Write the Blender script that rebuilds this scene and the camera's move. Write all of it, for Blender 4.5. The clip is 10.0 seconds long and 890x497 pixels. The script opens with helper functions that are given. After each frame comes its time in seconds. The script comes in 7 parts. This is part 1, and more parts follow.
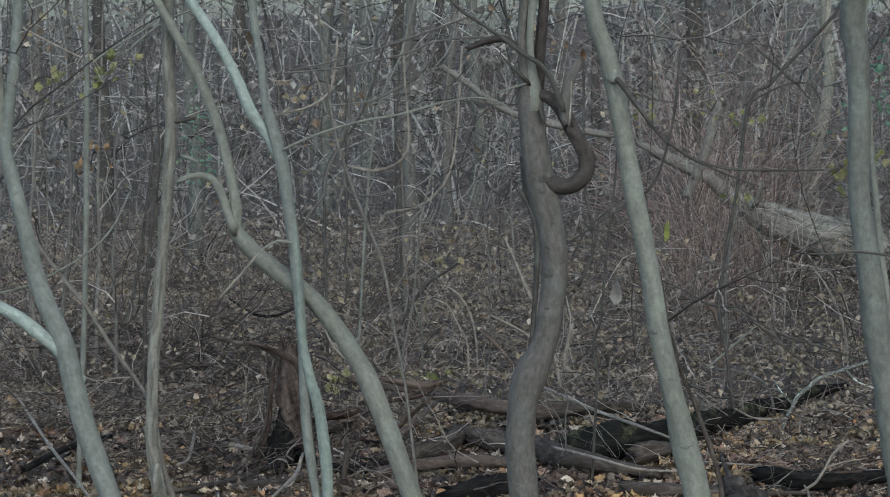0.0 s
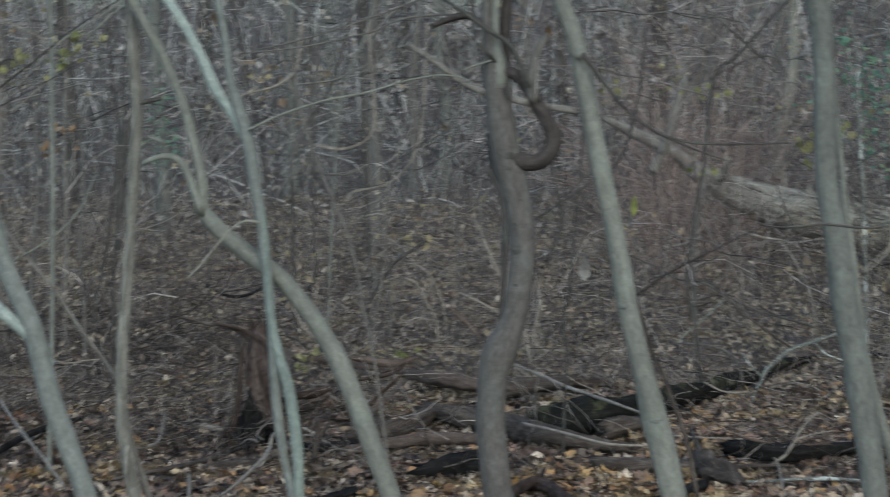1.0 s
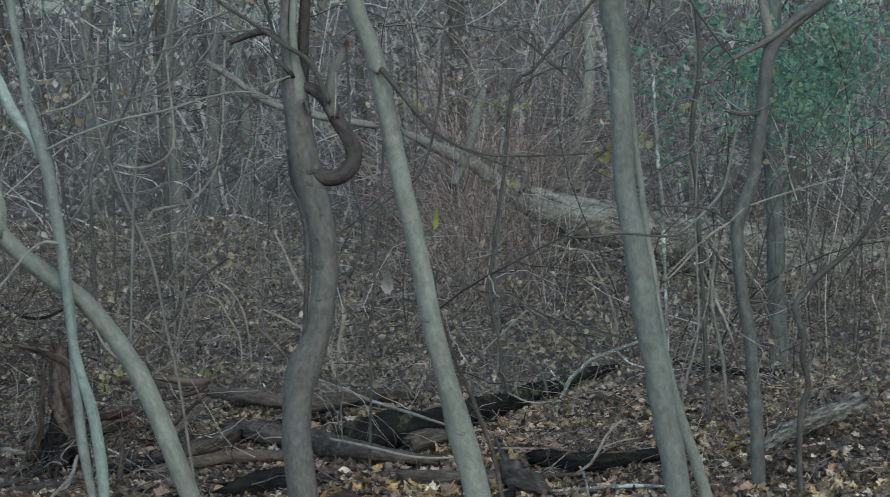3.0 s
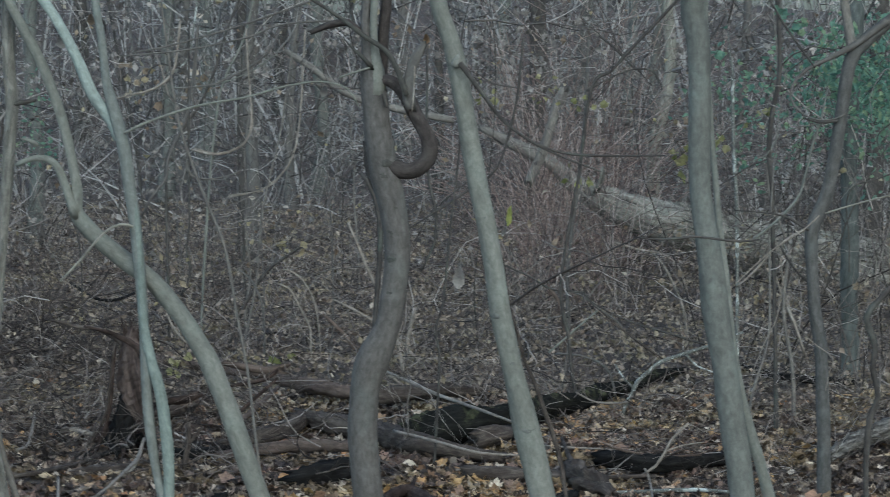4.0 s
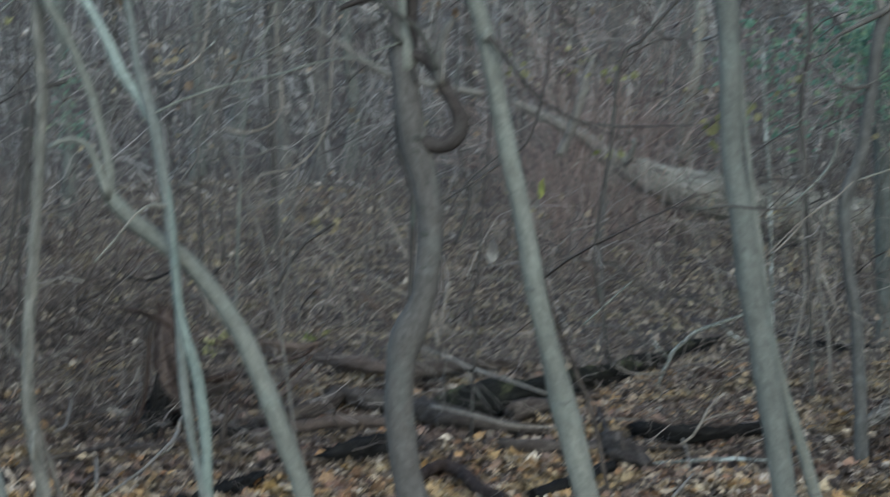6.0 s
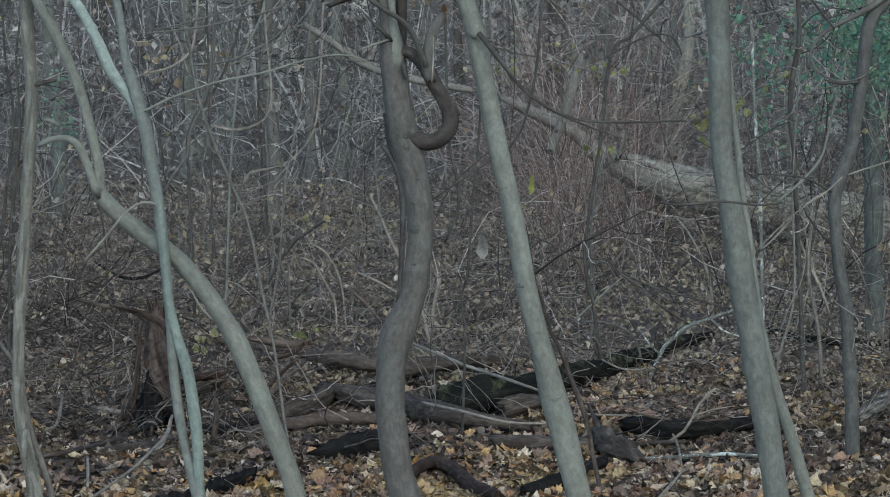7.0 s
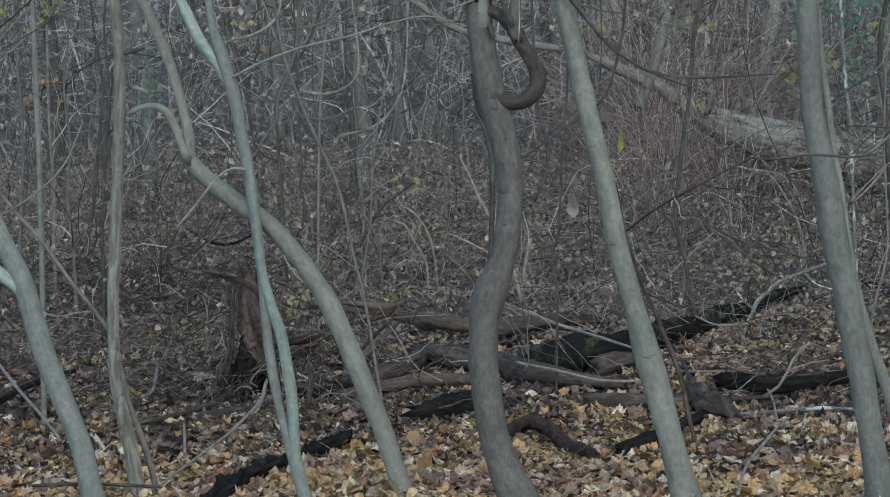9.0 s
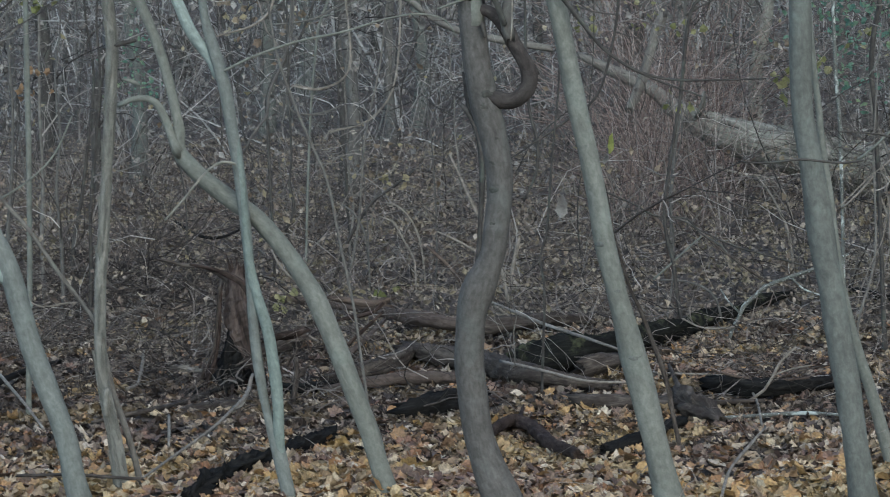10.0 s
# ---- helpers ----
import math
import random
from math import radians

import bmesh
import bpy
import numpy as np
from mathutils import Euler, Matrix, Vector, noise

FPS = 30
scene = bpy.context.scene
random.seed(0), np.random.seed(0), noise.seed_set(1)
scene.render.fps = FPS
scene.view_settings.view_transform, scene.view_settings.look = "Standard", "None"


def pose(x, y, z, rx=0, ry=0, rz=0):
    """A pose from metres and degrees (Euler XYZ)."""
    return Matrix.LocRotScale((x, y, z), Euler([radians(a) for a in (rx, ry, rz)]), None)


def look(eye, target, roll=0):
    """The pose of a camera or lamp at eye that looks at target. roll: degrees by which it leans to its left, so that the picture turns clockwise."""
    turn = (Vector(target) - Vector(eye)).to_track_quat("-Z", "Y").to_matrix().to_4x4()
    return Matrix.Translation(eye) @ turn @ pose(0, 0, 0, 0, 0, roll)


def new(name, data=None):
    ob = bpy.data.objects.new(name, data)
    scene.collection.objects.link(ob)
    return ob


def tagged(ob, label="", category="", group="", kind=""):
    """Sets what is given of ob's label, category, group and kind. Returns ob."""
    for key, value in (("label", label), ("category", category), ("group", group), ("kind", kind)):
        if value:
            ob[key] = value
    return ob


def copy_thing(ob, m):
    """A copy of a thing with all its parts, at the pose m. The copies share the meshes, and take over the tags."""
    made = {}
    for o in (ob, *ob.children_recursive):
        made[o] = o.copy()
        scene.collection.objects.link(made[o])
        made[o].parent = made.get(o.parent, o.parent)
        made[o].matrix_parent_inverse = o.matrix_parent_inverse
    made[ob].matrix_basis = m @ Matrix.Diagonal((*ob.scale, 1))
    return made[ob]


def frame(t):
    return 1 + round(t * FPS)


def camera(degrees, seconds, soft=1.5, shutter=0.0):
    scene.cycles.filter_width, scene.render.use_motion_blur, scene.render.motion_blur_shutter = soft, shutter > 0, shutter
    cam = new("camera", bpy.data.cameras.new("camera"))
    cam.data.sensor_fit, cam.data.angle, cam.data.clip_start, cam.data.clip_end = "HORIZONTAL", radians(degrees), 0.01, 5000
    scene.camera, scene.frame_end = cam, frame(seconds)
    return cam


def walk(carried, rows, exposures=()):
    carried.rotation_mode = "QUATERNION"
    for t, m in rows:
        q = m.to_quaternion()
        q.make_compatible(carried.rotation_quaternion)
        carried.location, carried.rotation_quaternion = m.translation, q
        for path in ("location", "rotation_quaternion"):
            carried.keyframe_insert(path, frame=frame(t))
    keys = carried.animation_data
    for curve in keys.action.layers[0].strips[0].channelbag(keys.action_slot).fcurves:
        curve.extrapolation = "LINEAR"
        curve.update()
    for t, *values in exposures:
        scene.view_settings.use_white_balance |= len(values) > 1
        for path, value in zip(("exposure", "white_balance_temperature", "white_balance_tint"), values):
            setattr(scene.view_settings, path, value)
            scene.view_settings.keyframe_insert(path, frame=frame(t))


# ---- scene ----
cam = camera(20.0, 10.0, soft=0.93, shutter=1.0)
# seconds, and the turn in degrees: the camera sways where it hangs
EYE = (0.003, 0.0, 3.101)
ROWS = [
    (0.0, 85.648, -0.358, 3.733),
    (0.1, 85.626, -0.374, 3.783),
    (0.3, 85.311, -0.168, 3.899),
    (0.5, 85.262, -0.204, 3.721),
    (0.7, 85.256, -0.118, 3.303),
    (1.0, 85.141, 0.329, 2.949),
    (1.2, 85.190, 0.920, 2.336),
    (1.5, 84.921, 0.826, 2.684),
    (1.7, 85.001, 1.186, 2.619),
    (2.0, 85.128, 1.294, 2.311),
    (2.2, 85.089, 0.962, 1.495),
    (2.4, 84.993, 0.448, 0.291),
    (2.5, 84.953, 0.379, -0.347),
    (2.6, 85.014, 0.714, -0.877),
    (2.7, 85.217, 1.107, -1.249),
    (3.0, 85.420, 1.150, -1.620),
    (3.4, 85.360, 0.250, -1.050),
    (3.8, 85.303, -0.533, -0.178),
    (3.9, 85.324, -0.800, 0.038),
    (4.0, 85.327, -0.783, 0.191),
    (4.2, 85.358, -0.407, 0.131),
    (4.5, 85.340, -0.009, 0.020),
    (5.0, 85.336, 0.336, 0.067),
    (5.5, 85.293, 0.417, 0.021),
    (5.8, 85.214, 0.527, 0.148),
    (5.9, 85.086, 0.524, 0.397),
    (6.0, 84.737, 0.356, 0.846),
    (6.2, 84.579, -0.087, 1.145),
    (6.5, 84.600, -0.120, 1.280),
    (7.0, 84.660, 0.600, 0.600),
    (7.3, 84.314, 0.833, 1.056),
    (7.4, 83.897, 0.794, 1.653),
    (7.5, 83.751, 0.619, 2.158),
    (7.7, 83.891, 1.073, 2.345),
    (8.0, 83.797, 1.190, 2.335),
    (8.5, 83.842, 1.344, 2.505),
    (9.0, 83.803, 2.011, 2.525),
    (9.2, 83.615, 1.391, 2.778),
    (9.5, 83.704, 0.603, 2.843),
    (9.7, 83.643, 0.603, 2.667),
    (9.9, 83.775, 0.919, 2.431),
    (10.0, 83.752, 0.891, 2.379),
]
walk(cam, [(t, pose(*EYE, rx, ry, rz)) for t, rx, ry, rz in ROWS],
     [(0.0, 0.95, 5850, 1), (2.0, 0.95, 5780, 1), (2.5, 0.93, 5680, -6), (4.0, 0.95, 5560, -2), (6.0, 0.95, 5600, -2), (7.5, 0.965, 5650, -1), (10.0, 0.965, 5650, 0)])

# ---- overcast light ----
world = bpy.data.worlds.new("overcast_sky")
scene.world = world
world.use_nodes = True
wn = world.node_tree.nodes
sky = wn.new("ShaderNodeTexSky")
sky.sky_type = "NISHITA"
sky.sun_disc = False
sky.sun_elevation, sky.sun_rotation = radians(38), radians(155)
sky.dust_density = 3.0
world.node_tree.links.new(sky.outputs["Color"], wn["Background"].inputs["Color"])
wn["Background"].inputs["Strength"].default_value = 0.10
sun = new("sun", bpy.data.lights.new("sun", "SUN"))
sun.data.energy, sun.data.angle, sun.data.color = 0.7, radians(45), (0.96, 0.98, 1.0)
sun.matrix_world = look((-14, -12, 16), (0, 18, 0))


# ---- materials ----
def nodes_of(name):
    m = bpy.data.materials.new(name)
    m.use_nodes = True
    t = m.node_tree
    return m, t, t.nodes["Principled BSDF"]


def ramp(t, fac, stops, constant=False):
    r = t.nodes.new("ShaderNodeValToRGB")
    if constant:
        r.color_ramp.interpolation = "CONSTANT"
    els = r.color_ramp.elements
    while len(els) < len(stops):
        els.new(0.5)
    for e, (p, c) in zip(els, stops):
        e.position, e.color = p, (*c, 1)
    t.links.new(fac, r.inputs["Fac"])
    return r.outputs["Color"]


def noise_of(t, scale, detail=4, stretch=(1, 1, 1), rough=0.55, distortion=0.0, stem=False):
    """Noise by place, or, on stems, round and along the stem (z runs along it)."""
    if stem:
        co = t.nodes.new("ShaderNodeAttribute")
        co.attribute_name = "stem"
    else:
        co = t.nodes.new("ShaderNodeTexCoord")
    mp = t.nodes.new("ShaderNodeMapping")
    mp.inputs["Scale"].default_value = stretch
    n = t.nodes.new("ShaderNodeTexNoise")
    n.inputs["Scale"].default_value, n.inputs["Detail"].default_value = scale, detail
    n.inputs["Roughness"].default_value, n.inputs["Distortion"].default_value = rough, distortion
    t.links.new(co.outputs["Vector" if stem else "Object"], mp.inputs["Vector"])
    t.links.new(mp.outputs["Vector"], n.inputs["Vector"])
    return n.outputs["Fac"]


def mix(t, fac, a, b, mode="MIX"):
    n = t.nodes.new("ShaderNodeMix")
    n.data_type, n.blend_type = "RGBA", mode
    for socket, v in ((n.inputs[0], fac), (n.inputs[6], a), (n.inputs[7], b)):
        if isinstance(v, (int, float)):
            socket.default_value = v
        elif isinstance(v, tuple):
            socket.default_value = (*v, 1)
        else:
            t.links.new(v, socket)
    return n.outputs[2]


def bumped(t, bsdf, height, strength, distance):
    b = t.nodes.new("ShaderNodeBump")
    b.inputs["Strength"].default_value, b.inputs["Distance"].default_value = strength, distance
    t.links.new(height, b.inputs["Height"])
    t.links.new(b.outputs["Normal"], bsdf.inputs["Normal"])


def span(t, v, lo, hi):
    n = t.nodes.new("ShaderNodeMapRange")
    n.inputs["From Min"].default_value, n.inputs["From Max"].default_value = lo, hi
    t.links.new(v, n.inputs["Value"])
    return n.outputs["Result"]


BARKY = set()


def bark(name, dark, mid, pale, patch, patch_lo=0.55, patch_hi=0.72, grain=(1, 1, 0.35), bump=0.5, fine=38, speck=0.0, gloss=0.2, moss=None, bands=0.25, reach=0.25):
    """Bark or wood with streaks along the stem, broad blotches, cross bands and patches of lichen."""
    m, t, b = nodes_of(name)
    BARKY.add(name)
    g = noise_of(t, fine, 6, grain, 0.68, 0.3, True)
    col = ramp(t, g, [(0.5 - reach, dark), (0.5, mid), (0.5 + reach, pale)])
    broad = noise_of(t, 5.5, 5, (1, 1, 0.6), 0.6, 0.6, True)
    col = mix(t, span(t, broad, patch_lo, patch_hi), col, patch)
    slow = noise_of(t, 1.6, 4, (1, 1, 0.8), 0.6, 0.0, True)
    col = mix(t, 0.5, col, ramp(t, slow, [(0.3, (0.3, 0.3, 0.3)), (0.7, (0.68, 0.68, 0.68))]), "OVERLAY")
    fleck = noise_of(t, 24, 7, (1, 1, 0.8), 0.8, 0.5, True)
    col = mix(t, 0.4, col, ramp(t, fleck, [(0.34, (0.22, 0.22, 0.22)), (0.66, (0.78, 0.78, 0.78))]), "OVERLAY")
    if bands:
        marks = noise_of(t, 26, 3, (0.4, 0.4, 1.6), 0.6, 0.4, True)
        col = mix(t, span(t, marks, 0.56, 0.68), col, mix(t, bands, col, dark))
    if speck:
        sp = noise_of(t, 70, 2, stem=True)
        col = mix(t, span(t, sp, 0.64, 0.68), col, mix(t, speck, col, (0.62, 0.66, 0.62)))
    if moss:
        up = t.nodes.new("ShaderNodeSeparateXYZ")
        t.links.new(t.nodes.new("ShaderNodeNewGeometry").outputs["Normal"], up.inputs[0])
        grow = t.nodes.new("ShaderNodeMath")
        grow.operation = "MULTIPLY"
        t.links.new(span(t, up.outputs["Z"], 0.15, 0.8), grow.inputs[0])
        t.links.new(span(t, noise_of(t, 5, 5, (1, 1, 1), 0.65), 0.5, 0.66), grow.inputs[1])
        col = mix(t, grow.outputs[0], col, mix(t, noise_of(t, 45, 3), (moss[0] * 0.5, moss[1] * 0.5, moss[2] * 0.5), moss))
    t.links.new(col, b.inputs["Base Color"])
    b.inputs["Roughness"].default_value = 0.9
    b.inputs["Specular IOR Level"].default_value = gloss
    bumped(t, b, g, bump, 0.008)
    return m


BARK = bark("grey_bark", (0.117, 0.12, 0.104), (0.154, 0.159, 0.138), (0.196, 0.203, 0.178), (0.19, 0.207, 0.181), bump=0.35)
BARK_MID = bark("mid_grey_bark", (0.086, 0.088, 0.08), (0.118, 0.123, 0.11), (0.156, 0.164, 0.149), (0.152, 0.169, 0.152), bump=0.35)
BARK_DIM = bark("dim_grey_bark", (0.07, 0.065, 0.06), (0.104, 0.099, 0.09), (0.143, 0.14, 0.129), (0.132, 0.135, 0.122), bump=0.5)
KNOT = bark("knot_bark", (0.04, 0.039, 0.035), (0.058, 0.057, 0.05), (0.085, 0.085, 0.075), (0.07, 0.075, 0.065), bump=0.6)
# lichened limbs that catch the light: their brightness is in the colour
BARK_LICHEN_LIT = bark("lit_lichen_bark", (0.155, 0.18, 0.162), (0.235, 0.275, 0.252), (0.325, 0.375, 0.342), (0.345, 0.4, 0.365), bump=0.4, speck=0.12)
BARK_TEAL = bark("lichen_bark", (0.115, 0.135, 0.12), (0.165, 0.195, 0.175), (0.215, 0.255, 0.23), (0.225, 0.28, 0.25), bump=0.3)
BARK_BROWN = bark("brown_bark", (0.085, 0.076, 0.067), (0.145, 0.135, 0.12), (0.21, 0.2, 0.18), (0.185, 0.19, 0.165), bump=0.7)
BARK_DARK = bark("dark_bark", (0.03, 0.027, 0.025), (0.06, 0.055, 0.05), (0.10, 0.095, 0.085), (0.09, 0.10, 0.085), fine=22, bump=0.8)
BARK_RED = bark("red_brown_bark", (0.018, 0.015, 0.014), (0.043, 0.037, 0.034), (0.085, 0.074, 0.067), (0.065, 0.058, 0.053), bump=0.8)
BARK_PALE = bark("pale_ridged_bark", (0.10, 0.095, 0.08), (0.20, 0.195, 0.165), (0.30, 0.295, 0.25), (0.25, 0.265, 0.21), grain=(1, 1, 0.3), fine=24, bump=1.0)
BARK_FALLEN = bark("pale_fallen_bark", (0.042, 0.039, 0.034), (0.158, 0.153, 0.132), (0.29, 0.284, 0.247), (0.2, 0.205, 0.17), grain=(1, 1, 0.1), fine=13, bump=1.0, bands=0, reach=0.14)
ALONG = (1, 1, 0.2)
WOOD_GREY = bark("weathered_grey_wood", (0.022, 0.02, 0.018), (0.1, 0.094, 0.083), (0.25, 0.24, 0.215), (0.07, 0.064, 0.056), grain=ALONG, fine=42, bump=1.0, bands=0, reach=0.14)
WOOD_BROWN = bark("stripped_brown_wood", (0.038, 0.027, 0.021), (0.092, 0.07, 0.057), (0.162, 0.128, 0.105), (0.128, 0.105, 0.086), grain=ALONG, fine=34, bump=0.8, bands=0)
WOOD_DEAD = bark("dead_wood", (0.015, 0.011, 0.009), (0.055, 0.045, 0.038), (0.145, 0.124, 0.107), (0.106, 0.091, 0.075), grain=ALONG, fine=34, bump=1.0, bands=0)
WOOD_BLACK = bark("wet_black_wood", (0.006, 0.006, 0.006), (0.015, 0.0145, 0.014), (0.04, 0.037, 0.034), (0.024, 0.023, 0.021), grain=ALONG, bump=1.0, gloss=0.04, bands=0)
WOOD_MOSS = bark("mossy_black_wood", (0.006, 0.006, 0.006), (0.012, 0.012, 0.011), (0.03, 0.03, 0.025), (0.035, 0.038, 0.02), patch_lo=0.62, patch_hi=0.74, grain=ALONG, bump=1.0, gloss=0.04, moss=(0.12, 0.125, 0.068), bands=0)
WOOD_ROT = bark("rotten_red_wood", (0.01, 0.007, 0.006), (0.044, 0.032, 0.027), (0.112, 0.084, 0.071), (0.032, 0.025, 0.022), fine=24, bump=1.0, gloss=0.1, bands=0)
WOOD_STRIPPED = bark("stripped_stump_wood", (0.01, 0.008, 0.007), (0.066, 0.05, 0.043), (0.155, 0.124, 0.107), (0.05, 0.041, 0.036), grain=(1, 1, 0.12), fine=20, bump=1.0, gloss=0.1, bands=0)
BARK_KINK = bark("brown_grey_bark", (0.058, 0.053, 0.049), (0.092, 0.087, 0.08), (0.13, 0.126, 0.117), (0.117, 0.121, 0.111), bump=0.5, bands=0.35)
BARK_FLAKY = bark("flaky_pale_bark", (0.075, 0.072, 0.062), (0.165, 0.162, 0.142), (0.25, 0.245, 0.215), (0.2, 0.205, 0.175), grain=(1, 1, 0.25), fine=30, bump=1.0)
BARK_COOL = bark("cool_grey_bark", (0.112, 0.12, 0.108), (0.15, 0.161, 0.148), (0.194, 0.21, 0.193), (0.19, 0.215, 0.195), bump=0.35)
BARK_CROOK = bark("dull_grey_bark", (0.05, 0.049, 0.046), (0.085, 0.084, 0.079), (0.132, 0.133, 0.126), (0.11, 0.117, 0.11), bump=0.6)
BARK_FURROW = bark("furrowed_teal_grey_bark", (0.03, 0.033, 0.031), (0.085, 0.095, 0.089), (0.15, 0.165, 0.155), (0.11, 0.124, 0.114), grain=(1, 1, 0.2), fine=26, bump=1.0, bands=0)
STICK_PALE = bark("pale_stick", (0.115, 0.1, 0.084), (0.215, 0.192, 0.163), (0.34, 0.312, 0.272), (0.36, 0.342, 0.3), patch_lo=0.6, patch_hi=0.66, bump=0.5, gloss=0.1, bands=0)
STICK_LICHEN = bark("lichened_stick", (0.08, 0.08, 0.07), (0.14, 0.145, 0.13), (0.2, 0.21, 0.19), (0.42, 0.45, 0.42), patch_lo=0.55, patch_hi=0.59, bump=0.5, speck=0.9, bands=0)


def by_piece(name, stops, rough=0.8, through_light=0.0, drift=None, mottle=0.5):
    """Colour by piece, for twigs and leaves, with a fine mottle."""
    m, t, b = nodes_of(name)
    geo = t.nodes.new("ShaderNodeNewGeometry")
    info = t.nodes.new("ShaderNodeObjectInfo")
    add = t.nodes.new("ShaderNodeMath")
    add.operation = "ADD"
    t.links.new(geo.outputs["Random Per Island"], add.inputs[0])
    t.links.new(info.outputs["Random"], add.inputs[1])
    fr = t.nodes.new("ShaderNodeMath")
    fr.operation = "FRACT"
    t.links.new(add.outputs[0], fr.inputs[0])
    col = ramp(t, fr.outputs[0], stops)
    if drift:
        zone = noise_of(t, 1.3, 4)
        col = mix(t, span(t, zone, 0.5, 0.62), col, mix(t, 0.45, col, drift[0]))
        col = mix(t, span(t, zone, 0.44, 0.36), col, mix(t, 0.55, col, drift[1]))
    broad = noise_of(t, 8, 3)
    col = mix(t, 0.55, col, ramp(t, broad, [(0.35, (0.3, 0.3, 0.3)), (0.65, (0.7, 0.7, 0.7))]), "OVERLAY")
    mott = noise_of(t, 60, 3)
    col = mix(t, mottle, col, ramp(t, mott, [(0.3, (0.3, 0.3, 0.3)), (0.7, (0.7, 0.7, 0.7))]), "OVERLAY")
    t.links.new(col, b.inputs["Base Color"])
    b.inputs["Roughness"].default_value = rough
    b.inputs["Specular IOR Level"].default_value = 0.3
    if through_light:
        tr = t.nodes.new("ShaderNodeBsdfTranslucent")
        t.links.new(col, tr.inputs["Color"])
        ms = t.nodes.new("ShaderNodeMixShader")
        ms.inputs[0].default_value = through_light
        t.links.new(b.outputs[0], ms.inputs[1])
        t.links.new(tr.outputs[0], ms.inputs[2])
        t.links.new(ms.outputs[0], t.nodes["Material Output"].inputs["Surface"])
    return m


TWIG = by_piece("grey_brown_twigs", [(0.0, (0.02, 0.017, 0.015)), (0.35, (0.075, 0.066, 0.059)), (0.65, (0.155, 0.139, 0.125)),
                                     (0.9, (0.26, 0.24, 0.218)), (1.0, (0.48, 0.45, 0.412))])
# far twigs: distance haze put into a paler, cooler grey
TWIG_HAZE = by_piece("hazy_far_twigs", [(0.0, (0.05, 0.048, 0.046)), (0.3, (0.113, 0.112, 0.106)), (0.6, (0.21, 0.206, 0.195)), (0.85, (0.32, 0.314, 0.298)), (1.0, (0.41, 0.402, 0.38))])
TWIG_LOW = by_piece("brown_dead_twigs", [(0.0, (0.017, 0.014, 0.012)), (0.35, (0.07, 0.057, 0.049)), (0.6, (0.15, 0.127, 0.11)), (0.9, (0.222, 0.195, 0.174)), (1.0, (0.36, 0.328, 0.296))])
TWIG_RED = by_piece("reddish_canes", [(0.0, (0.05, 0.041, 0.037)), (0.5, (0.14, 0.117, 0.105)), (1.0, (0.33, 0.297, 0.27))])
TWIG_DARK = by_piece("dark_dead_twigs", [(0.0, (0.02, 0.015, 0.013)), (0.5, (0.052, 0.041, 0.034)), (0.85, (0.1, 0.082, 0.07)), (1.0, (0.28, 0.255, 0.225))])
TWIG_RUST = by_piece("rusty_twigs", [(0.0, (0.066, 0.045, 0.039)), (0.5, (0.172, 0.124, 0.107)), (0.85, (0.285, 0.22, 0.192)), (1.0, (0.43, 0.365, 0.327))])
LITTER = by_piece("fallen_leaves", [(0.0, (0.085, 0.058, 0.047)), (0.13, (0.165, 0.115, 0.087)), (0.26, (0.26, 0.158, 0.092)), (0.38, (0.35, 0.232, 0.105)),
                                    (0.48, (0.285, 0.148, 0.072)), (0.58, (0.19, 0.142, 0.115)), (0.72, (0.33, 0.25, 0.165)), (0.9, (0.385, 0.312, 0.22)), (1.0, (0.52, 0.45, 0.355))], 0.6, drift=((0.36, 0.265, 0.1), (0.165, 0.1, 0.08)), mottle=0.9)
# old brown leaves, darkened further for the shade among logs and brush
LITTER_SHADED = by_piece("shaded_old_leaves", [(0.0, (0.017, 0.012, 0.01)), (0.35, (0.044, 0.032, 0.026)), (0.65, (0.096, 0.073, 0.058)),
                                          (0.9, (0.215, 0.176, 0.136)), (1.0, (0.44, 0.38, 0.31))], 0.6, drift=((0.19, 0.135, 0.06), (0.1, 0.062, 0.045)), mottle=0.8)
LITTER_BRUSH = by_piece("dry_brown_leaves", [(0.0, (0.028, 0.022, 0.018)), (0.3, (0.118, 0.096, 0.076)), (0.65, (0.228, 0.187, 0.146)),
                                             (0.95, (0.29, 0.25, 0.2)), (1.0, (0.37, 0.33, 0.275))], 0.7, drift=((0.24, 0.205, 0.11), (0.12, 0.085, 0.065)), mottle=0.8)
LEAF_DULL = by_piece("dull_dead_leaves", [(0.0, (0.05, 0.044, 0.039)), (0.35, (0.115, 0.104, 0.093)), (0.7, (0.2, 0.184, 0.166)), (1.0, (0.33, 0.31, 0.28))], 0.7, 0.2, mottle=0.8)
LEAF_DRY = by_piece("dry_hanging_leaves", [(0.0, (0.13, 0.09, 0.058)), (0.4, (0.26, 0.21, 0.15)), (0.7, (0.28, 0.245, 0.13)), (1.0, (0.44, 0.395, 0.33))], 0.6, 0.3)
LEAF_YELLOW = by_piece("yellow_leaf", [(0.0, (0.34, 0.36, 0.1)), (1.0, (0.42, 0.42, 0.14))], 0.6, 0.35)
LEAF_OLIVE = by_piece("yellow_green_leaves", [(0.0, (0.14, 0.155, 0.055)), (0.5, (0.21, 0.21, 0.085)), (1.0, (0.28, 0.26, 0.14))], 0.6, 0.3)
LEAF_WHITE = by_piece("bleached_leaf", [(0.0, (0.27, 0.255, 0.23)), (1.0, (0.31, 0.29, 0.262))], 0.6, 0.2)
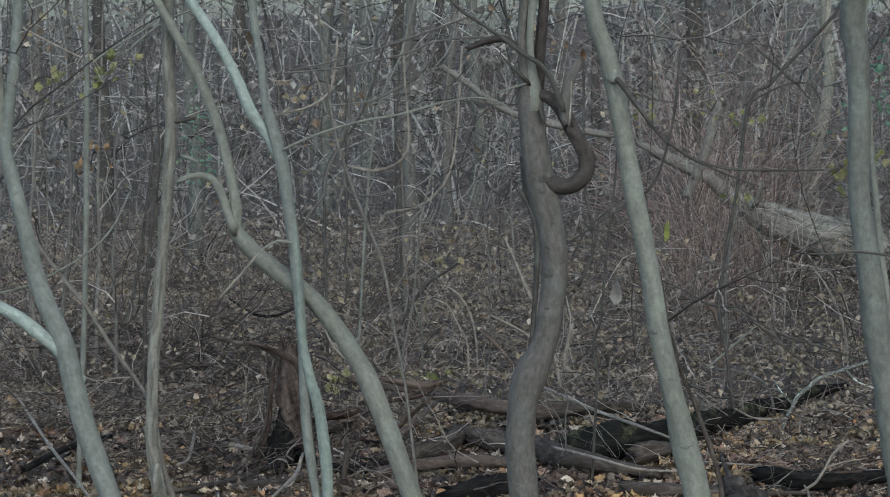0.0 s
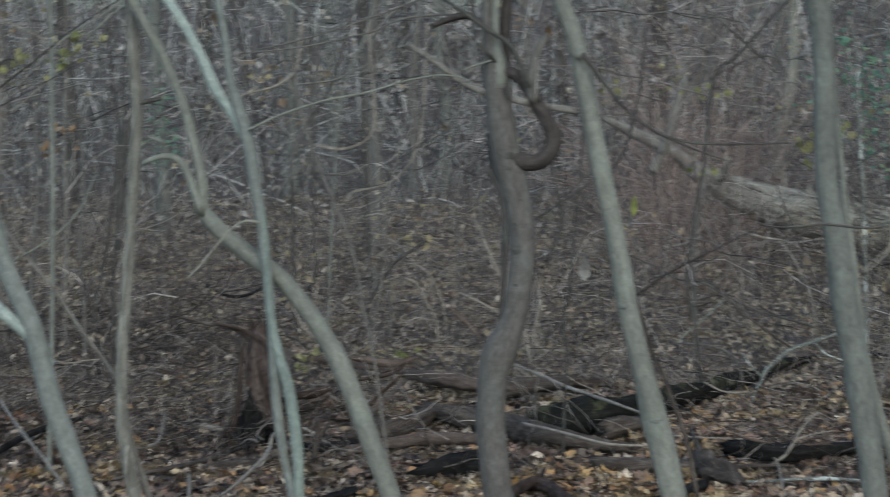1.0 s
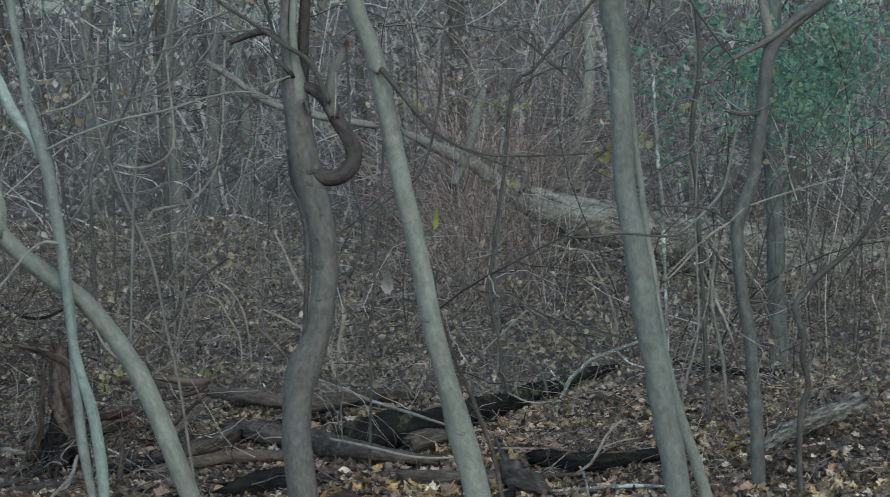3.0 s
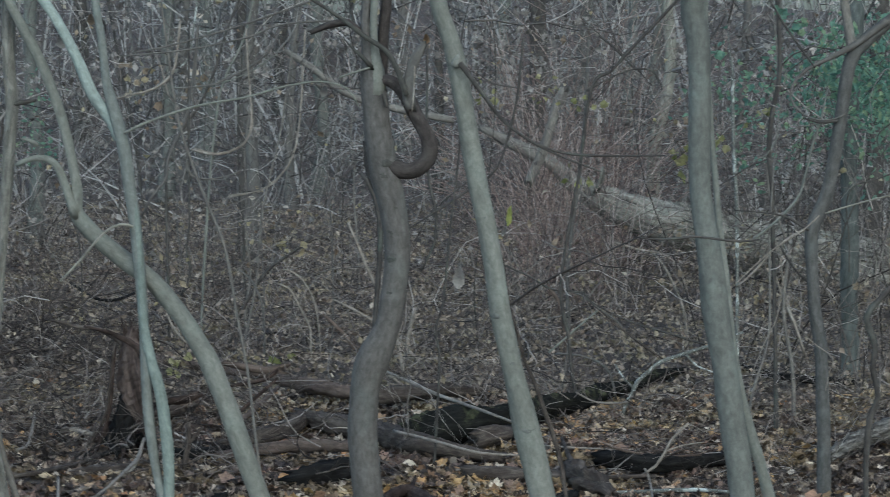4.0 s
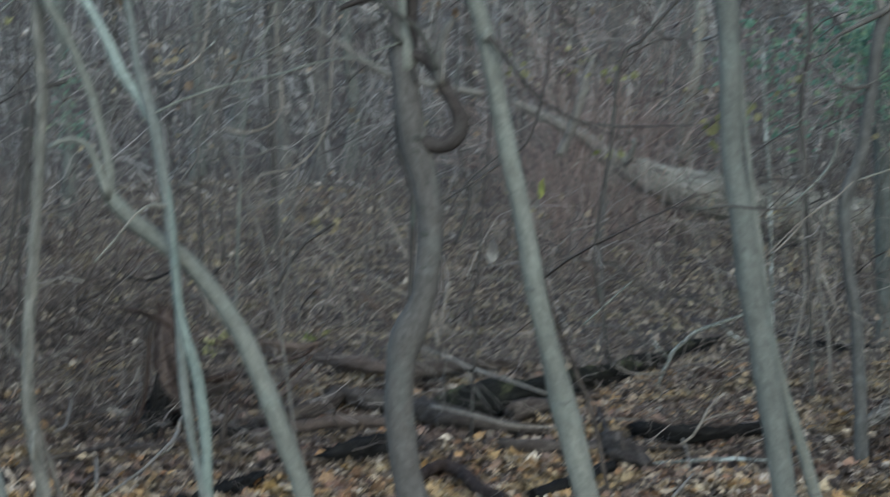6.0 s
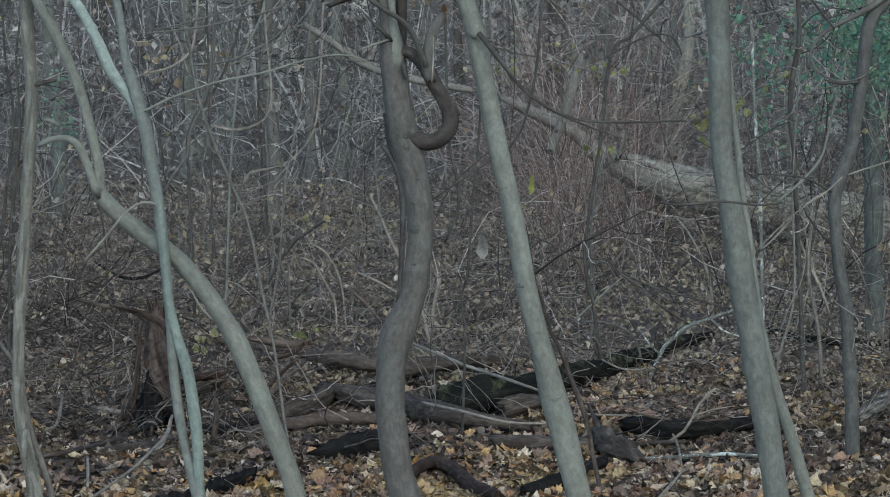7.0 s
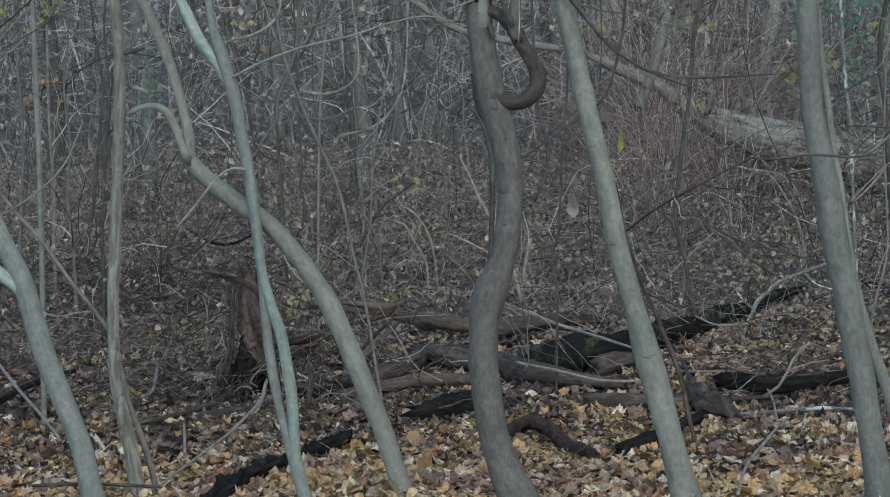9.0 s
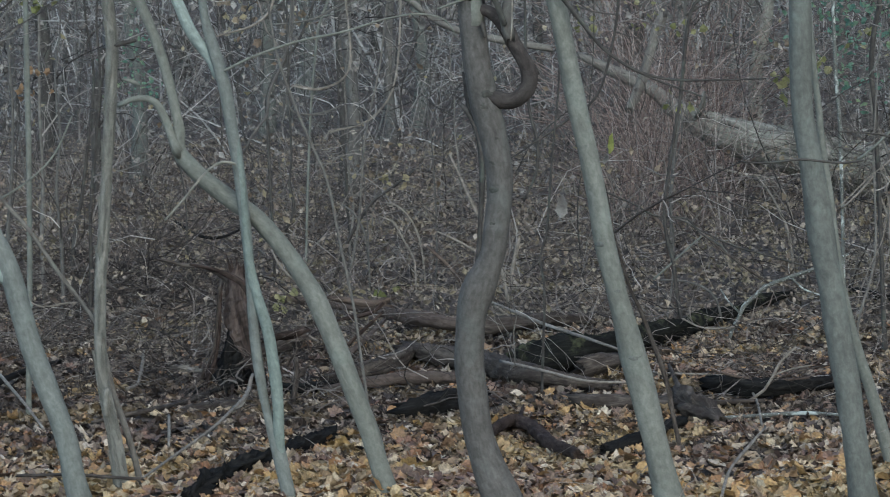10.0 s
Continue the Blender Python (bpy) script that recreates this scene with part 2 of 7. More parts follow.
LEAF_ORANGE = by_piece("orange_leaf", [(0.0, (0.21, 0.13, 0.07)), (1.0, (0.27, 0.18, 0.10))], 0.6, 0.3)
LEAF_GREEN = by_piece("green_leaves", [(0.0, (0.1, 0.19, 0.145)), (0.5, (0.145, 0.25, 0.18)), (0.8, (0.185, 0.285, 0.18)), (1.0, (0.25, 0.32, 0.18))], 0.7, 0.45)


def soil():
    m, t, b = nodes_of("leaf_mould")
    g = noise_of(t, 22, 8, (1, 1, 1), 0.7)
    col = ramp(t, g, [(0.28, (0.02, 0.016, 0.013)), (0.45, (0.052, 0.041, 0.034)), (0.58, (0.098, 0.077, 0.062)), (0.72, (0.175, 0.145, 0.118))])
    broad = noise_of(t, 0.7, 4)
    col = mix(t, span(t, broad, 0.4, 0.65), col, mix(t, 0.5, col, (0.07, 0.062, 0.055)))
    clump = noise_of(t, 3.2, 7, (1, 1, 1), 0.72, 0.4)
    col = mix(t, 0.75, col, ramp(t, clump, [(0.36, (0.2, 0.19, 0.18)), (0.5, (0.5, 0.48, 0.46)), (0.64, (0.86, 0.82, 0.78))]), "OVERLAY")
    t.links.new(col, b.inputs["Base Color"])
    b.inputs["Roughness"].default_value = 0.95
    bumped(t, b, g, 1.0, 0.04)
    return m


SOIL = soil()


# ---- mesh tools ----
def mesh_object(name, verts, quads, tris, material, smooth=True, parent=None, label=""):
    """One object from arrays of vertices, four-sided and three-sided faces; three more columns of the vertices run round and along a stem."""
    me = bpy.data.meshes.new(name)
    verts = np.asarray(verts, dtype=np.float32)
    stem = verts[:, -3:]
    verts = verts[:, :3]
    quads = np.asarray(quads, dtype=np.int32).reshape(-1, 4)
    tris = np.asarray(tris, dtype=np.int32).reshape(-1, 3)
    nq, nt = len(quads), len(tris)
    me.vertices.add(len(verts))
    me.vertices.foreach_set("co", np.ascontiguousarray(verts).ravel())
    if material.name in BARKY:
        me.attributes.new("stem", "FLOAT_VECTOR", "POINT").data.foreach_set("vector", np.ascontiguousarray(stem).ravel())
    me.loops.add(4 * nq + 3 * nt)
    me.loops.foreach_set("vertex_index", np.concatenate([quads.ravel(), tris.ravel()]).astype(np.int32))
    me.polygons.add(nq + nt)
    starts = np.concatenate([np.arange(nq) * 4, 4 * nq + np.arange(nt) * 3]).astype(np.int32)
    me.polygons.foreach_set("loop_start", starts)
    me.polygons.foreach_set("use_smooth", np.full(nq + nt, smooth))
    me.update(calc_edges=True)
    me.validate()
    me.materials.append(material)
    ob = new(name, me)
    if parent is not None:
        ob.parent = parent
    if label:
        tagged(ob, label)
    return ob


def empty(name, label, category, group="", kind=""):
    return tagged(new(name), label, category, group, kind)


def smooth_path(pts, step=0.06):
    """A smooth run of places and radii through a few stations."""
    p = np.array(pts, dtype=float)
    e = np.vstack([2 * p[0] - p[1], p, 2 * p[-1] - p[-2]])
    out = []
    for i in range(1, len(e) - 2):
        n = max(2, int(np.linalg.norm(e[i + 1, :3] - e[i, :3]) / step))
        u = np.linspace(0, 1, n, endpoint=False)[:, None]
        a, b, c, d = e[i - 1], e[i], e[i + 1], e[i + 2]
        out.append(0.5 * (2 * b + (c - a) * u + (2 * a - 5 * b + 4 * c - d) * u ** 2 + (3 * b - a - 3 * c + d) * u ** 3))
    out.append(p[-1:])
    q = np.vstack(out)
    q[:, 3] = np.maximum(q[:, 3], 0.0015)
    return q


def tube(path, sides=14, lumps=0.06, seed=0, flare=0.0, ragged=0.0):
    """Vertices and faces of a closed, uneven stem along a path."""
    p, r = path[:, :3], path[:, 3]
    n = len(p)
    t = np.gradient(p, axis=0)
    t /= np.linalg.norm(t, axis=1)[:, None] + 1e-9
    ref = np.array([1.0, 0, 0]) if abs(t[0, 0]) < 0.8 else np.array([0, 1.0, 0])
    u = np.zeros_like(p)
    for i in range(n):
        ref = ref - t[i] * ref.dot(t[i])
        ref /= np.linalg.norm(ref) + 1e-9
        u[i] = ref
    v = np.cross(t, u)
    rng = np.random.default_rng(seed)
    a = np.linspace(0, 2 * np.pi, sides, endpoint=False)
    s = np.concatenate([[0], np.cumsum(np.linalg.norm(np.diff(p, axis=0), axis=1))])
    bump = np.zeros((n, sides))
    for k in range(9):
        f, m, ph = rng.uniform(1.5, 26), rng.integers(1, 5), rng.uniform(0, 6.3)
        bump += np.sin(f * s[:, None] + m * a[None] + ph) / (1 + 0.12 * f)
    bump += rng.normal(0, 0.12, (n, sides))
    if ragged:
        for k in range(6):
            m, w, ph = rng.integers(3, 8), rng.uniform(-1.5, 1.5), rng.uniform(0, 6.3)
            bump += 0.55 * ragged * np.sin(m * a[None] + w * s[:, None] + ph) * np.sin(rng.uniform(2, 9) * s[:, None] + ph)
        bump += rng.normal(0, 0.85 * ragged, (n, sides))
    rad = np.maximum(r[:, None] * (1 + lumps * bump / 2.2), 0.25 * r[:, None])
    if flare:
        h = p[:, 2] - p[:, 2].min()
        rad *= 1 + flare * np.exp(-h / 0.10)[:, None] * (0.6 + 0.4 * np.sin(5 * a + seed)[None])
    ring = p[:, None] + rad[..., None] * (np.cos(a)[None, :, None] * u[:, None] + np.sin(a)[None, :, None] * v[:, None])
    sink = -0.6 if ragged else 0.4
    if ragged:
        ring[0] -= t[0] * (r[0] * rng.uniform(-0.3, 1.8, (sides, 1)))
        ring[-1] += t[-1] * (r[-1] * rng.uniform(-0.3, 1.8, (sides, 1)))
    verts = np.vstack([ring.reshape(-1, 3), p[:1] - t[:1] * r[0] * sink, p[-1:] + t[-1:] * r[-1] * sink])
    shift = 3.7 * (seed % 97)
    stem = np.stack([r[:, None] * np.cos(a)[None], r[:, None] * np.sin(a)[None], np.repeat((s + shift)[:, None], sides, 1)], -1).reshape(-1, 3)
    verts = np.hstack([verts, np.vstack([stem, [[0, 0, shift - 0.02], [0, 0, s[-1] + shift + 0.02]]])])
    i, j = np.meshgrid(np.arange(n - 1), np.arange(sides), indexing="ij")
    k = (j + 1) % sides
    quads = np.stack([i * sides + j, i * sides + k, (i + 1) * sides + k, (i + 1) * sides + j], -1).reshape(-1, 4)
    j = np.arange(sides)
    k = (j + 1) % sides
    lo, hi = n * sides, n * sides + 1
    tris = np.vstack([np.stack([k, j, np.full(sides, lo)], 1), np.stack([(n - 1) * sides + j, (n - 1) * sides + k, np.full(sides, hi)], 1)])
    return verts, quads, tris


def joined(pieces):
    vs, qs, ts, at = [], [], [], 0
    for v, q, t in pieces:
        vs.append(v)
        qs.append(np.asarray(q).reshape(-1, 4) + at)
        ts.append(np.asarray(t).reshape(-1, 3) + at)
        at += len(v)
    return np.vstack(vs), np.vstack(qs), np.vstack(ts)


def stems(paths, radii, sides=3):
    """Many thin stems at once: paths (N, K, 3), radii (N, K)."""
    n, k, _ = paths.shape
    t = np.gradient(paths, axis=1)
    t /= np.linalg.norm(t, axis=2, keepdims=True) + 1e-9
    ref = np.where(np.abs(t[..., 2:3]) > 0.7, np.array([1.0, 0.2, 0]), np.array([0, 0.2, 1.0]))
    u = np.cross(t, ref)
    u /= np.linalg.norm(u, axis=2, keepdims=True) + 1e-9
    v = np.cross(t, u)
    a = np.linspace(0, 2 * np.pi, sides, endpoint=False)
    ring = paths[:, :, None] + radii[:, :, None, None] * (np.cos(a)[:, None] * u[:, :, None] + np.sin(a)[:, None] * v[:, :, None])
    verts = ring.reshape(-1, 3)
    b, i, j = np.meshgrid(np.arange(n), np.arange(k - 1), np.arange(sides), indexing="ij")
    m = (j + 1) % sides
    o = b * k * sides
    quads = np.stack([o + i * sides + j, o + i * sides + m, o + (i + 1) * sides + m, o + (i + 1) * sides + j], -1).reshape(-1, 4)
    return verts, quads, np.zeros((0, 3), int)


def wander(rng, base, way, length, k, bend, droop=0.0):
    """Crooked paths that start at base and head for way."""
    n = len(base)
    d = way / (np.linalg.norm(way, axis=1, keepdims=True) + 1e-9)
    turn = rng.normal(0, bend, (n, 3))
    p = np.zeros((n, k, 3))
    p[:, 0] = base
    for i in range(1, k):
        d = d + turn * 0.8 + rng.normal(0, bend * 0.85, (n, 3))
        d[:, 2] -= droop
        d /= np.linalg.norm(d, axis=1, keepdims=True) + 1e-9
        p[:, i] = p[:, i - 1] + d * (length / (k - 1))[:, None]
    return p


def twiggy(rng, base, way, length, radius, k=6, bend=0.16, side=3, side_len=(0.2, 0.55), droop=0.0, sides=3, depth=1):
    """Shoots with side twigs, as arrays."""
    p = wander(rng, base, way, length, k, bend, droop)
    taper = np.linspace(1, 0.35, k)[None]
    out = [stems(p, radius[:, None] * taper, sides)]
    n = len(base)
    for level in range(depth):
        q = []
        for _ in range(side):
            at = rng.integers(1, k, n)
            pos = p[np.arange(n), at] + 0.0
            along = p[np.arange(n), at] - p[np.arange(n), at - 1]
            along /= np.linalg.norm(along, axis=1, keepdims=True) + 1e-9
            w = along * 0.8 + rng.normal(0, 0.65, (n, 3))
            ln = length * rng.uniform(*side_len, n)
            kk = 5
            pp = wander(rng, pos, w, ln, kk, bend * 1.4, droop)
            rr = radius[:, None] * 0.5 * np.linspace(1, 0.45, kk)[None]
            out.append(stems(pp, np.maximum(rr, 0.0012), 3))
            q.append((pp, ln))
        if level + 1 < depth:
            p = np.concatenate([x[0] for x in q])
            length = np.concatenate([x[1] for x in q])
            radius = np.tile(radius * 0.5, side)
            n, k = len(p), 5
    return joined(out)


def ground_z(x, y):
    """Height of the forest floor: slight swells near by, a low wooded rise far off."""
    x, y = np.asarray(x, float), np.asarray(y, float)
    z = 0.035 * np.sin(1.3 * x + 0.7 * y) + 0.03 * np.sin(2.1 * y - 0.9 * x + 1) + 0.02 * np.sin(3.7 * x + 2.9 * y)
    far = np.clip((y - 52) / 60, 0, 1)
    # a dip in the rise lets the sky through
    dip = 1 - 0.34 * np.exp(-((x / np.maximum(y, 1) + 0.0455) / 0.007) ** 2)
    return z + 4.8 * dip * far * far * (3 - 2 * far) * (1 + 0.12 * np.sin(0.11 * x + 1) + 0.08 * np.sin(0.31 * x))


# ---- forest floor: one sheet to the horizon ----
def build_ground():
    ys = np.concatenate([np.linspace(-600, -20, 16), np.linspace(-14, 11, 14), np.linspace(12, 32, 130), np.linspace(32.5, 60, 60), np.linspace(61, 130, 50), np.linspace(140, 900, 16)])
    xs = np.concatenate([np.linspace(-700, -40, 16), np.linspace(-36, -9, 28), np.linspace(-8.8, 8.8, 118), np.linspace(9, 36, 28), np.linspace(40, 700, 16)])
    gx, gy = np.meshgrid(xs, ys)
    gz = ground_z(gx, gy)
    rng = np.random.default_rng(3)
    gz = gz + rng.normal(0, 0.012, gz.shape)
    verts = np.stack([gx, gy, gz], -1).reshape(-1, 3)
    nx, ny = len(xs), len(ys)
    i, j = np.meshgrid(np.arange(ny - 1), np.arange(nx - 1), indexing="ij")
    q = np.stack([i * nx + j, i * nx + j + 1, (i + 1) * nx + j + 1, (i + 1) * nx + j], -1).reshape(-1, 4)
    ob = mesh_object("ground", verts, q, [], SOIL)
    return tagged(ob, "brown forest floor of leaf mould under fallen leaves", "ground", kind="structure")


ground = build_ground()


# ---- trees near by ----
def grown_top(pts, height, seed, sway=0.12):
    """Carries a stem on upwards from its last station, thinning to a tip."""
    rng = np.random.default_rng(seed)
    p = np.array(pts, float)
    d = p[-1, :3] - p[-2, :3]
    d /= np.linalg.norm(d)
    out, q, r = [tuple(a) for a in pts], p[-1, :3].copy(), p[-1, 3]
    n = 6
    for i in range(n):
        d = d * 0.8 + np.array([0, 0, 0.25]) + rng.normal(0, sway, 3)
        d /= np.linalg.norm(d)
        q = q + d * height / n
        out.append((*q, max(r * (1 - (i + 1) / (n + 0.3)), 0.004)))
    return out


def tree(label, trunk, material, branches=(), top=3.5, seed=1, ends=False, category="tree", group="", flare=0.35, sides=16, name="tree", twigs=6):
    """A tree: a trunk to the ground, its limbs, and fine twigs above. branches: (stations, material, name, grows on)."""
    root = empty(name, label, category, group)
    stations = grown_top(trunk, top, seed) if top and not ends else trunk
    mesh_object("trunk", *tube(smooth_path(stations, 0.05), sides, 0.075, seed, flare), material, True, root)
    rng = np.random.default_rng(seed + 50)
    tips = [] if ends else [stations]
    for i, (st, mt, nm, grow) in enumerate(branches):
        s2 = grown_top(st, grow, seed + i + 7) if grow else st
        mesh_object(nm, *tube(smooth_path(s2, 0.04), 10 if st[0][3] > 0.012 else 6, {"curled_branch": 0.14, "torn_bark": 0.3}.get(nm, 0.09), seed + i, 0.0, 1.0 if nm == "torn_bark" else 0.45 if nm in ("curled_branch", "torn_stub", "broken_branch", "hooked_stub") else 0.0), mt, True, root)
        if grow:
            tips.append(s2)
    if top and twigs:
        base, way = [], []
        for st in tips:
            hi = np.array(st)[-5:, :3]
            for _ in range(twigs):
                k = rng.integers(0, len(hi))
                base.append(hi[k])
                way.append([*rng.normal(0, 1, 2), rng.uniform(0.2, 1)])
        base, way = np.array(base), np.array(way)
        n = len(base)
        v = twiggy(rng, base, way, rng.uniform(0.7, 1.8, n), rng.uniform(0.006, 0.014, n), 7, 0.2, 4, depth=2)
        tagged(mesh_object("crown", *v, TWIG, True, root, "bare grey-brown twigs"), kind="stuff")
    return root


def knot(owner, stations, x, z, r, material):
    """A healed branch scar, set flat on the side of a trunk that faces away from the hill."""
    st = np.array(stations)
    st = st[np.argsort(st[:, 2])]
    cx, cy, cr = (np.interp(z, st[:, 2], st[:, k]) for k in (0, 1, 3))
    dx = float(np.clip(x - cx, -0.75 * cr, 0.75 * cr))
    out = Vector((dx, -math.sqrt(cr * cr - dx * dx), 0)).normalized()
    side, mid = out.cross(Vector((0, 0, 1))), Vector((cx, cy, z)) + out * cr
    n, m = 5, 14
    v = []
    for k, d in [(1.3, -0.4), (1.0, -0.2), (0.72, -0.04), (0.4, 0.03), (0.12, -0.03)]:
        for j in range(m):
            a = 2 * math.pi * j / m
            w = 1 + 0.12 * math.sin(3 * a + 40 * x) + 0.08 * math.sin(5 * a + 31 * z)
            v.append(mid + side * (r * k * w * math.cos(a)) + Vector((0, 0, 0.68 * r * k * w * math.sin(a))) + out * (r * d))
    q = [[i * m + j, i * m + (j + 1) % m, (i + 1) * m + (j + 1) % m, (i + 1) * m + j] for i in range(n - 1) for j in range(m)]
    q.append([4 * m, 4 * m + 4, 4 * m + 8, 4 * m + 11])
    mesh_object("knot", np.array([tuple(p) for p in v]), q, [], material, True, owner.children[0], "dark healed branch scar")


KINKED = [(-0.276, 14.490, -0.120, 0.131), (-0.309, 14.490, 0.020, 0.117), (-0.424, 14.490, 0.346, 0.088), (-0.468, 14.490, 0.582, 0.085), (-0.493, 14.490, 0.850, 0.085), (-0.474, 14.490, 1.115, 0.088), (-0.440, 14.490, 1.264, 0.104), (-0.364, 14.490, 1.437, 0.079), (-0.322, 14.490, 1.640, 0.076), (-0.301, 14.490, 1.903, 0.076), (-0.334, 14.490, 2.149, 0.079), (-0.380, 14.490, 2.339, 0.085), (-0.409, 14.490, 2.486, 0.081), (-0.431, 14.490, 2.648, 0.078), (-0.447, 14.490, 2.811, 0.075), (-0.460, 14.490, 2.931, 0.068), (-0.473, 14.490, 2.996, 0.055)]
kinked = tree("slender brown-grey tree with a kinked bare trunk and a curled branch", KINKED, BARK_KINK,
     [([(-0.460, 14.470, 2.811, 0.049), (-0.472, 14.470, 2.931, 0.044), (-0.495, 14.470, 3.087, 0.029), (-0.504, 14.470, 3.238, 0.026), (-0.494, 14.470, 3.345, 0.026)], BARK_KINK, "limb", 3.0),
      ([(-0.433, 14.460, 2.795, 0.049), (-0.433, 14.460, 2.912, 0.042), (-0.446, 14.460, 3.045, 0.026), (-0.455, 14.460, 3.184, 0.023), (-0.448, 14.460, 3.345, 0.023), (-0.432, 14.460, 3.425, 0.021)], BARK, "limb", 2.6),
      ([(-0.426, 14.530, 2.859, 0.049), (-0.412, 14.530, 2.989, 0.039), (-0.402, 14.530, 3.103, 0.033), (-0.395, 14.530, 3.207, 0.033), (-0.382, 14.530, 3.346, 0.033)], BARK_RED, "limb", 2.4)] + [
      ([(-0.440, 14.470, 2.860, 0.044), (-0.401, 14.470, 2.883, 0.037), (-0.352, 14.470, 2.873, 0.035), (-0.300, 14.470, 2.831, 0.040), (-0.255, 14.470, 2.776, 0.044), (-0.213, 14.470, 2.698, 0.045), (-0.161, 14.470, 2.607, 0.045), (-0.125, 14.470, 2.513, 0.049), (-0.138, 14.470, 2.428, 0.049), (-0.194, 14.470, 2.372, 0.049), (-0.262, 14.470, 2.359, 0.049), (-0.330, 14.470, 2.376, 0.050), (-0.383, 14.470, 2.399, 0.044)], BARK_RED, "curled_branch", 0),
      ([(-0.238, 14.440, 2.731, 0.032), (-0.251, 14.440, 2.812, 0.037), (-0.232, 14.440, 2.951, 0.032), (-0.193, 14.440, 3.042, 0.029), (-0.160, 14.440, 3.087, 0.018)], BARK_DIM, "torn_stub", 0)] + [
      ([(-0.726, 14.380, 3.286, 0.010), (-0.607, 14.380, 3.206, 0.013), (-0.491, 14.380, 3.119, 0.015), (-0.395, 14.380, 3.061, 0.016), (-0.331, 14.380, 2.981, 0.018), (-0.286, 14.380, 2.871, 0.019), (-0.260, 14.380, 2.797, 0.018)], KNOT, "side_branch", 0),
      ([(-0.502, 14.540, 2.516, 0.010), (-0.476, 14.540, 2.418, 0.023), (-0.466, 14.540, 2.336, 0.020), (-0.445, 14.540, 2.264, 0.010)], BARK_DARK, "torn_bark", 0),
      # added dark piece, stands for the dark of a notch in the trunk
      ([(-0.393, 14.400, 2.803, 0.011), (-0.380, 14.400, 2.764, 0.013), (-0.370, 14.400, 2.726, 0.008)], BARK_DARK, "branch_stub", 0),
      ([(-0.593, 14.400, 3.085, 0.004), (-0.557, 14.400, 3.048, 0.008), (-0.512, 14.400, 3.009, 0.011), (-0.458, 14.430, 2.948, 0.013)], KNOT, "torn_stub", 0),
      ([(-0.471, 14.420, 2.951, 0.006), (-0.561, 14.420, 2.922, 0.008), (-0.642, 14.420, 2.893, 0.006)], BARK, "twig", 0)] + [
      ([(-0.517, 14.470, 3.145, 0.016), (-0.601, 14.470, 3.206, 0.021), (-0.682, 14.470, 3.197, 0.021), (-0.757, 14.470, 3.171, 0.018), (-0.812, 14.470, 3.145, 0.013)], BARK_RED, "broken_branch", 0),
      ([(-0.214, 14.360, 2.965, 0.004), (-0.218, 14.360, 2.814, 0.004), (-0.227, 14.360, 2.707, 0.003)], STICK_PALE, "strand", 0),
      ([(-0.480, 14.390, 3.113, 0.015), (-0.596, 14.390, 3.200, 0.012), (-0.725, 14.390, 3.286, 0.010), (-0.853, 14.390, 3.370, 0.010)], BARK_DARK, "branch", 1.0),
      ([(-0.609, 14.540, 3.207, 0.007), (-0.798, 14.540, 3.210, 0.007), (-1.010, 14.540, 3.184, 0.007), (-1.140, 14.540, 3.126, 0.007), (-1.258, 14.540, 3.094, 0.006), (-1.483, 14.540, 3.045, 0.006), (-1.643, 14.540, 3.022, 0.006), (-1.908, 14.540, 2.996, 0.005)], BARK_DIM, "branch", 0)] + [
      ([(-0.797, 14.540, 3.334, 0.007), (-1.078, 14.540, 3.230, 0.007), (-1.316, 14.540, 3.149, 0.006), (-1.620, 14.540, 3.061, 0.006), (-1.842, 14.540, 3.015, 0.005)], BARK_DIM, "branch", 0)],
     seed=11, ends=True)
STRAIGHT = [(0.697, 14.600, -0.120, 0.086), (0.652, 14.600, 0.071, 0.079), (0.607, 14.600, 0.262, 0.077), (0.527, 14.600, 0.601, 0.074), (0.458, 14.600, 0.872, 0.074), (0.400, 14.600, 1.108, 0.065), (0.342, 14.600, 1.343, 0.062), (0.297, 14.600, 1.544, 0.059), (0.256, 14.600, 1.810, 0.059), (0.202, 14.600, 2.075, 0.059), (0.138, 14.600, 2.372, 0.059), (0.031, 14.600, 2.940, 0.056), (-0.026, 14.600, 3.152, 0.050), (-0.092, 14.600, 3.348, 0.050)]
straight = tree("slender straight grey-green tree leaning over leaf litter", STRAIGHT, BARK,
     [([(0.043, 14.500, 2.983, 0.015), (0.174, 14.500, 2.811, 0.012), (0.304, 14.500, 2.649, 0.010), (0.468, 14.500, 2.535, 0.008), (0.649, 14.500, 2.476, 0.007), (0.893, 14.500, 2.463, 0.006), (1.226, 14.500, 2.469, 0.005)], BARK_DARK, "branch", 0),
      ([(0.304, 14.500, 2.649, 0.007), (0.435, 14.500, 2.551, 0.007), (0.616, 14.500, 2.463, 0.006), (0.862, 14.500, 2.371, 0.005)], BARK_DARK, "branch", 0),
      ([(0.012, 14.520, 2.964, 0.026), (0.027, 14.520, 2.996, 0.023), (0.030, 14.520, 3.029, 0.010)], BARK, "branch_stub", 0)],
     seed=12)
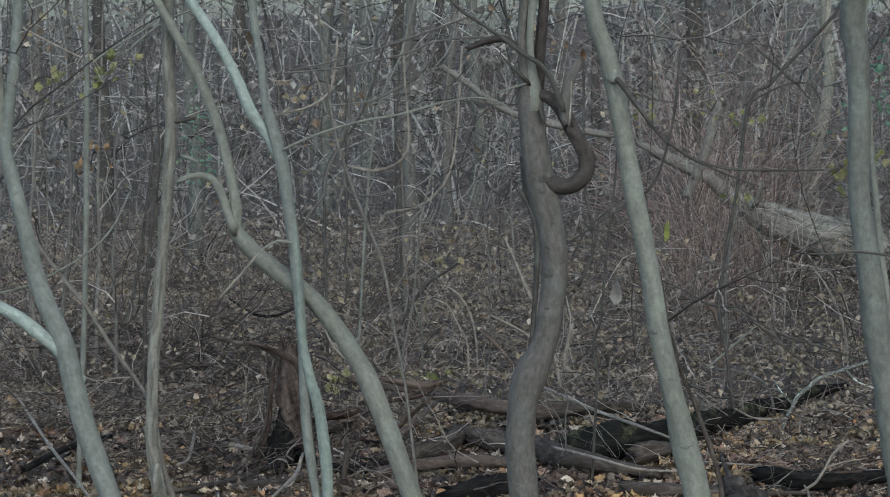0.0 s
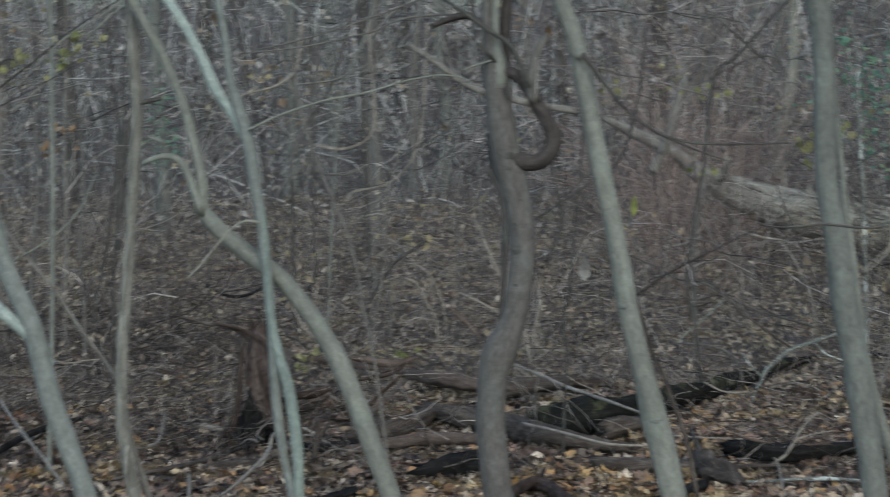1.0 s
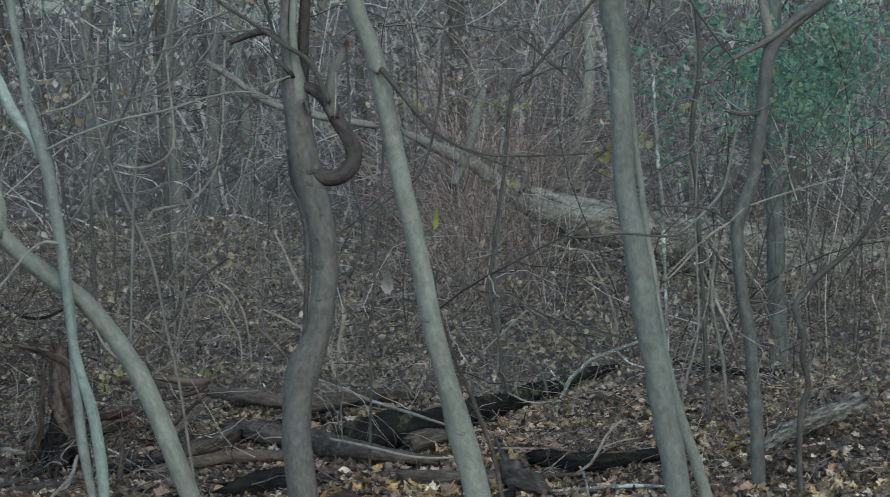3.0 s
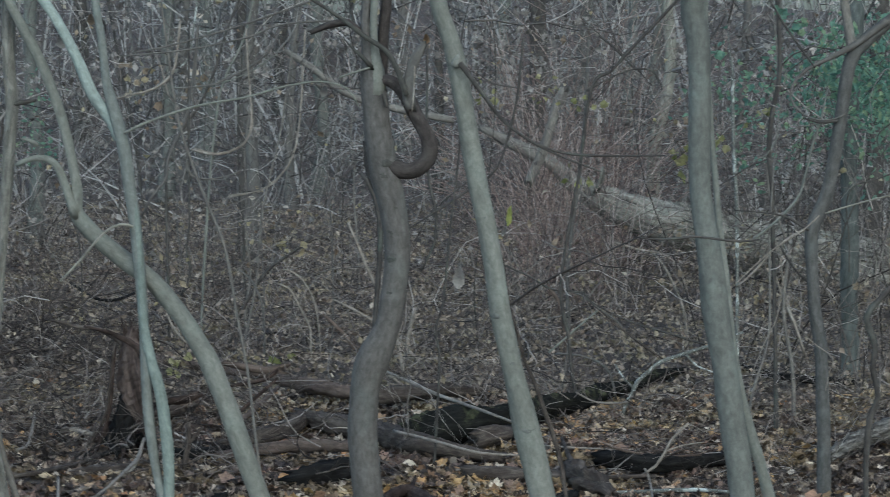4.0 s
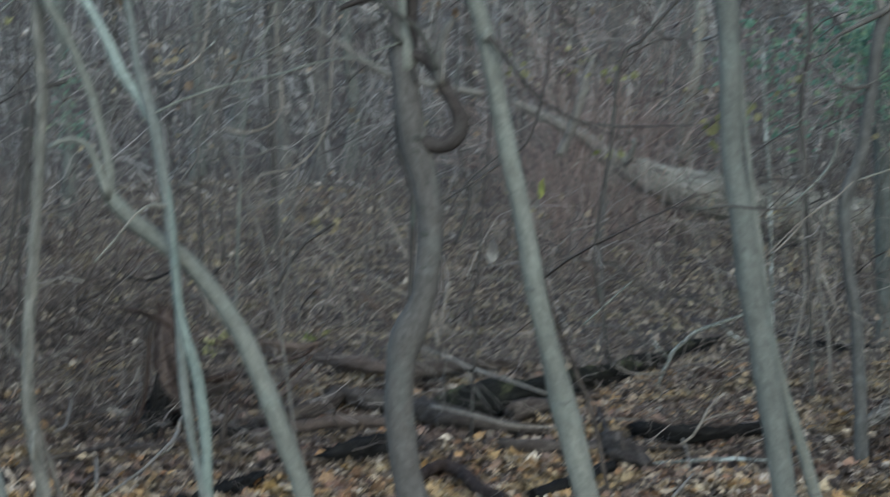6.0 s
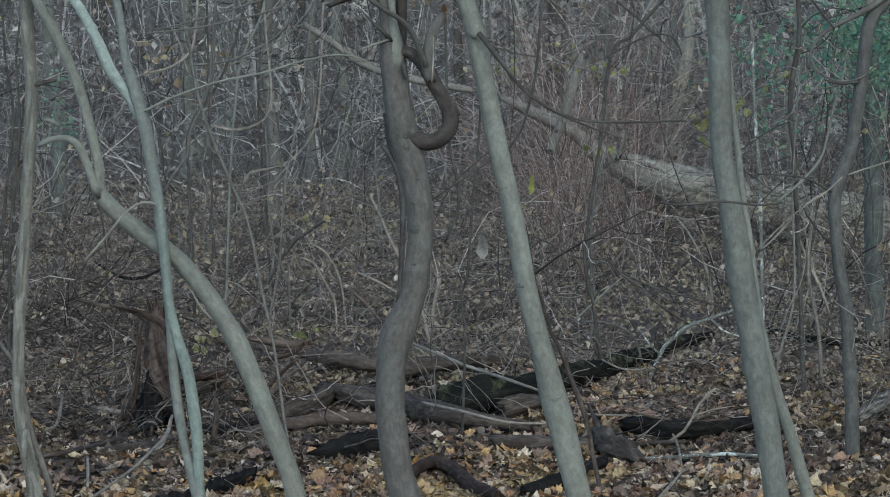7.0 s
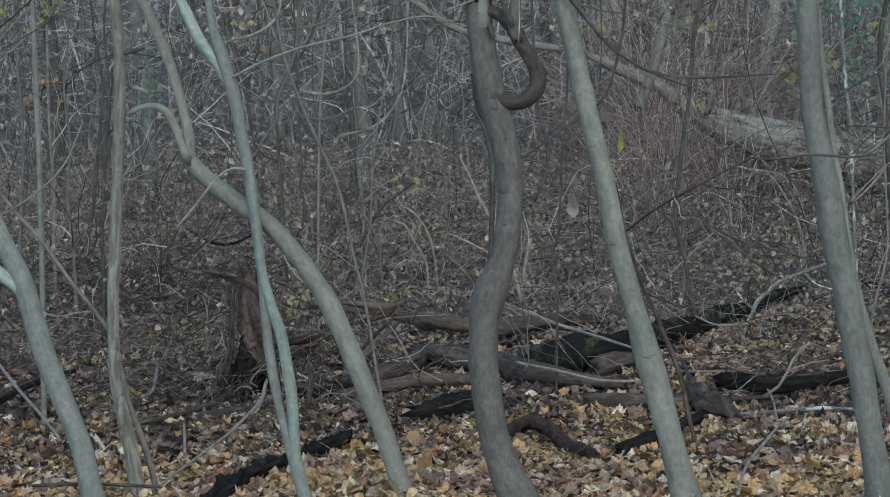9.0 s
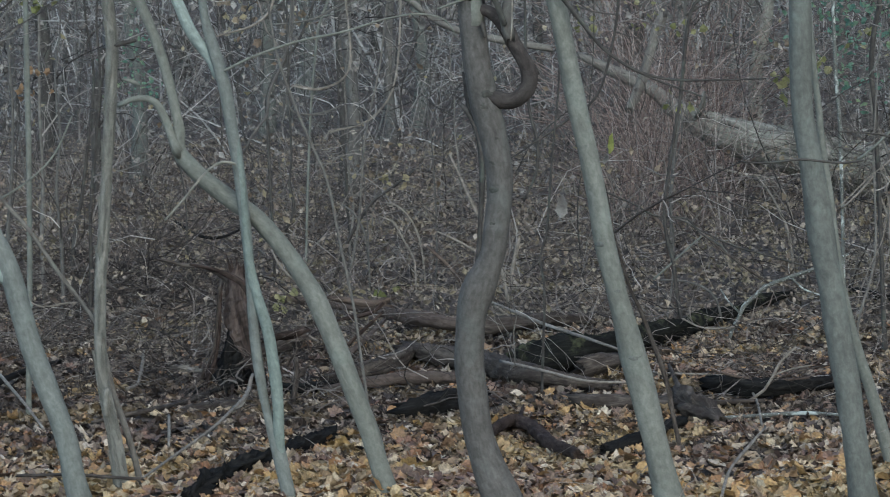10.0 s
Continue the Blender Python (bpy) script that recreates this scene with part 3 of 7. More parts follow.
tree("grey-green tree with lichen patches and a lighter base", [(1.808, 14.500, -0.120, 0.084), (1.765, 14.500, 0.175, 0.077), (1.723, 14.500, 0.470, 0.075), (1.687, 14.500, 0.723, 0.075), (1.639, 14.500, 0.989, 0.075), (1.600, 14.500, 1.254, 0.076), (1.548, 14.500, 1.518, 0.076), (1.513, 14.500, 1.781, 0.076), (1.472, 14.500, 2.044, 0.068), (1.434, 14.500, 2.273, 0.062), (1.423, 14.500, 2.567, 0.065), (1.420, 14.500, 2.860, 0.065), (1.402, 14.500, 3.152, 0.068), (1.371, 14.500, 3.346, 0.073)], BARK_MID,
     seed=13)
tree("thin grey-green stem close behind a thicker tree", [(2.104, 15.300, -0.120, 0.043), (2.044, 15.300, 0.102, 0.040), (1.984, 15.300, 0.325, 0.039), (1.922, 15.300, 0.539, 0.036), (1.837, 15.300, 0.802, 0.034), (1.750, 15.300, 1.152, 0.029), (1.704, 15.300, 1.466, 0.029), (1.673, 15.300, 1.743, 0.024), (1.636, 15.300, 1.986, 0.022), (1.610, 15.300, 2.245, 0.020), (1.568, 15.300, 2.606, 0.020), (1.537, 15.300, 3.018, 0.020), (1.521, 15.300, 3.359, 0.017)], BARK, seed=14, sides=12)
tree("leaning grey-green tree with a broken hooked stub", [(-0.937, 14.600, -0.120, 0.066), (-0.998, 14.600, 0.095, 0.061), (-1.059, 14.600, 0.309, 0.059), (-1.127, 14.600, 0.531, 0.059), (-1.357, 14.600, 1.143, 0.059), (-1.456, 14.600, 1.335, 0.056), (-1.581, 14.600, 1.523, 0.053), (-1.722, 14.600, 1.688, 0.053), (-1.872, 14.600, 1.803, 0.053), (-2.021, 14.600, 1.917, 0.050), (-2.118, 14.600, 2.015, 0.050), (-2.175, 14.600, 2.097, 0.044), (-2.164, 14.600, 2.214, 0.033), (-2.201, 14.600, 2.412, 0.030), (-2.263, 14.600, 2.660, 0.030), (-2.362, 14.600, 2.923, 0.030), (-2.457, 14.600, 3.104, 0.030), (-2.574, 14.600, 3.317, 0.027)], BARK,
     [([(-2.172, 14.570, 2.083, 0.033), (-2.208, 14.570, 2.182, 0.026), (-2.249, 14.570, 2.297, 0.026), (-2.289, 14.570, 2.370, 0.023), (-2.354, 14.570, 2.402, 0.021), (-2.435, 14.570, 2.395, 0.018), (-2.501, 14.570, 2.364, 0.015)], BARK, "hooked_stub", 0),
      ([(-2.410, 14.700, 2.472, 0.013), (-2.460, 14.700, 2.498, 0.013), (-2.508, 14.700, 2.508, 0.007)], BARK, "twig", 0)], seed=15)
tree("thin twin-stemmed tree with teal lichen on its bark", [(-1.520, 14.500, -0.120, 0.046), (-1.556, 14.500, 0.044, 0.042), (-1.593, 14.500, 0.209, 0.041), (-1.626, 14.500, 0.362, 0.041), (-1.681, 14.500, 0.565, 0.026), (-1.717, 14.500, 0.785, 0.029), (-1.743, 14.500, 1.020, 0.029), (-1.764, 14.500, 1.448, 0.029), (-1.779, 14.500, 1.647, 0.032), (-1.796, 14.500, 1.845, 0.035), (-1.818, 14.500, 2.043, 0.035), (-1.848, 14.500, 2.240, 0.038), (-1.882, 14.500, 2.470, 0.041), (-1.943, 14.500, 2.699, 0.035), (-1.985, 14.500, 2.862, 0.026), (-2.013, 14.500, 3.091, 0.023), (-2.047, 14.500, 3.286, 0.023), (-2.056, 14.500, 3.416, 0.023)], BARK_COOL,
     [([(-1.601, 14.500, 0.250, 0.028), (-1.613, 14.490, 0.400, 0.034), (-1.611, 14.480, 0.584, 0.033), (-1.630, 14.480, 0.819, 0.036), (-1.664, 14.480, 1.054, 0.033), (-1.717, 14.480, 1.238, 0.029), (-1.758, 14.480, 1.422, 0.026), (-1.774, 14.482, 1.600, 0.024), (-1.787, 14.484, 1.830, 0.022), (-1.811, 14.486, 2.060, 0.021), (-1.842, 14.495, 2.300, 0.016), (-1.884, 14.510, 2.480, 0.010)], BARK_TEAL, "stem", 0),
      ([(-1.924, 14.520, 2.517, 0.023), (-1.953, 14.520, 2.605, 0.028), (-1.998, 14.520, 2.680, 0.033), (-2.046, 14.520, 2.745, 0.034), (-2.091, 14.520, 2.827, 0.034), (-2.134, 14.520, 2.931, 0.033), (-2.202, 14.520, 3.070, 0.031), (-2.281, 14.520, 3.209, 0.029), (-2.373, 14.520, 3.345, 0.029), (-2.424, 14.520, 3.426, 0.029)], BARK_LICHEN_LIT, "limb", 2.5)] + [
      ([(-1.876, 14.450, 2.557, 0.009), (-1.705, 14.450, 2.637, 0.009), (-1.445, 14.450, 2.721, 0.008), (-1.181, 14.450, 2.772, 0.0075), (-0.950, 14.450, 2.839, 0.006), (-0.754, 14.450, 2.867, 0.006), (-0.600, 14.450, 2.830, 0.006), (-0.537, 14.450, 2.730, 0.004)], BARK, "branch", 0),
      ([(-1.820, 14.420, 2.022, 0.010), (-1.893, 14.420, 2.035, 0.010), (-1.990, 14.420, 1.981, 0.008), (-2.116, 14.420, 1.831, 0.008), (-2.234, 14.420, 1.704, 0.007)], BARK_PALE, "twig", 0)], seed=16, sides=12)
FLAKY = [(-2.552, 14.700, -0.120, 0.053), (-2.571, 14.700, 0.020, 0.049), (-2.591, 14.700, 0.161, 0.048), (-2.615, 14.700, 0.368, 0.045), (-2.660, 14.700, 0.609, 0.039), (-2.686, 14.700, 0.848, 0.036), (-2.674, 14.700, 1.277, 0.036), (-2.657, 14.700, 1.480, 0.036), (-2.633, 14.700, 1.749, 0.033), (-2.613, 14.700, 1.985, 0.033), (-2.592, 14.700, 2.220, 0.036), (-2.572, 14.700, 2.487, 0.036), (-2.562, 14.700, 2.721, 0.036), (-2.575, 14.700, 2.920, 0.036), (-2.582, 14.700, 3.186, 0.039), (-2.578, 14.700, 3.417, 0.036)]
flaky = tree("slim pale brown-grey tree with flaking bark", FLAKY, BARK_FLAKY,
     [([(-2.548, 14.680, 2.705, 0.015), (-2.484, 14.680, 2.722, 0.015), (-2.417, 14.680, 2.733, 0.010)], BARK_DARK, "branch_stub", 0),
      ([(-2.636, 14.600, 0.693, 0.016), (-2.643, 14.600, 0.609, 0.020), (-2.644, 14.600, 0.524, 0.013)], BARK_FLAKY, "bark_flap", 0)], seed=17, sides=14)
tree("thin crooked sapling beside a slim tree", [(-2.462, 14.900, -0.120, 0.023), (-2.484, 14.900, -0.019, 0.021), (-2.507, 14.900, 0.083, 0.020), (-2.544, 14.900, 0.258, 0.020), (-2.600, 14.900, 0.451, 0.020), (-2.653, 14.900, 0.625, 0.017), (-2.725, 14.900, 0.991, 0.013), (-2.828, 14.900, 1.168, 0.013), (-2.965, 14.900, 1.354, 0.013), (-3.130, 14.900, 1.605, 0.013), (-3.284, 14.900, 1.791, 0.012), (-3.431, 14.900, 1.994, 0.010)], BARK_BROWN,
     [([(-3.697, 14.850, 1.654, 0.007), (-3.438, 14.850, 1.725, 0.007), (-3.245, 14.850, 1.823, 0.007), (-3.080, 14.850, 1.931, 0.007), (-2.943, 14.850, 2.075, 0.007), (-2.840, 14.850, 2.289, 0.005)], BARK, "branch", 0),
      ([(-3.182, 14.850, 1.210, 0.005), (-3.059, 14.850, 1.150, 0.005), (-2.942, 14.850, 1.166, 0.005), (-2.842, 14.850, 1.174, 0.004)], STICK_PALE, "twig", 0)], seed=18, sides=8, top=1.0, twigs=3, category="sapling", name="sapling")
tree("forked grey-green tree with a scarred bend", [(-2.755, 14.500, -0.120, 0.076), (-2.791, 14.500, 0.027, 0.070), (-2.826, 14.500, 0.174, 0.068), (-2.873, 14.500, 0.430, 0.065), (-2.972, 14.500, 0.720, 0.065), (-3.065, 14.500, 0.992, 0.065), (-3.167, 14.500, 1.410, 0.059), (-3.267, 14.500, 1.642, 0.056), (-3.340, 14.500, 1.858, 0.050), (-3.393, 14.500, 2.090, 0.047), (-3.442, 14.500, 2.288, 0.044), (-3.484, 14.500, 2.453, 0.041), (-3.504, 14.500, 2.585, 0.038), (-3.479, 14.500, 2.816, 0.035), (-3.444, 14.500, 3.112, 0.032), (-3.423, 14.500, 3.408, 0.029)], BARK_COOL,
     [([(-3.070, 14.530, 1.180, 0.036), (-3.190, 14.500, 1.362, 0.040), (-3.304, 14.470, 1.470, 0.042), (-3.414, 14.450, 1.562, 0.039), (-3.531, 14.450, 1.627, 0.036), (-3.681, 14.450, 1.708, 0.032), (-3.865, 14.450, 1.822, 0.029)], BARK_LICHEN_LIT, "limb", 2.0),
      ([(-3.497, 14.500, 2.545, 0.039), (-3.530, 14.500, 2.750, 0.036), (-3.555, 14.500, 2.980, 0.036), (-3.600, 14.500, 3.275, 0.033)], BARK, "limb", 2.5)], seed=19)
crooked = tree("brown-grey tree with a crooked trunk and spreading limbs", [(2.571, 17.000, -0.120, 0.054), (2.567, 17.000, 0.017, 0.048), (2.556, 17.000, 0.469, 0.048), (2.538, 17.000, 0.780, 0.045), (2.522, 17.000, 1.071, 0.048), (2.477, 17.000, 1.323, 0.045), (2.452, 17.000, 1.593, 0.041), (2.441, 17.000, 1.862, 0.048), (2.529, 17.000, 2.092, 0.045), (2.579, 17.000, 2.361, 0.045), (2.620, 17.000, 2.666, 0.045), (2.671, 17.000, 3.009, 0.048), (2.783, 17.000, 3.161, 0.048), (2.919, 17.000, 3.275, 0.045), (3.114, 17.000, 3.445, 0.041)], BARK_CROOK,
     [([(2.897, 16.950, 3.282, 0.025), (2.690, 16.950, 3.123, 0.021), (2.501, 16.950, 3.020, 0.016), (2.372, 16.950, 2.952, 0.012), (2.285, 16.950, 2.857, 0.009), (2.267, 16.950, 2.762, 0.008), (2.336, 16.950, 2.667, 0.008), (2.461, 16.950, 2.614, 0.007), (2.602, 16.950, 2.637, 0.005), (2.701, 16.950, 2.721, 0.004)], BARK_DIM, "branch", 0),
      ([(2.421, 16.900, 2.964, 0.0060), (2.304, 16.900, 3.115, 0.0075), (2.196, 16.900, 3.266, 0.0083), (2.104, 16.900, 3.417, 0.0083)], BARK_DARK, "branch", 0),
      ([(2.692, 17.000, 3.039, 0.038), (2.651, 17.000, 3.237, 0.034), (2.618, 17.000, 3.426, 0.031)], BARK_BROWN, "limb", 2.0),
      ([(2.583, 16.950, 2.610, 0.0105), (2.460, 16.950, 2.599, 0.0083), (2.358, 16.950, 2.629, 0.0060)], BARK_DARK, "branch", 0)] + [
      ([(2.403, 16.900, 1.877, 0.0105), (2.246, 16.900, 1.965, 0.0083), (2.095, 16.900, 1.992, 0.0060), (1.904, 16.900, 2.003, 0.0045)], BARK_DARK, "branch", 0),
      ([(2.513, 16.900, 1.992, 0.0066), (2.703, 16.900, 2.053, 0.0060), (2.893, 16.900, 2.106, 0.0060), (3.195, 16.900, 2.182, 0.0048)], BARK_PALE, "branch", 0),
      ([(2.204, 16.800, 1.763, 0.0036), (2.229, 16.800, 1.534, 0.0036), (2.300, 16.800, 1.305, 0.0036), (2.414, 16.800, 1.152, 0.0036), (2.544, 16.800, 1.057, 0.0036), (2.579, 16.800, 0.999, 0.0036), (2.557, 16.800, 0.942, 0.0024), (2.532, 16.800, 0.808, 0.0024)], STICK_PALE, "vine", 0),
      ([(2.232, 16.800, 1.572, 0.0036), (2.194, 16.800, 1.305, 0.0036), (2.110, 16.800, 1.114, 0.0036), (2.047, 16.800, 0.942, 0.0024), (2.007, 16.800, 0.731, 0.0024)], STICK_PALE, "vine", 0)] + [
      ([(1.900, 16.800, 1.508, 0.0042), (2.138, 16.800, 1.736, 0.0042), (2.343, 16.800, 1.877, 0.0048), (2.460, 16.800, 1.983, 0.0048)], STICK_PALE, "branch", 0),
      ([(2.063, 17.100, 1.797, 0.0090), (2.223, 17.100, 1.932, 0.0090), (2.349, 17.100, 2.075, 0.0090), (2.396, 17.100, 2.214, 0.0090), (2.446, 17.100, 2.445, 0.0090), (2.491, 17.100, 2.598, 0.0075), (2.539, 17.100, 2.817, 0.0060)], BARK, "branch", 0),
      ([(2.716, 17.100, 1.584, 0.0060), (2.709, 17.100, 1.805, 0.0053), (2.685, 17.100, 2.059, 0.0053), (2.744, 17.100, 2.175, 0.0053), (2.873, 17.100, 2.210, 0.0053), (3.037, 17.100, 2.279, 0.0045)], BARK_DARK, "branch", 0),
      ([(3.040, 17.100, 2.644, 0.0045), (2.883, 17.100, 2.510, 0.0045), (2.938, 17.100, 2.356, 0.0045), (3.060, 17.100, 2.164, 0.0045)], BARK_DARK, "twig", 0)], seed=20, sides=12)
tree("dark upright trunk among brush", [(3.770, 23.500, -0.120, 0.107), (3.763, 23.500, 0.108, 0.095), (3.742, 23.500, 0.536, 0.086), (3.729, 23.500, 1.123, 0.086), (3.722, 23.500, 1.654, 0.081), (3.699, 23.500, 2.184, 0.081), (3.721, 23.500, 2.974, 0.076), (3.740, 23.500, 3.498, 0.071)], BARK_FURROW, seed=21, sides=12)
tree("thin zigzag sapling with bare twigs", [(2.765, 16.500, -0.120, 0.022), (2.770, 16.500, 0.130, 0.020), (2.766, 16.500, 0.395, 0.020), (2.781, 16.500, 0.660, 0.023), (2.832, 16.500, 0.811, 0.020), (2.792, 16.500, 0.999, 0.020), (2.804, 16.500, 1.150, 0.020), (2.742, 16.500, 1.337, 0.023), (2.823, 16.500, 1.450, 0.020), (2.922, 16.500, 1.555, 0.020), (3.113, 16.500, 1.712, 0.017)], BARK_DARK, seed=22, sides=8, top=1.5, twigs=3, category="sapling", name="sapling")
tree("thin dark sapling leaning across the brush", [(-1.221, 16.800, -0.120, 0.0112), (-1.253, 16.800, 0.153, 0.0099), (-1.293, 16.800, 0.462, 0.0099), (-1.347, 16.800, 0.884, 0.0099), (-1.421, 16.800, 1.267, 0.0099), (-1.501, 16.800, 1.702, 0.0099), (-1.617, 16.800, 1.994, 0.0099), (-1.721, 16.800, 2.256, 0.0099), (-1.820, 16.800, 2.558, 0.0099), (-1.881, 16.800, 2.935, 0.0086), (-1.934, 16.800, 3.310, 0.0073)], BARK_BROWN,
     [([(-1.725, 17.000, 2.364, 0.0040), (-1.580, 17.000, 2.334, 0.0040), (-1.434, 17.000, 2.380, 0.0040), (-1.353, 17.000, 2.471, 0.0040), (-1.337, 17.000, 2.571, 0.0030)], STICK_PALE, "twig", 0),
      ([(-1.786, 17.000, 2.391, 0.0040), (-1.787, 17.000, 2.284, 0.0040), (-1.753, 17.000, 2.188, 0.0040), (-1.661, 17.000, 2.161, 0.0040), (-1.516, 17.000, 2.181, 0.0040), (-1.412, 17.000, 2.223, 0.0030)], BARK_BROWN, "twig", 0),
      ([(-1.682, 17.200, 1.956, 0.0040), (-1.574, 17.200, 1.941, 0.0040), (-1.519, 17.200, 2.034, 0.0040), (-1.356, 17.200, 2.061, 0.0040), (-1.224, 17.200, 2.115, 0.0040), (-1.162, 17.200, 2.178, 0.0030)], STICK_PALE, "twig", 0)], seed=23, sides=8, top=1.0, twigs=2, category="sapling", name="sapling")
tree("dark curved sapling with pale lichened branches", [(-2.553, 23.000, -0.120, 0.0152), (-2.561, 23.000, 0.235, 0.0139), (-2.570, 23.000, 0.591, 0.0139), (-2.589, 23.000, 1.269, 0.0139), (-2.596, 23.000, 1.638, 0.0139), (-2.604, 23.000, 1.944, 0.0139), (-2.545, 23.000, 2.141, 0.0139), (-2.451, 23.000, 2.281, 0.0139), (-2.294, 23.000, 2.513, 0.0119), (-2.162, 23.000, 2.822, 0.0119), (-2.057, 23.000, 3.182, 0.0106), (-1.926, 23.000, 3.490, 0.0106)], BARK_DARK,
     [([(-2.862, 22.800, 2.579, 0.0099), (-2.682, 22.800, 2.656, 0.0099), (-2.523, 22.800, 2.789, 0.0099), (-2.388, 22.800, 2.922, 0.0099), (-2.346, 22.800, 3.131, 0.0099), (-2.302, 22.800, 3.487, 0.0073)], STICK_LICHEN, "branch", 1.0),
      ([(-2.539, 22.800, 2.656, 0.0053), (-2.237, 22.800, 2.682, 0.0053), (-2.006, 22.800, 2.733, 0.0053), (-1.791, 22.800, 2.835, 0.0053), (-1.580, 22.800, 2.978, 0.0040)], BARK, "twig", 0),
      ([(-2.658, 23.000, 3.336, 0.0073), (-2.546, 23.000, 3.182, 0.0073), (-2.339, 23.000, 3.285, 0.0053), (-2.158, 23.000, 3.439, 0.0053)], BARK_DIM, "twig", 0)], seed=24, sides=8, top=1.2, twigs=3, category="sapling", name="sapling")
tree("thin grey sapling leaning among twigs", [(-2.394, 24.000, -0.120, 0.0139), (-2.386, 24.000, 0.044, 0.0125), (-2.340, 24.000, 1.081, 0.0125), (-2.290, 24.000, 1.894, 0.0125), (-2.244, 24.000, 2.315, 0.0125), (-2.210, 24.000, 2.574, 0.0125), (-2.133, 24.000, 2.799, 0.0125), (-1.996, 24.000, 3.079, 0.0106), (-1.886, 24.000, 3.507, 0.0106)], BARK,
     [([(-2.501, 24.000, 2.487, 0.0053), (-2.365, 24.000, 2.756, 0.0053), (-2.217, 24.000, 3.025, 0.0053), (-2.036, 24.000, 3.507, 0.0053)], BARK_BROWN, "branch", 0),
      ([(-1.918, 24.000, 0.972, 0.0053), (-1.701, 24.000, 1.135, 0.0053), (-1.510, 24.000, 1.244, 0.0053), (-1.428, 24.000, 1.461, 0.0040)], STICK_PALE, "twig", 0)], seed=25, sides=8, top=1.0, twigs=2, category="sapling", name="sapling")
tree("thin dark sapling behind slender trees", [(-0.100, 18.000, -0.120, 0.0106), (-0.082, 18.000, 0.344, 0.0099), (-0.065, 18.000, 0.808, 0.0092), (-0.094, 18.000, 1.063, 0.0092), (-0.049, 18.000, 1.206, 0.0092), (-0.020, 18.000, 1.516, 0.0092), (0.008, 18.000, 1.871, 0.0079), (0.045, 18.000, 2.195, 0.0079), (0.065, 18.000, 2.600, 0.0079)], BARK_DARK,
     [([(-0.260, 18.000, 1.667, 0.0040), (-0.146, 18.000, 1.871, 0.0040), (0.024, 18.000, 2.033, 0.0040), (0.267, 18.000, 2.216, 0.0030)], BARK_DARK, "twig", 0)], seed=26, sides=8, top=1.0, twigs=2, category="sapling", name="sapling")
tree("dark thorny sapling with crossing branches", [(1.113, 21.000, -0.120, 0.019), (1.070, 21.000, 0.153, 0.017), (1.027, 21.000, 0.426, 0.017), (0.998, 21.000, 0.675, 0.017), (0.950, 21.000, 0.871, 0.017), (0.930, 21.000, 1.105, 0.014), (0.976, 21.000, 1.476, 0.014), (1.068, 21.000, 2.045, 0.014), (1.155, 21.000, 2.738, 0.014), (1.319, 21.000, 2.884, 0.014), (1.432, 21.000, 3.016, 0.014), (1.595, 21.000, 3.194, 0.014), (1.805, 21.000, 3.423, 0.014)], BARK_DARK,
     [([(1.205, 21.000, 3.175, 0.010), (1.299, 21.000, 3.105, 0.010), (1.432, 21.000, 2.983, 0.010), (1.508, 21.000, 2.907, 0.009)], BARK_DARK, "branch", 0),
      ([(1.113, 21.000, 2.715, 0.009), (1.272, 21.000, 2.804, 0.009), (1.465, 21.000, 2.893, 0.009), (1.644, 21.000, 2.893, 0.009), (1.715, 21.000, 2.809, 0.009), (1.740, 21.000, 2.729, 0.007)], BARK_DARK, "branch", 0),
      ([(0.455, 21.000, 1.252, 0.009), (0.683, 21.000, 1.152, 0.009), (0.849, 21.000, 1.057, 0.009), (1.110, 21.000, 1.028, 0.009), (1.210, 21.000, 0.938, 0.007), (1.501, 21.000, 0.799, 0.009), (1.786, 21.000, 0.713, 0.009), (2.144, 21.000, 0.608, 0.009)], BARK_DARK, "branch", 0),
      ([(0.837, 21.000, 0.522, 0.009), (0.898, 21.000, 0.575, 0.009), (1.097, 21.000, 0.756, 0.009), (1.239, 21.000, 0.881, 0.007)], BARK, "branch", 0)], seed=27, sides=8, top=1.0, twigs=3, category="sapling", name="sapling")
tree("slim birch-white dead sapling", [(2.545, 22.000, -0.120, 0.017), (2.529, 22.000, 0.500, 0.015), (2.512, 22.000, 1.249, 0.015), (2.493, 22.000, 1.781, 0.017), (2.471, 22.000, 2.009, 0.017), (2.453, 22.000, 2.341, 0.017), (2.441, 22.000, 2.588, 0.015), (2.433, 22.000, 2.884, 0.012)], STICK_LICHEN, seed=28, sides=8, top=0.5, twigs=1, category="sapling", name="sapling")
tree("gnarled dark sapling wrapped in vines", [(2.700, 20.500, -0.120, 0.021), (2.674, 20.500, 0.490, 0.018), (2.649, 20.500, 1.143, 0.018), (2.615, 20.500, 1.760, 0.021), (2.613, 20.500, 1.931, 0.021), (2.578, 20.500, 2.241, 0.021), (2.593, 20.500, 2.531, 0.021), (2.649, 20.500, 2.898, 0.018), (2.620, 20.500, 3.448, 0.018)], BARK_DARK,
     [([(2.414, 20.400, 2.167, 0.007), (2.551, 20.400, 2.236, 0.007), (2.641, 20.400, 2.396, 0.007)], BARK, "vine", 0)], seed=29, sides=8, top=1.0, twigs=3, category="sapling", name="sapling")
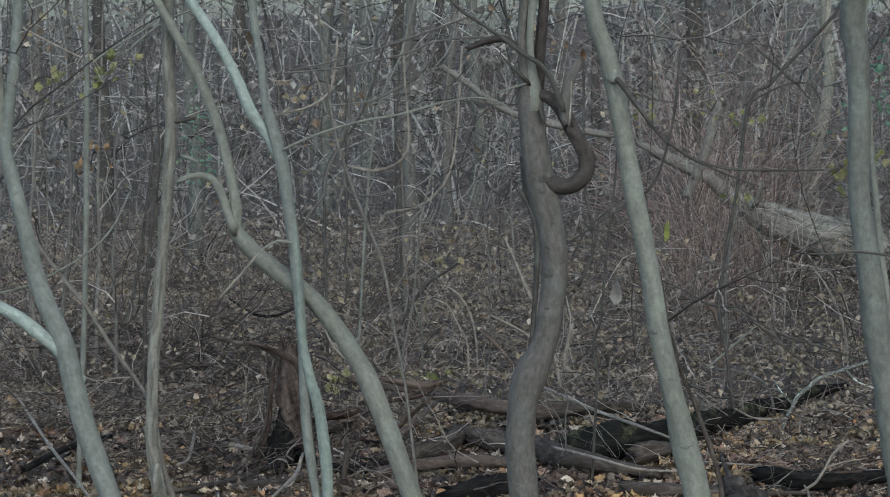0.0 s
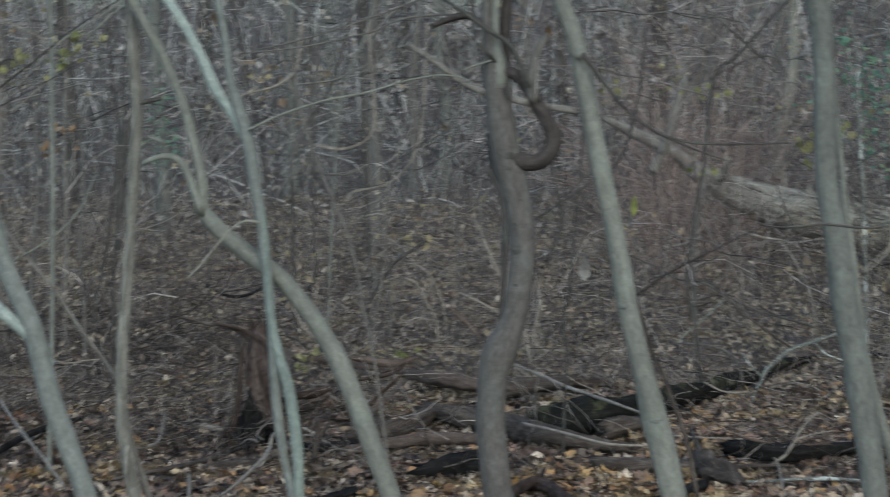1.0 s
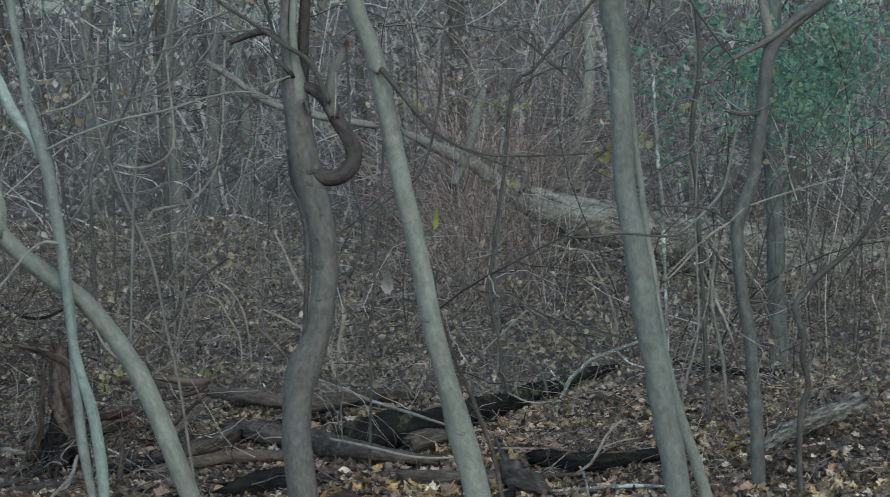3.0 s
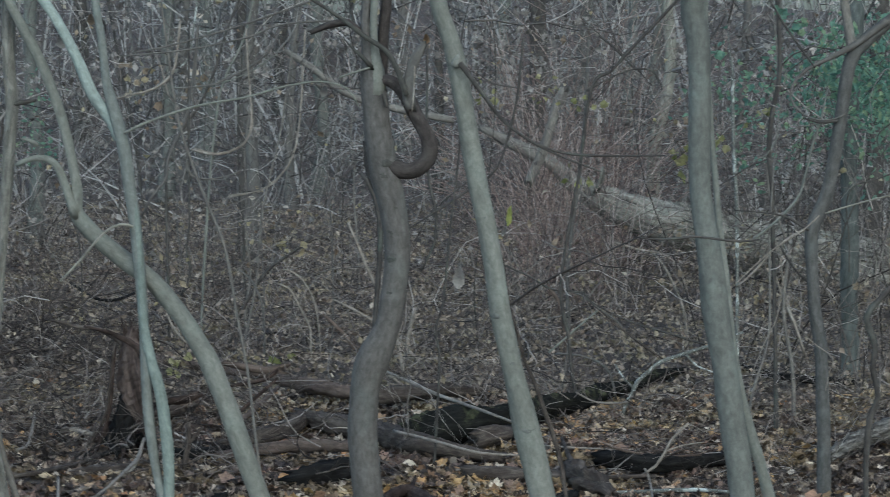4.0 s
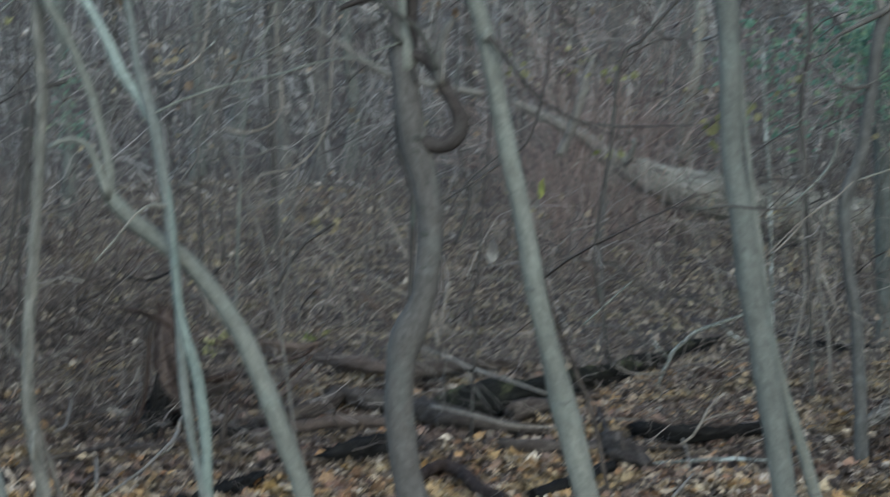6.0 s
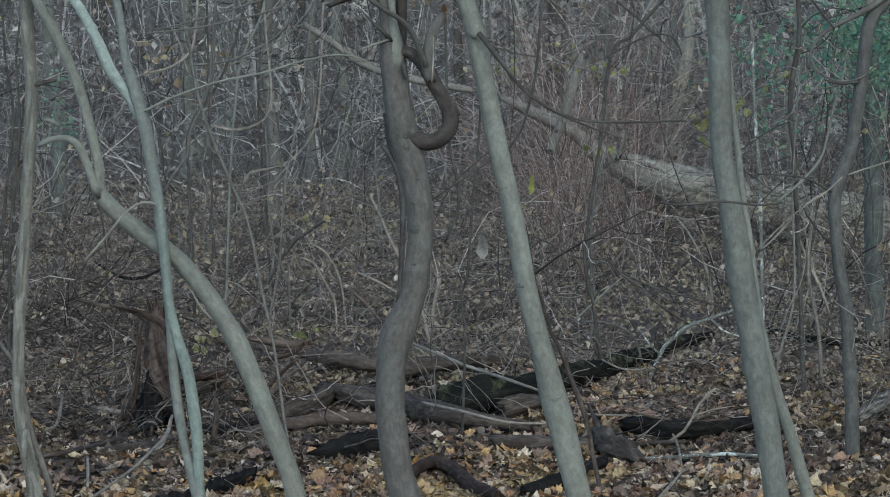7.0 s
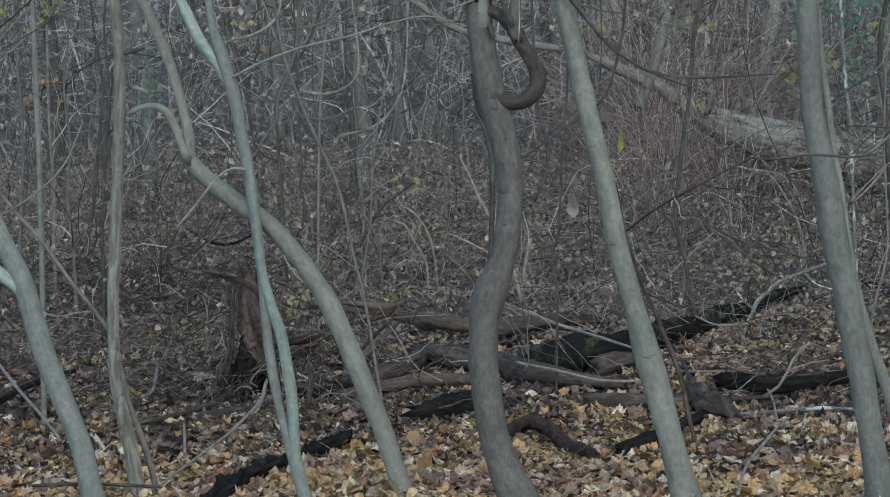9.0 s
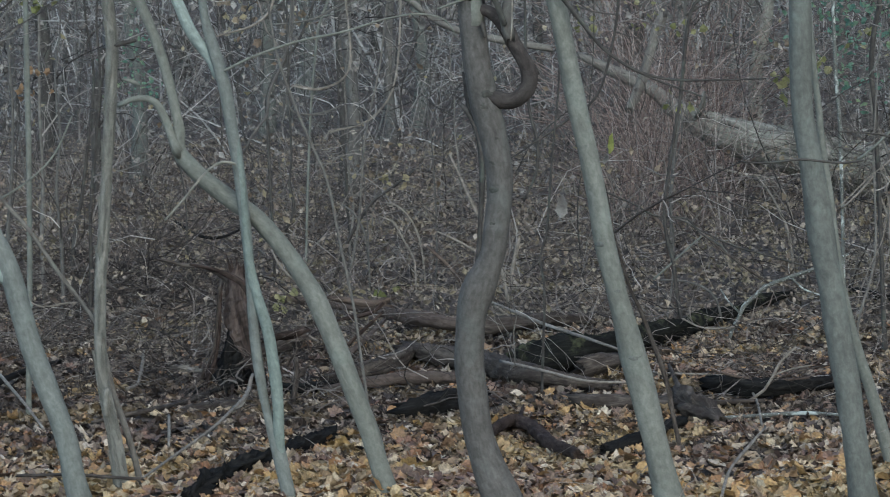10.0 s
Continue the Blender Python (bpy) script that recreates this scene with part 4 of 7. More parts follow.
tree("low forked dead sapling among logs", [(-1.902, 17.900, -0.120, 0.023), (-1.897, 17.900, -0.081, 0.020), (-1.879, 17.900, 0.084, 0.020), (-1.854, 17.900, 0.227, 0.020), (-1.857, 17.900, 0.363, 0.016)], WOOD_DEAD,
     [([(-1.862, 17.900, 0.186, 0.012), (-1.805, 17.900, 0.268, 0.012), (-1.755, 17.900, 0.330, 0.009)], WOOD_DEAD, "branch", 0)], seed=30, sides=8, top=0, category="sapling", name="sapling")
tree("thin brown sapling beside a straight tree", [(0.834, 16.200, -0.120, 0.016), (0.796, 16.200, 0.069, 0.015), (0.759, 16.200, 0.259, 0.015), (0.744, 16.200, 0.366, 0.015), (0.699, 16.200, 0.530, 0.015), (0.614, 16.200, 0.764, 0.015), (0.554, 16.200, 0.927, 0.013), (0.499, 16.200, 1.037, 0.011), (0.444, 16.200, 1.222, 0.009)], WOOD_DEAD, seed=31, sides=8, top=0.6, twigs=1, category="sapling", name="sapling")
tree("slim grey sapling with long crossing twigs", [(-3.728, 17.500, -0.120, 0.022), (-3.714, 17.500, 0.280, 0.020), (-3.700, 17.500, 0.680, 0.020), (-3.683, 17.500, 1.003, 0.020), (-3.669, 17.500, 1.485, 0.020), (-3.660, 17.500, 1.886, 0.020), (-3.654, 17.500, 2.484, 0.020), (-3.648, 17.500, 3.000, 0.018), (-3.659, 17.500, 3.475, 0.018)], BARK,
     [([(-4.651, 22.300, 2.999, 0.011), (-4.380, 22.300, 3.177, 0.011), (-4.109, 22.300, 3.340, 0.010), (-3.844, 22.300, 3.583, 0.008)], BARK, "branch", 0),
      ([(-4.683, 22.300, 2.710, 0.011), (-4.298, 22.300, 3.117, 0.011), (-3.977, 22.300, 3.376, 0.010), (-3.641, 22.300, 3.529, 0.008), (-3.286, 22.300, 3.686, 0.008)], BARK, "branch", 0),
      ([(-5.274, 22.300, 3.372, 0.010), (-5.162, 22.300, 3.297, 0.010), (-4.917, 22.300, 3.173, 0.010), (-4.661, 22.300, 3.049, 0.010)], STICK_PALE, "branch", 0),
      ([(-5.332, 22.300, 2.258, 0.010), (-5.047, 22.300, 2.565, 0.010), (-4.769, 22.300, 2.861, 0.010), (-4.610, 22.300, 2.974, 0.008)], BARK_BROWN, "branch", 0),
      ([(-5.017, 22.300, 2.429, 0.010), (-4.714, 22.300, 2.685, 0.010), (-4.406, 22.300, 2.975, 0.008), (-4.252, 22.300, 3.279, 0.008)], BARK_BROWN, "branch", 0)], seed=32, sides=8, top=1.0, twigs=2, category="sapling", name="sapling")


def bark_flakes(trunk, stations, count, seed, material):
    """Curling flakes of bark that stand off an upright stem."""
    rng = np.random.default_rng(seed)
    path = smooth_path(stations, 0.04)
    shapes = []
    for i in range(count):
        k = int(rng.integers(3, len(path) - 2))
        up = Vector(path[k + 1, :3] - path[k - 1, :3]).normalized()
        a = rng.uniform(3.3, 6.1)
        out = Vector((math.cos(a), math.sin(a), 0))
        out = (out - up * out.dot(up)).normalized()
        if i < 5:
            n = 5
            u = np.linspace(-0.5, 0.5, n)
            half = 0.5 * (1 - (2 * np.abs(u)) ** 2.5) * rng.uniform(0.7, 1.2, n)
            lift = 0.2 + 1.2 * (u + 0.5) ** 2 * rng.uniform(0.3, 1.0)
            v = np.vstack([np.stack([u, half, 0 * u], 1), np.stack([u, 0.7 * half, lift], 1), np.stack([u, -0.7 * half, 0.8 * lift], 1), np.stack([u, -half, 0 * u], 1)])
            q = [[r * n + j, r * n + j + 1, (r + 1) * n + j + 1, (r + 1) * n + j] for r in range(3) for j in range(n - 1)]
            ob = mesh_object("bark_flake", v, q, [], material, False, trunk)
            shapes.append(ob.data)
        else:
            ob = new("bark_flake", shapes[i % 5])
            ob.parent = trunk
        m = Matrix((up * (1 if rng.random() < 0.6 else -1), out.cross(up), out)).transposed().to_4x4()
        ob.matrix_basis = Matrix.Translation(Vector(path[k, :3]) + out * (path[k, 3] * 0.93)) @ m @ Matrix.Diagonal((rng.uniform(0.05, 0.2), rng.uniform(0.015, 0.035), rng.uniform(0.008, 0.018), 1))


bark_flakes(flaky, FLAKY, 90, 93, BARK_FLAKY)
for kx, kz, kr in [(-0.326, 2.012, 0.029), (-0.339, 1.855, 0.029), (-0.350, 1.660, 0.020), (-0.400, 2.335, 0.027), (-0.362, 2.405, 0.030), (-0.326, 2.150, 0.016), (-0.333, 2.545, 0.017)]:
    knot(kinked, KINKED, kx, kz, kr, KNOT)
for kx, kz, kr in [(0.256, 1.523, 0.030), (0.000, 2.976, 0.029), (0.473, 0.855, 0.029), (0.190, 2.090, 0.016), (0.372, 1.248, 0.016)]:
    knot(straight, STRAIGHT, kx, kz, kr, BARK_MID)


# ---- fallen wood ----
def log(label, stations, material, seed, name="fallen_log", category="log", lumps=0.12, sides=18, extra=()):
    """A fallen log or stick with a ragged surface; extra: stubs and side branches as stations."""
    ob = empty(name, label, category)
    thick = max(st[3] for st in stations) > 0.03
    mesh_object("stem", *tube(smooth_path(stations, 0.03 if thick else 0.09), sides, lumps * (1.5 if thick else 1.0), seed, 0.0, 1.0 if thick else 0.3), material, True, ob)
    for i, (st, mt) in enumerate(extra):
        mesh_object("side_branch", *tube(smooth_path(st, 0.09), 8, 0.1, seed + i + 1, 0.0, 0.3), mt, True, ob)
    return ob


log("wet black fallen log with moss on top", [(-0.355, 19.285, 0.080, 0.078), (-0.148, 19.148, 0.150, 0.134), (0.113, 19.114, 0.195, 0.155), (0.333, 19.314, 0.195, 0.130), (0.574, 20.095, 0.115, 0.099), (0.845, 20.597, 0.125, 0.092), (1.075, 20.973, 0.115, 0.072), (1.361, 21.752, 0.1, 0.078), (1.640, 22.199, 0.095, 0.052), (1.919, 23.143, 0.055, 0.055), (2.223, 23.591, 0.06, 0.025)], WOOD_MOSS, 31, lumps=0.13)
log("grey-brown fallen log lying across leaf litter", [(-1.205, 20.118, 0.088, 0.059), (-0.962, 19.815, 0.088, 0.080), (-0.588, 19.336, 0.086, 0.087), (-0.226, 18.468, 0.145, 0.079), (0.066, 18.230, 0.133, 0.057), (0.396, 18.165, 0.097, 0.033)], WOOD_DEAD, 32, extra=[([(-0.393, 18.434, 0.239, 0.012), (-0.098, 17.980, 0.243, 0.012), (0.225, 17.704, 0.206, 0.010), (0.572, 17.864, 0.164, 0.008)], STICK_PALE)])
log("brown barkless fallen branch", [(-1.703, 18.549, 0.008, 0.038), (-1.480, 18.934, -0.004, 0.043), (-1.223, 18.958, 0.027, 0.047), (-0.959, 18.845, 0.054, 0.047), (-0.697, 18.706, 0.077, 0.042)], WOOD_BROWN, 33)
log("dark fallen log beneath other wood", [(-1.06, 17.44, 0.035, 0.075), (-0.98, 17.47, 0.045, 0.085), (-0.82, 17.70, 0.055, 0.09), (-0.585, 17.88, 0.06, 0.08)], WOOD_BLACK, 34, lumps=0.16)
log("grey-brown fallen branch behind a leaning tree", [(-1.689, 19.121, 0.001, 0.052), (-1.507, 19.288, 0.036, 0.061), (-1.302, 19.502, 0.073, 0.066), (-1.153, 20.008, 0.086, 0.063)], WOOD_DEAD, 35)
log("long thin fallen log with a broken end", [(-2.796, 23.121, 0.156, 0.036), (-2.386, 22.700, 0.168, 0.041), (-1.943, 22.331, 0.165, 0.045), (-1.669, 22.058, 0.171, 0.050), (-1.484, 21.976, 0.202, 0.059)], WOOD_BROWN, 36, extra=[([(-1.605, 22.562, 0.094, 0.025), (-1.567, 22.906, 0.105, 0.031), (-1.577, 23.446, 0.115, 0.021)], WOOD_ROT)])
log("brown fallen branch among twigs", [(-1.527, 22.019, 0.136, 0.045), (-1.170, 21.153, 0.194, 0.057), (-0.865, 20.736, 0.204, 0.056), (-0.674, 20.630, 0.191, 0.046)], WOOD_BROWN, 37)
log("brown fallen log behind a slender tree", [(-0.577, 20.509, 0.208, 0.065), (-0.299, 20.624, 0.215, 0.065), (0.029, 21.192, 0.170, 0.057), (0.319, 21.304, 0.144, 0.038)], WOOD_DEAD, 38)
log("long pale stick lying over fallen logs", [(-0.525, 20.681, 0.391, 0.010), (-0.291, 20.049, 0.378, 0.013), (-0.018, 19.466, 0.346, 0.014), (0.240, 18.862, 0.345, 0.012), (0.506, 18.419, 0.309, 0.009)], STICK_PALE, 39, "stick", "stick", 0.3, 8)
log("dead branch speckled with white lichen", [(1.449, 20.800, -0.019, 0.010), (1.472, 20.800, 0.110, 0.014), (1.528, 20.800, 0.214, 0.016), (1.574, 20.800, 0.319, 0.018), (1.668, 20.800, 0.404, 0.017), (1.752, 20.800, 0.480, 0.016), (1.935, 20.800, 0.547, 0.014), (2.170, 20.800, 0.627, 0.013), (2.428, 20.800, 0.736, 0.009)], STICK_LICHEN, 40, "dead_branch", "branch", 0.1, 8,
    extra=[([(1.508, 20.780, 0.146, 0.011), (1.348, 20.780, 0.132, 0.010), (1.206, 20.780, 0.146, 0.008), (1.065, 20.780, 0.217, 0.007)], STICK_PALE), ([(1.782, 20.820, 0.497, 0.012), (1.583, 20.820, 0.639, 0.011), (1.394, 20.820, 0.781, 0.009), (1.252, 20.820, 0.900, 0.007)], WOOD_DEAD), ([(1.959, 20.800, 0.556, 0.009), (2.063, 20.800, 0.452, 0.008), (2.196, 20.800, 0.404, 0.006)], STICK_LICHEN), ([(1.546, 20.800, 0.252, 0.009), (1.442, 20.800, 0.357, 0.008), (1.385, 20.800, 0.452, 0.006)], STICK_LICHEN)])
log("charred black fallen branch on orange leaves", [(-2.102, 14.117, 0.141, 0.038), (-2.050, 14.589, 0.135, 0.049), (-2.004, 15.147, 0.082, 0.037), (-1.891, 15.384, 0.095, 0.048), (-1.779, 15.665, 0.080, 0.032), (-1.649, 16.186, 0.047, 0.047), (-1.503, 16.754, 0.024, 0.038)], WOOD_BLACK, 41, "fallen_branch", "branch", 0.4)
log("arched brown root-like branch on leaf litter", [(-0.504, 16.331, 0.017, 0.022), (-0.402, 16.898, 0.016, 0.038), (-0.289, 17.136, 0.029, 0.046), (-0.164, 16.958, 0.018, 0.046), (-0.038, 16.233, 0.041, 0.044), (0.139, 15.592, 0.084, 0.035)], WOOD_ROT, 42, "fallen_branch", "branch", extra=[([(-0.250, 17.093, 0.023, 0.019), (-0.232, 17.373, 0.040, 0.016), (-0.222, 17.615, 0.050, 0.008)], WOOD_ROT)])
log("short black stick on leaf litter", [(0.324, 15.945, 0.041, 0.036), (0.461, 16.258, 0.030, 0.044), (0.618, 16.460, 0.048, 0.044), (0.842, 16.795, 0.073, 0.038)], WOOD_BLACK, 43, "fallen_branch", "branch")
log("rotten dark brown log with a hollow end", [(1.139, 18.041, 0.130, 0.061), (1.327, 17.912, 0.131, 0.068), (1.523, 17.831, 0.128, 0.068), (1.788, 18.050, 0.108, 0.053), (2.180, 18.601, 0.060, 0.038)], WOOD_BLACK, 44, lumps=0.15, extra=[([(1.250, 17.670, -0.007, 0.010), (1.478, 17.670, 0.135, 0.010), (1.585, 17.670, 0.325, 0.010), (1.696, 17.670, 0.438, 0.008)], STICK_PALE), ([(1.533, 17.670, 0.236, 0.007), (1.669, 17.670, 0.285, 0.006), (1.813, 17.670, 0.309, 0.005)], STICK_PALE), ([(1.120, 17.870, 0.253, 0.008), (1.283, 17.870, 0.204, 0.010), (1.526, 17.870, 0.171, 0.010), (1.810, 17.870, 0.187, 0.008)], WOOD_BROWN), ([(1.357, 17.770, -0.001, 0.006), (1.558, 17.770, 0.187, 0.007), (1.840, 17.770, 0.277, 0.006), (2.122, 17.770, 0.309, 0.005)], WOOD_DEAD)])
log("mossy grey log half sunk in leaves", [(0.144, 17.640, 0.079, 0.048), (0.343, 17.552, 0.078, 0.055), (0.582, 17.551, 0.070, 0.055), (0.804, 17.587, 0.056, 0.051)], WOOD_DEAD, 45)
log("grey upturned root fragment", [(0.880, 17.927, 0.087, 0.040), (0.914, 17.399, 0.096, 0.074), (1.020, 17.180, 0.087, 0.066), (1.120, 16.915, 0.063, 0.030)], WOOD_DEAD, 46, "root_fragment", "root", 0.3, extra=[([(0.980, 17.517, 0.068, 0.024), (1.184, 17.592, 0.063, 0.020), (1.468, 17.648, 0.065, 0.012)], WOOD_DEAD), ([(0.942, 17.550, 0.070, 0.024), (0.890, 18.128, 0.108, 0.020), (0.862, 18.891, 0.133, 0.013)], WOOD_DEAD)])
log("thick grey fallen log with a pale weathered top", [(2.834, 18.595, 0.065, 0.04), (3.050, 19.029, 0.09, 0.06), (3.328, 19.393, 0.13, 0.068), (3.758, 19.816, 0.2, 0.072)], WOOD_GREY, 47, lumps=0.2)
log("dark fallen log at the edge of a thicket", [(2.806, 24.013, 0.043, 0.027), (2.960, 22.686, 0.139, 0.036), (3.272, 22.358, 0.141, 0.035), (3.644, 22.464, 0.117, 0.030)], WOOD_BLACK, 48)
log("thin lichened stick on leaf litter", [(1.072, 17.083, 0.041, 0.012), (1.391, 17.187, 0.038, 0.015), (1.703, 17.181, 0.055, 0.015), (1.958, 17.012, 0.069, 0.011)], STICK_LICHEN, 49, "stick", "stick", 0.08, 8)
log("pale thin branch propped over leaf litter", [(-2.404, 14.370, 0.200, 0.008), (-2.360, 15.450, 0.138, 0.009), (-2.225, 16.075, 0.181, 0.010), (-2.166, 16.503, 0.211, 0.011), (-2.132, 17.197, 0.218, 0.013), (-2.248, 18.522, 0.144, 0.011)], STICK_PALE, 50, "stick", "stick", 0.08, 8)
log("pale bent twig rising from leaf litter", [(0.959, 14.437, 0.051, 0.010), (1.062, 15.161, 0.072, 0.010), (1.229, 15.713, 0.121, 0.011), (1.364, 16.241, 0.131, 0.007)], STICK_PALE, 51, "stick", "stick", 0.08, 6)
log("thin grey pole leaning low beside a forked tree", [(-5.014, 21.072, 0.201, 0.012), (-4.139, 18.387, 0.213, 0.012), (-3.602, 16.813, 0.228, 0.011), (-3.315, 16.043, 0.187, 0.009)], STICK_PALE, 52, "stick", "stick", 0.08, 8)
FALLEN = [(1.621, 33.500, 1.249, 0.113), (1.924, 33.500, 1.067, 0.181), (2.226, 33.500, 0.939, 0.226), (2.604, 33.500, 0.818, 0.256), (3.134, 33.500, 0.674, 0.294), (3.816, 33.500, 0.477, 0.339), (4.649, 33.500, 0.333, 0.369), (5.407, 33.500, 0.189, 0.392), (6.165, 33.500, 0.052, 0.407), (7.303, 33.500, -0.138, 0.422)]
fallen = log("massive pale fallen trunk with ridged bark", FALLEN, BARK_FALLEN, 53, "fallen_tree", "fallen tree", 0.05, 28,
             extra=[([(0.399, 33.500, 1.972, 0.045), (0.504, 33.500, 1.919, 0.060), (0.715, 33.500, 1.814, 0.072), (0.926, 33.500, 1.716, 0.083), (1.318, 33.500, 1.520, 0.095), (1.621, 33.500, 1.280, 0.112), (1.961, 33.500, 1.080, 0.150)], BARK_BROWN), ([(1.906, 33.250, 1.150, 0.037), (1.980, 33.220, 1.330, 0.037), (1.994, 33.200, 1.480, 0.026)], BARK_FALLEN)])
log("slanting dead pole in a thicket", [(0.919, 30.000, 1.457, 0.054), (1.086, 30.000, 1.829, 0.061), (1.220, 30.000, 2.301, 0.061), (1.320, 30.000, 2.536, 0.054)], BARK_BROWN, 54, "dead_pole", "dead tree", 0.08, 10)
log("leaning dead pole across a thicket", [(-1.648, 25.000, 2.994, 0.028), (-1.425, 25.000, 2.854, 0.034), (-1.033, 25.000, 2.574, 0.034), (-0.528, 25.000, 2.434, 0.039), (-0.022, 25.000, 2.338, 0.034)], BARK_BROWN, 55, "dead_pole", "dead tree", 0.08, 10)
log("short dark log beside a stump", [(-2.365, 20.201, 0.076, 0.059), (-2.234, 20.351, 0.104, 0.069), (-2.087, 20.966, 0.086, 0.066)], WOOD_DEAD, 61)
log("thin dark stick slanting over logs", [(-1.639, 19.572, 0.107, 0.022), (-1.530, 20.190, 0.160, 0.023), (-1.455, 21.389, 0.142, 0.019)], WOOD_BROWN, 62, "stick", "stick", 0.1, 8)
log("pale thin twig lying on leaf litter", [(0.695, 18.651, 0.111, 0.010), (0.950, 18.507, 0.121, 0.010), (1.232, 18.444, 0.119, 0.008)], STICK_PALE, 63, "stick", "stick", 0.06, 6)
log("pale crooked twig on a rotten log", [(1.345, 18.281, 0.137, 0.010), (1.399, 17.901, 0.104, 0.010), (1.418, 17.520, 0.067, 0.010), (1.361, 16.437, 0.104, 0.007)], STICK_PALE, 64, "stick", "stick", 0.06, 6)
log("thin dark branch low over leaf litter", [(-3.237, 14.844, 0.125, 0.010), (-2.888, 14.648, 0.169, 0.010), (-2.533, 14.364, 0.205, 0.010), (-2.387, 14.283, 0.214, 0.010)], WOOD_DEAD, 65, "stick", "stick", 0.06, 6)
log("dark dead branch lying under brush", [(-3.141, 16.813, 0.097, 0.011), (-2.929, 16.955, 0.124, 0.015), (-2.756, 17.103, 0.133, 0.019), (-2.637, 18.212, 0.016, 0.016), (-2.501, 18.799, 0.020, 0.013)], WOOD_DEAD, 66, "fallen_branch", "branch")
log("dark dead branch behind a forked tree", [(-4.226, 17.986, 0.080, 0.024), (-4.078, 18.485, 0.139, 0.025), (-3.947, 18.797, 0.158, 0.025), (-3.865, 19.376, 0.120, 0.017)], WOOD_BLACK, 67, "fallen_branch", "branch")
log("bleached twig upright in leaf litter", [(-3.073, 17.836, 0.156, 0.012), (-3.094, 18.414, 0.101, 0.012), (-3.174, 19.144, 0.137, 0.013), (-3.274, 19.835, 0.144, 0.009)], STICK_PALE, 68, "stick", "stick", 0.06, 6)
log("short pale broken stick in leaf litter", [(-2.509, 16.073, 0.066, 0.009), (-2.561, 16.444, 0.110, 0.011), (-2.624, 16.850, 0.134, 0.009)], STICK_PALE, 69, "stick", "stick", 0.06, 6)
log("small mossy log end beneath a fallen log", [(0.218, 18.831, 0.121, 0.068), (0.326, 18.902, 0.140, 0.077), (0.457, 18.994, 0.139, 0.060)], WOOD_DEAD, 71)
log("pale weathered stick beside a stump", [(-2.969, 19.352, 0.075, 0.017), (-2.849, 19.291, 0.072, 0.022), (-2.735, 19.258, 0.057, 0.017)], STICK_PALE, 72, "stick", "stick", 0.1, 8)
log("thin dark curved stick against a rotten stump", [(-3.403, 22.335, 0.124, 0.010), (-3.284, 22.776, 0.139, 0.013), (-3.229, 23.756, 0.142, 0.013), (-3.181, 24.687, 0.134, 0.012)], WOOD_DEAD, 74, "stick", "stick", 0.1, 7)
log("dark curved dead branch above leaf litter", [(-4.336, 28.764, 0.290, 0.016), (-3.854, 27.172, 0.295, 0.017), (-3.585, 27.014, 0.291, 0.017), (-3.495, 28.322, 0.264, 0.014)], WOOD_BLACK, 75, "dead_branch", "branch", 0.1, 7)
log("flat pale shard of fallen bark on leaf litter", [(-3.286, 23.245, 0.022, 0.010), (-3.222, 23.234, 0.041, 0.021), (-3.188, 23.450, 0.034, 0.011)], STICK_PALE, 76, "bark_shard", "bark", 0.1, 7)
log("flat pale shard of fallen bark on leaf litter", [(-3.420, 22.595, 0.048, 0.010), (-3.339, 22.606, 0.053, 0.018), (-3.264, 22.651, 0.038, 0.010)], STICK_PALE, 77, "bark_shard", "bark", 0.1, 7)
log("flat pale shard of fallen bark on leaf litter", [(-2.996, 19.480, 0.067, 0.009), (-2.905, 19.436, 0.066, 0.014), (-2.822, 19.441, 0.053, 0.009)], STICK_PALE, 78, "bark_shard", "bark", 0.1, 7)
log("dark rotten branch lying beside a stump", [(-2.122, 18.764, 0.013, 0.025), (-1.908, 18.552, 0.029, 0.038), (-1.750, 18.893, -0.007, 0.038), (-1.597, 19.118, -0.015, 0.026)], WOOD_BLACK, 79, "fallen_branch", "branch")
log("broken brown branch resting on fallen logs", [(-2.426, 20.528, 0.093, 0.028), (-2.217, 20.411, 0.132, 0.037), (-2.062, 20.478, 0.143, 0.037), (-2.029, 21.445, 0.044, 0.024)], WOOD_BROWN, 80, "fallen_branch", "branch")



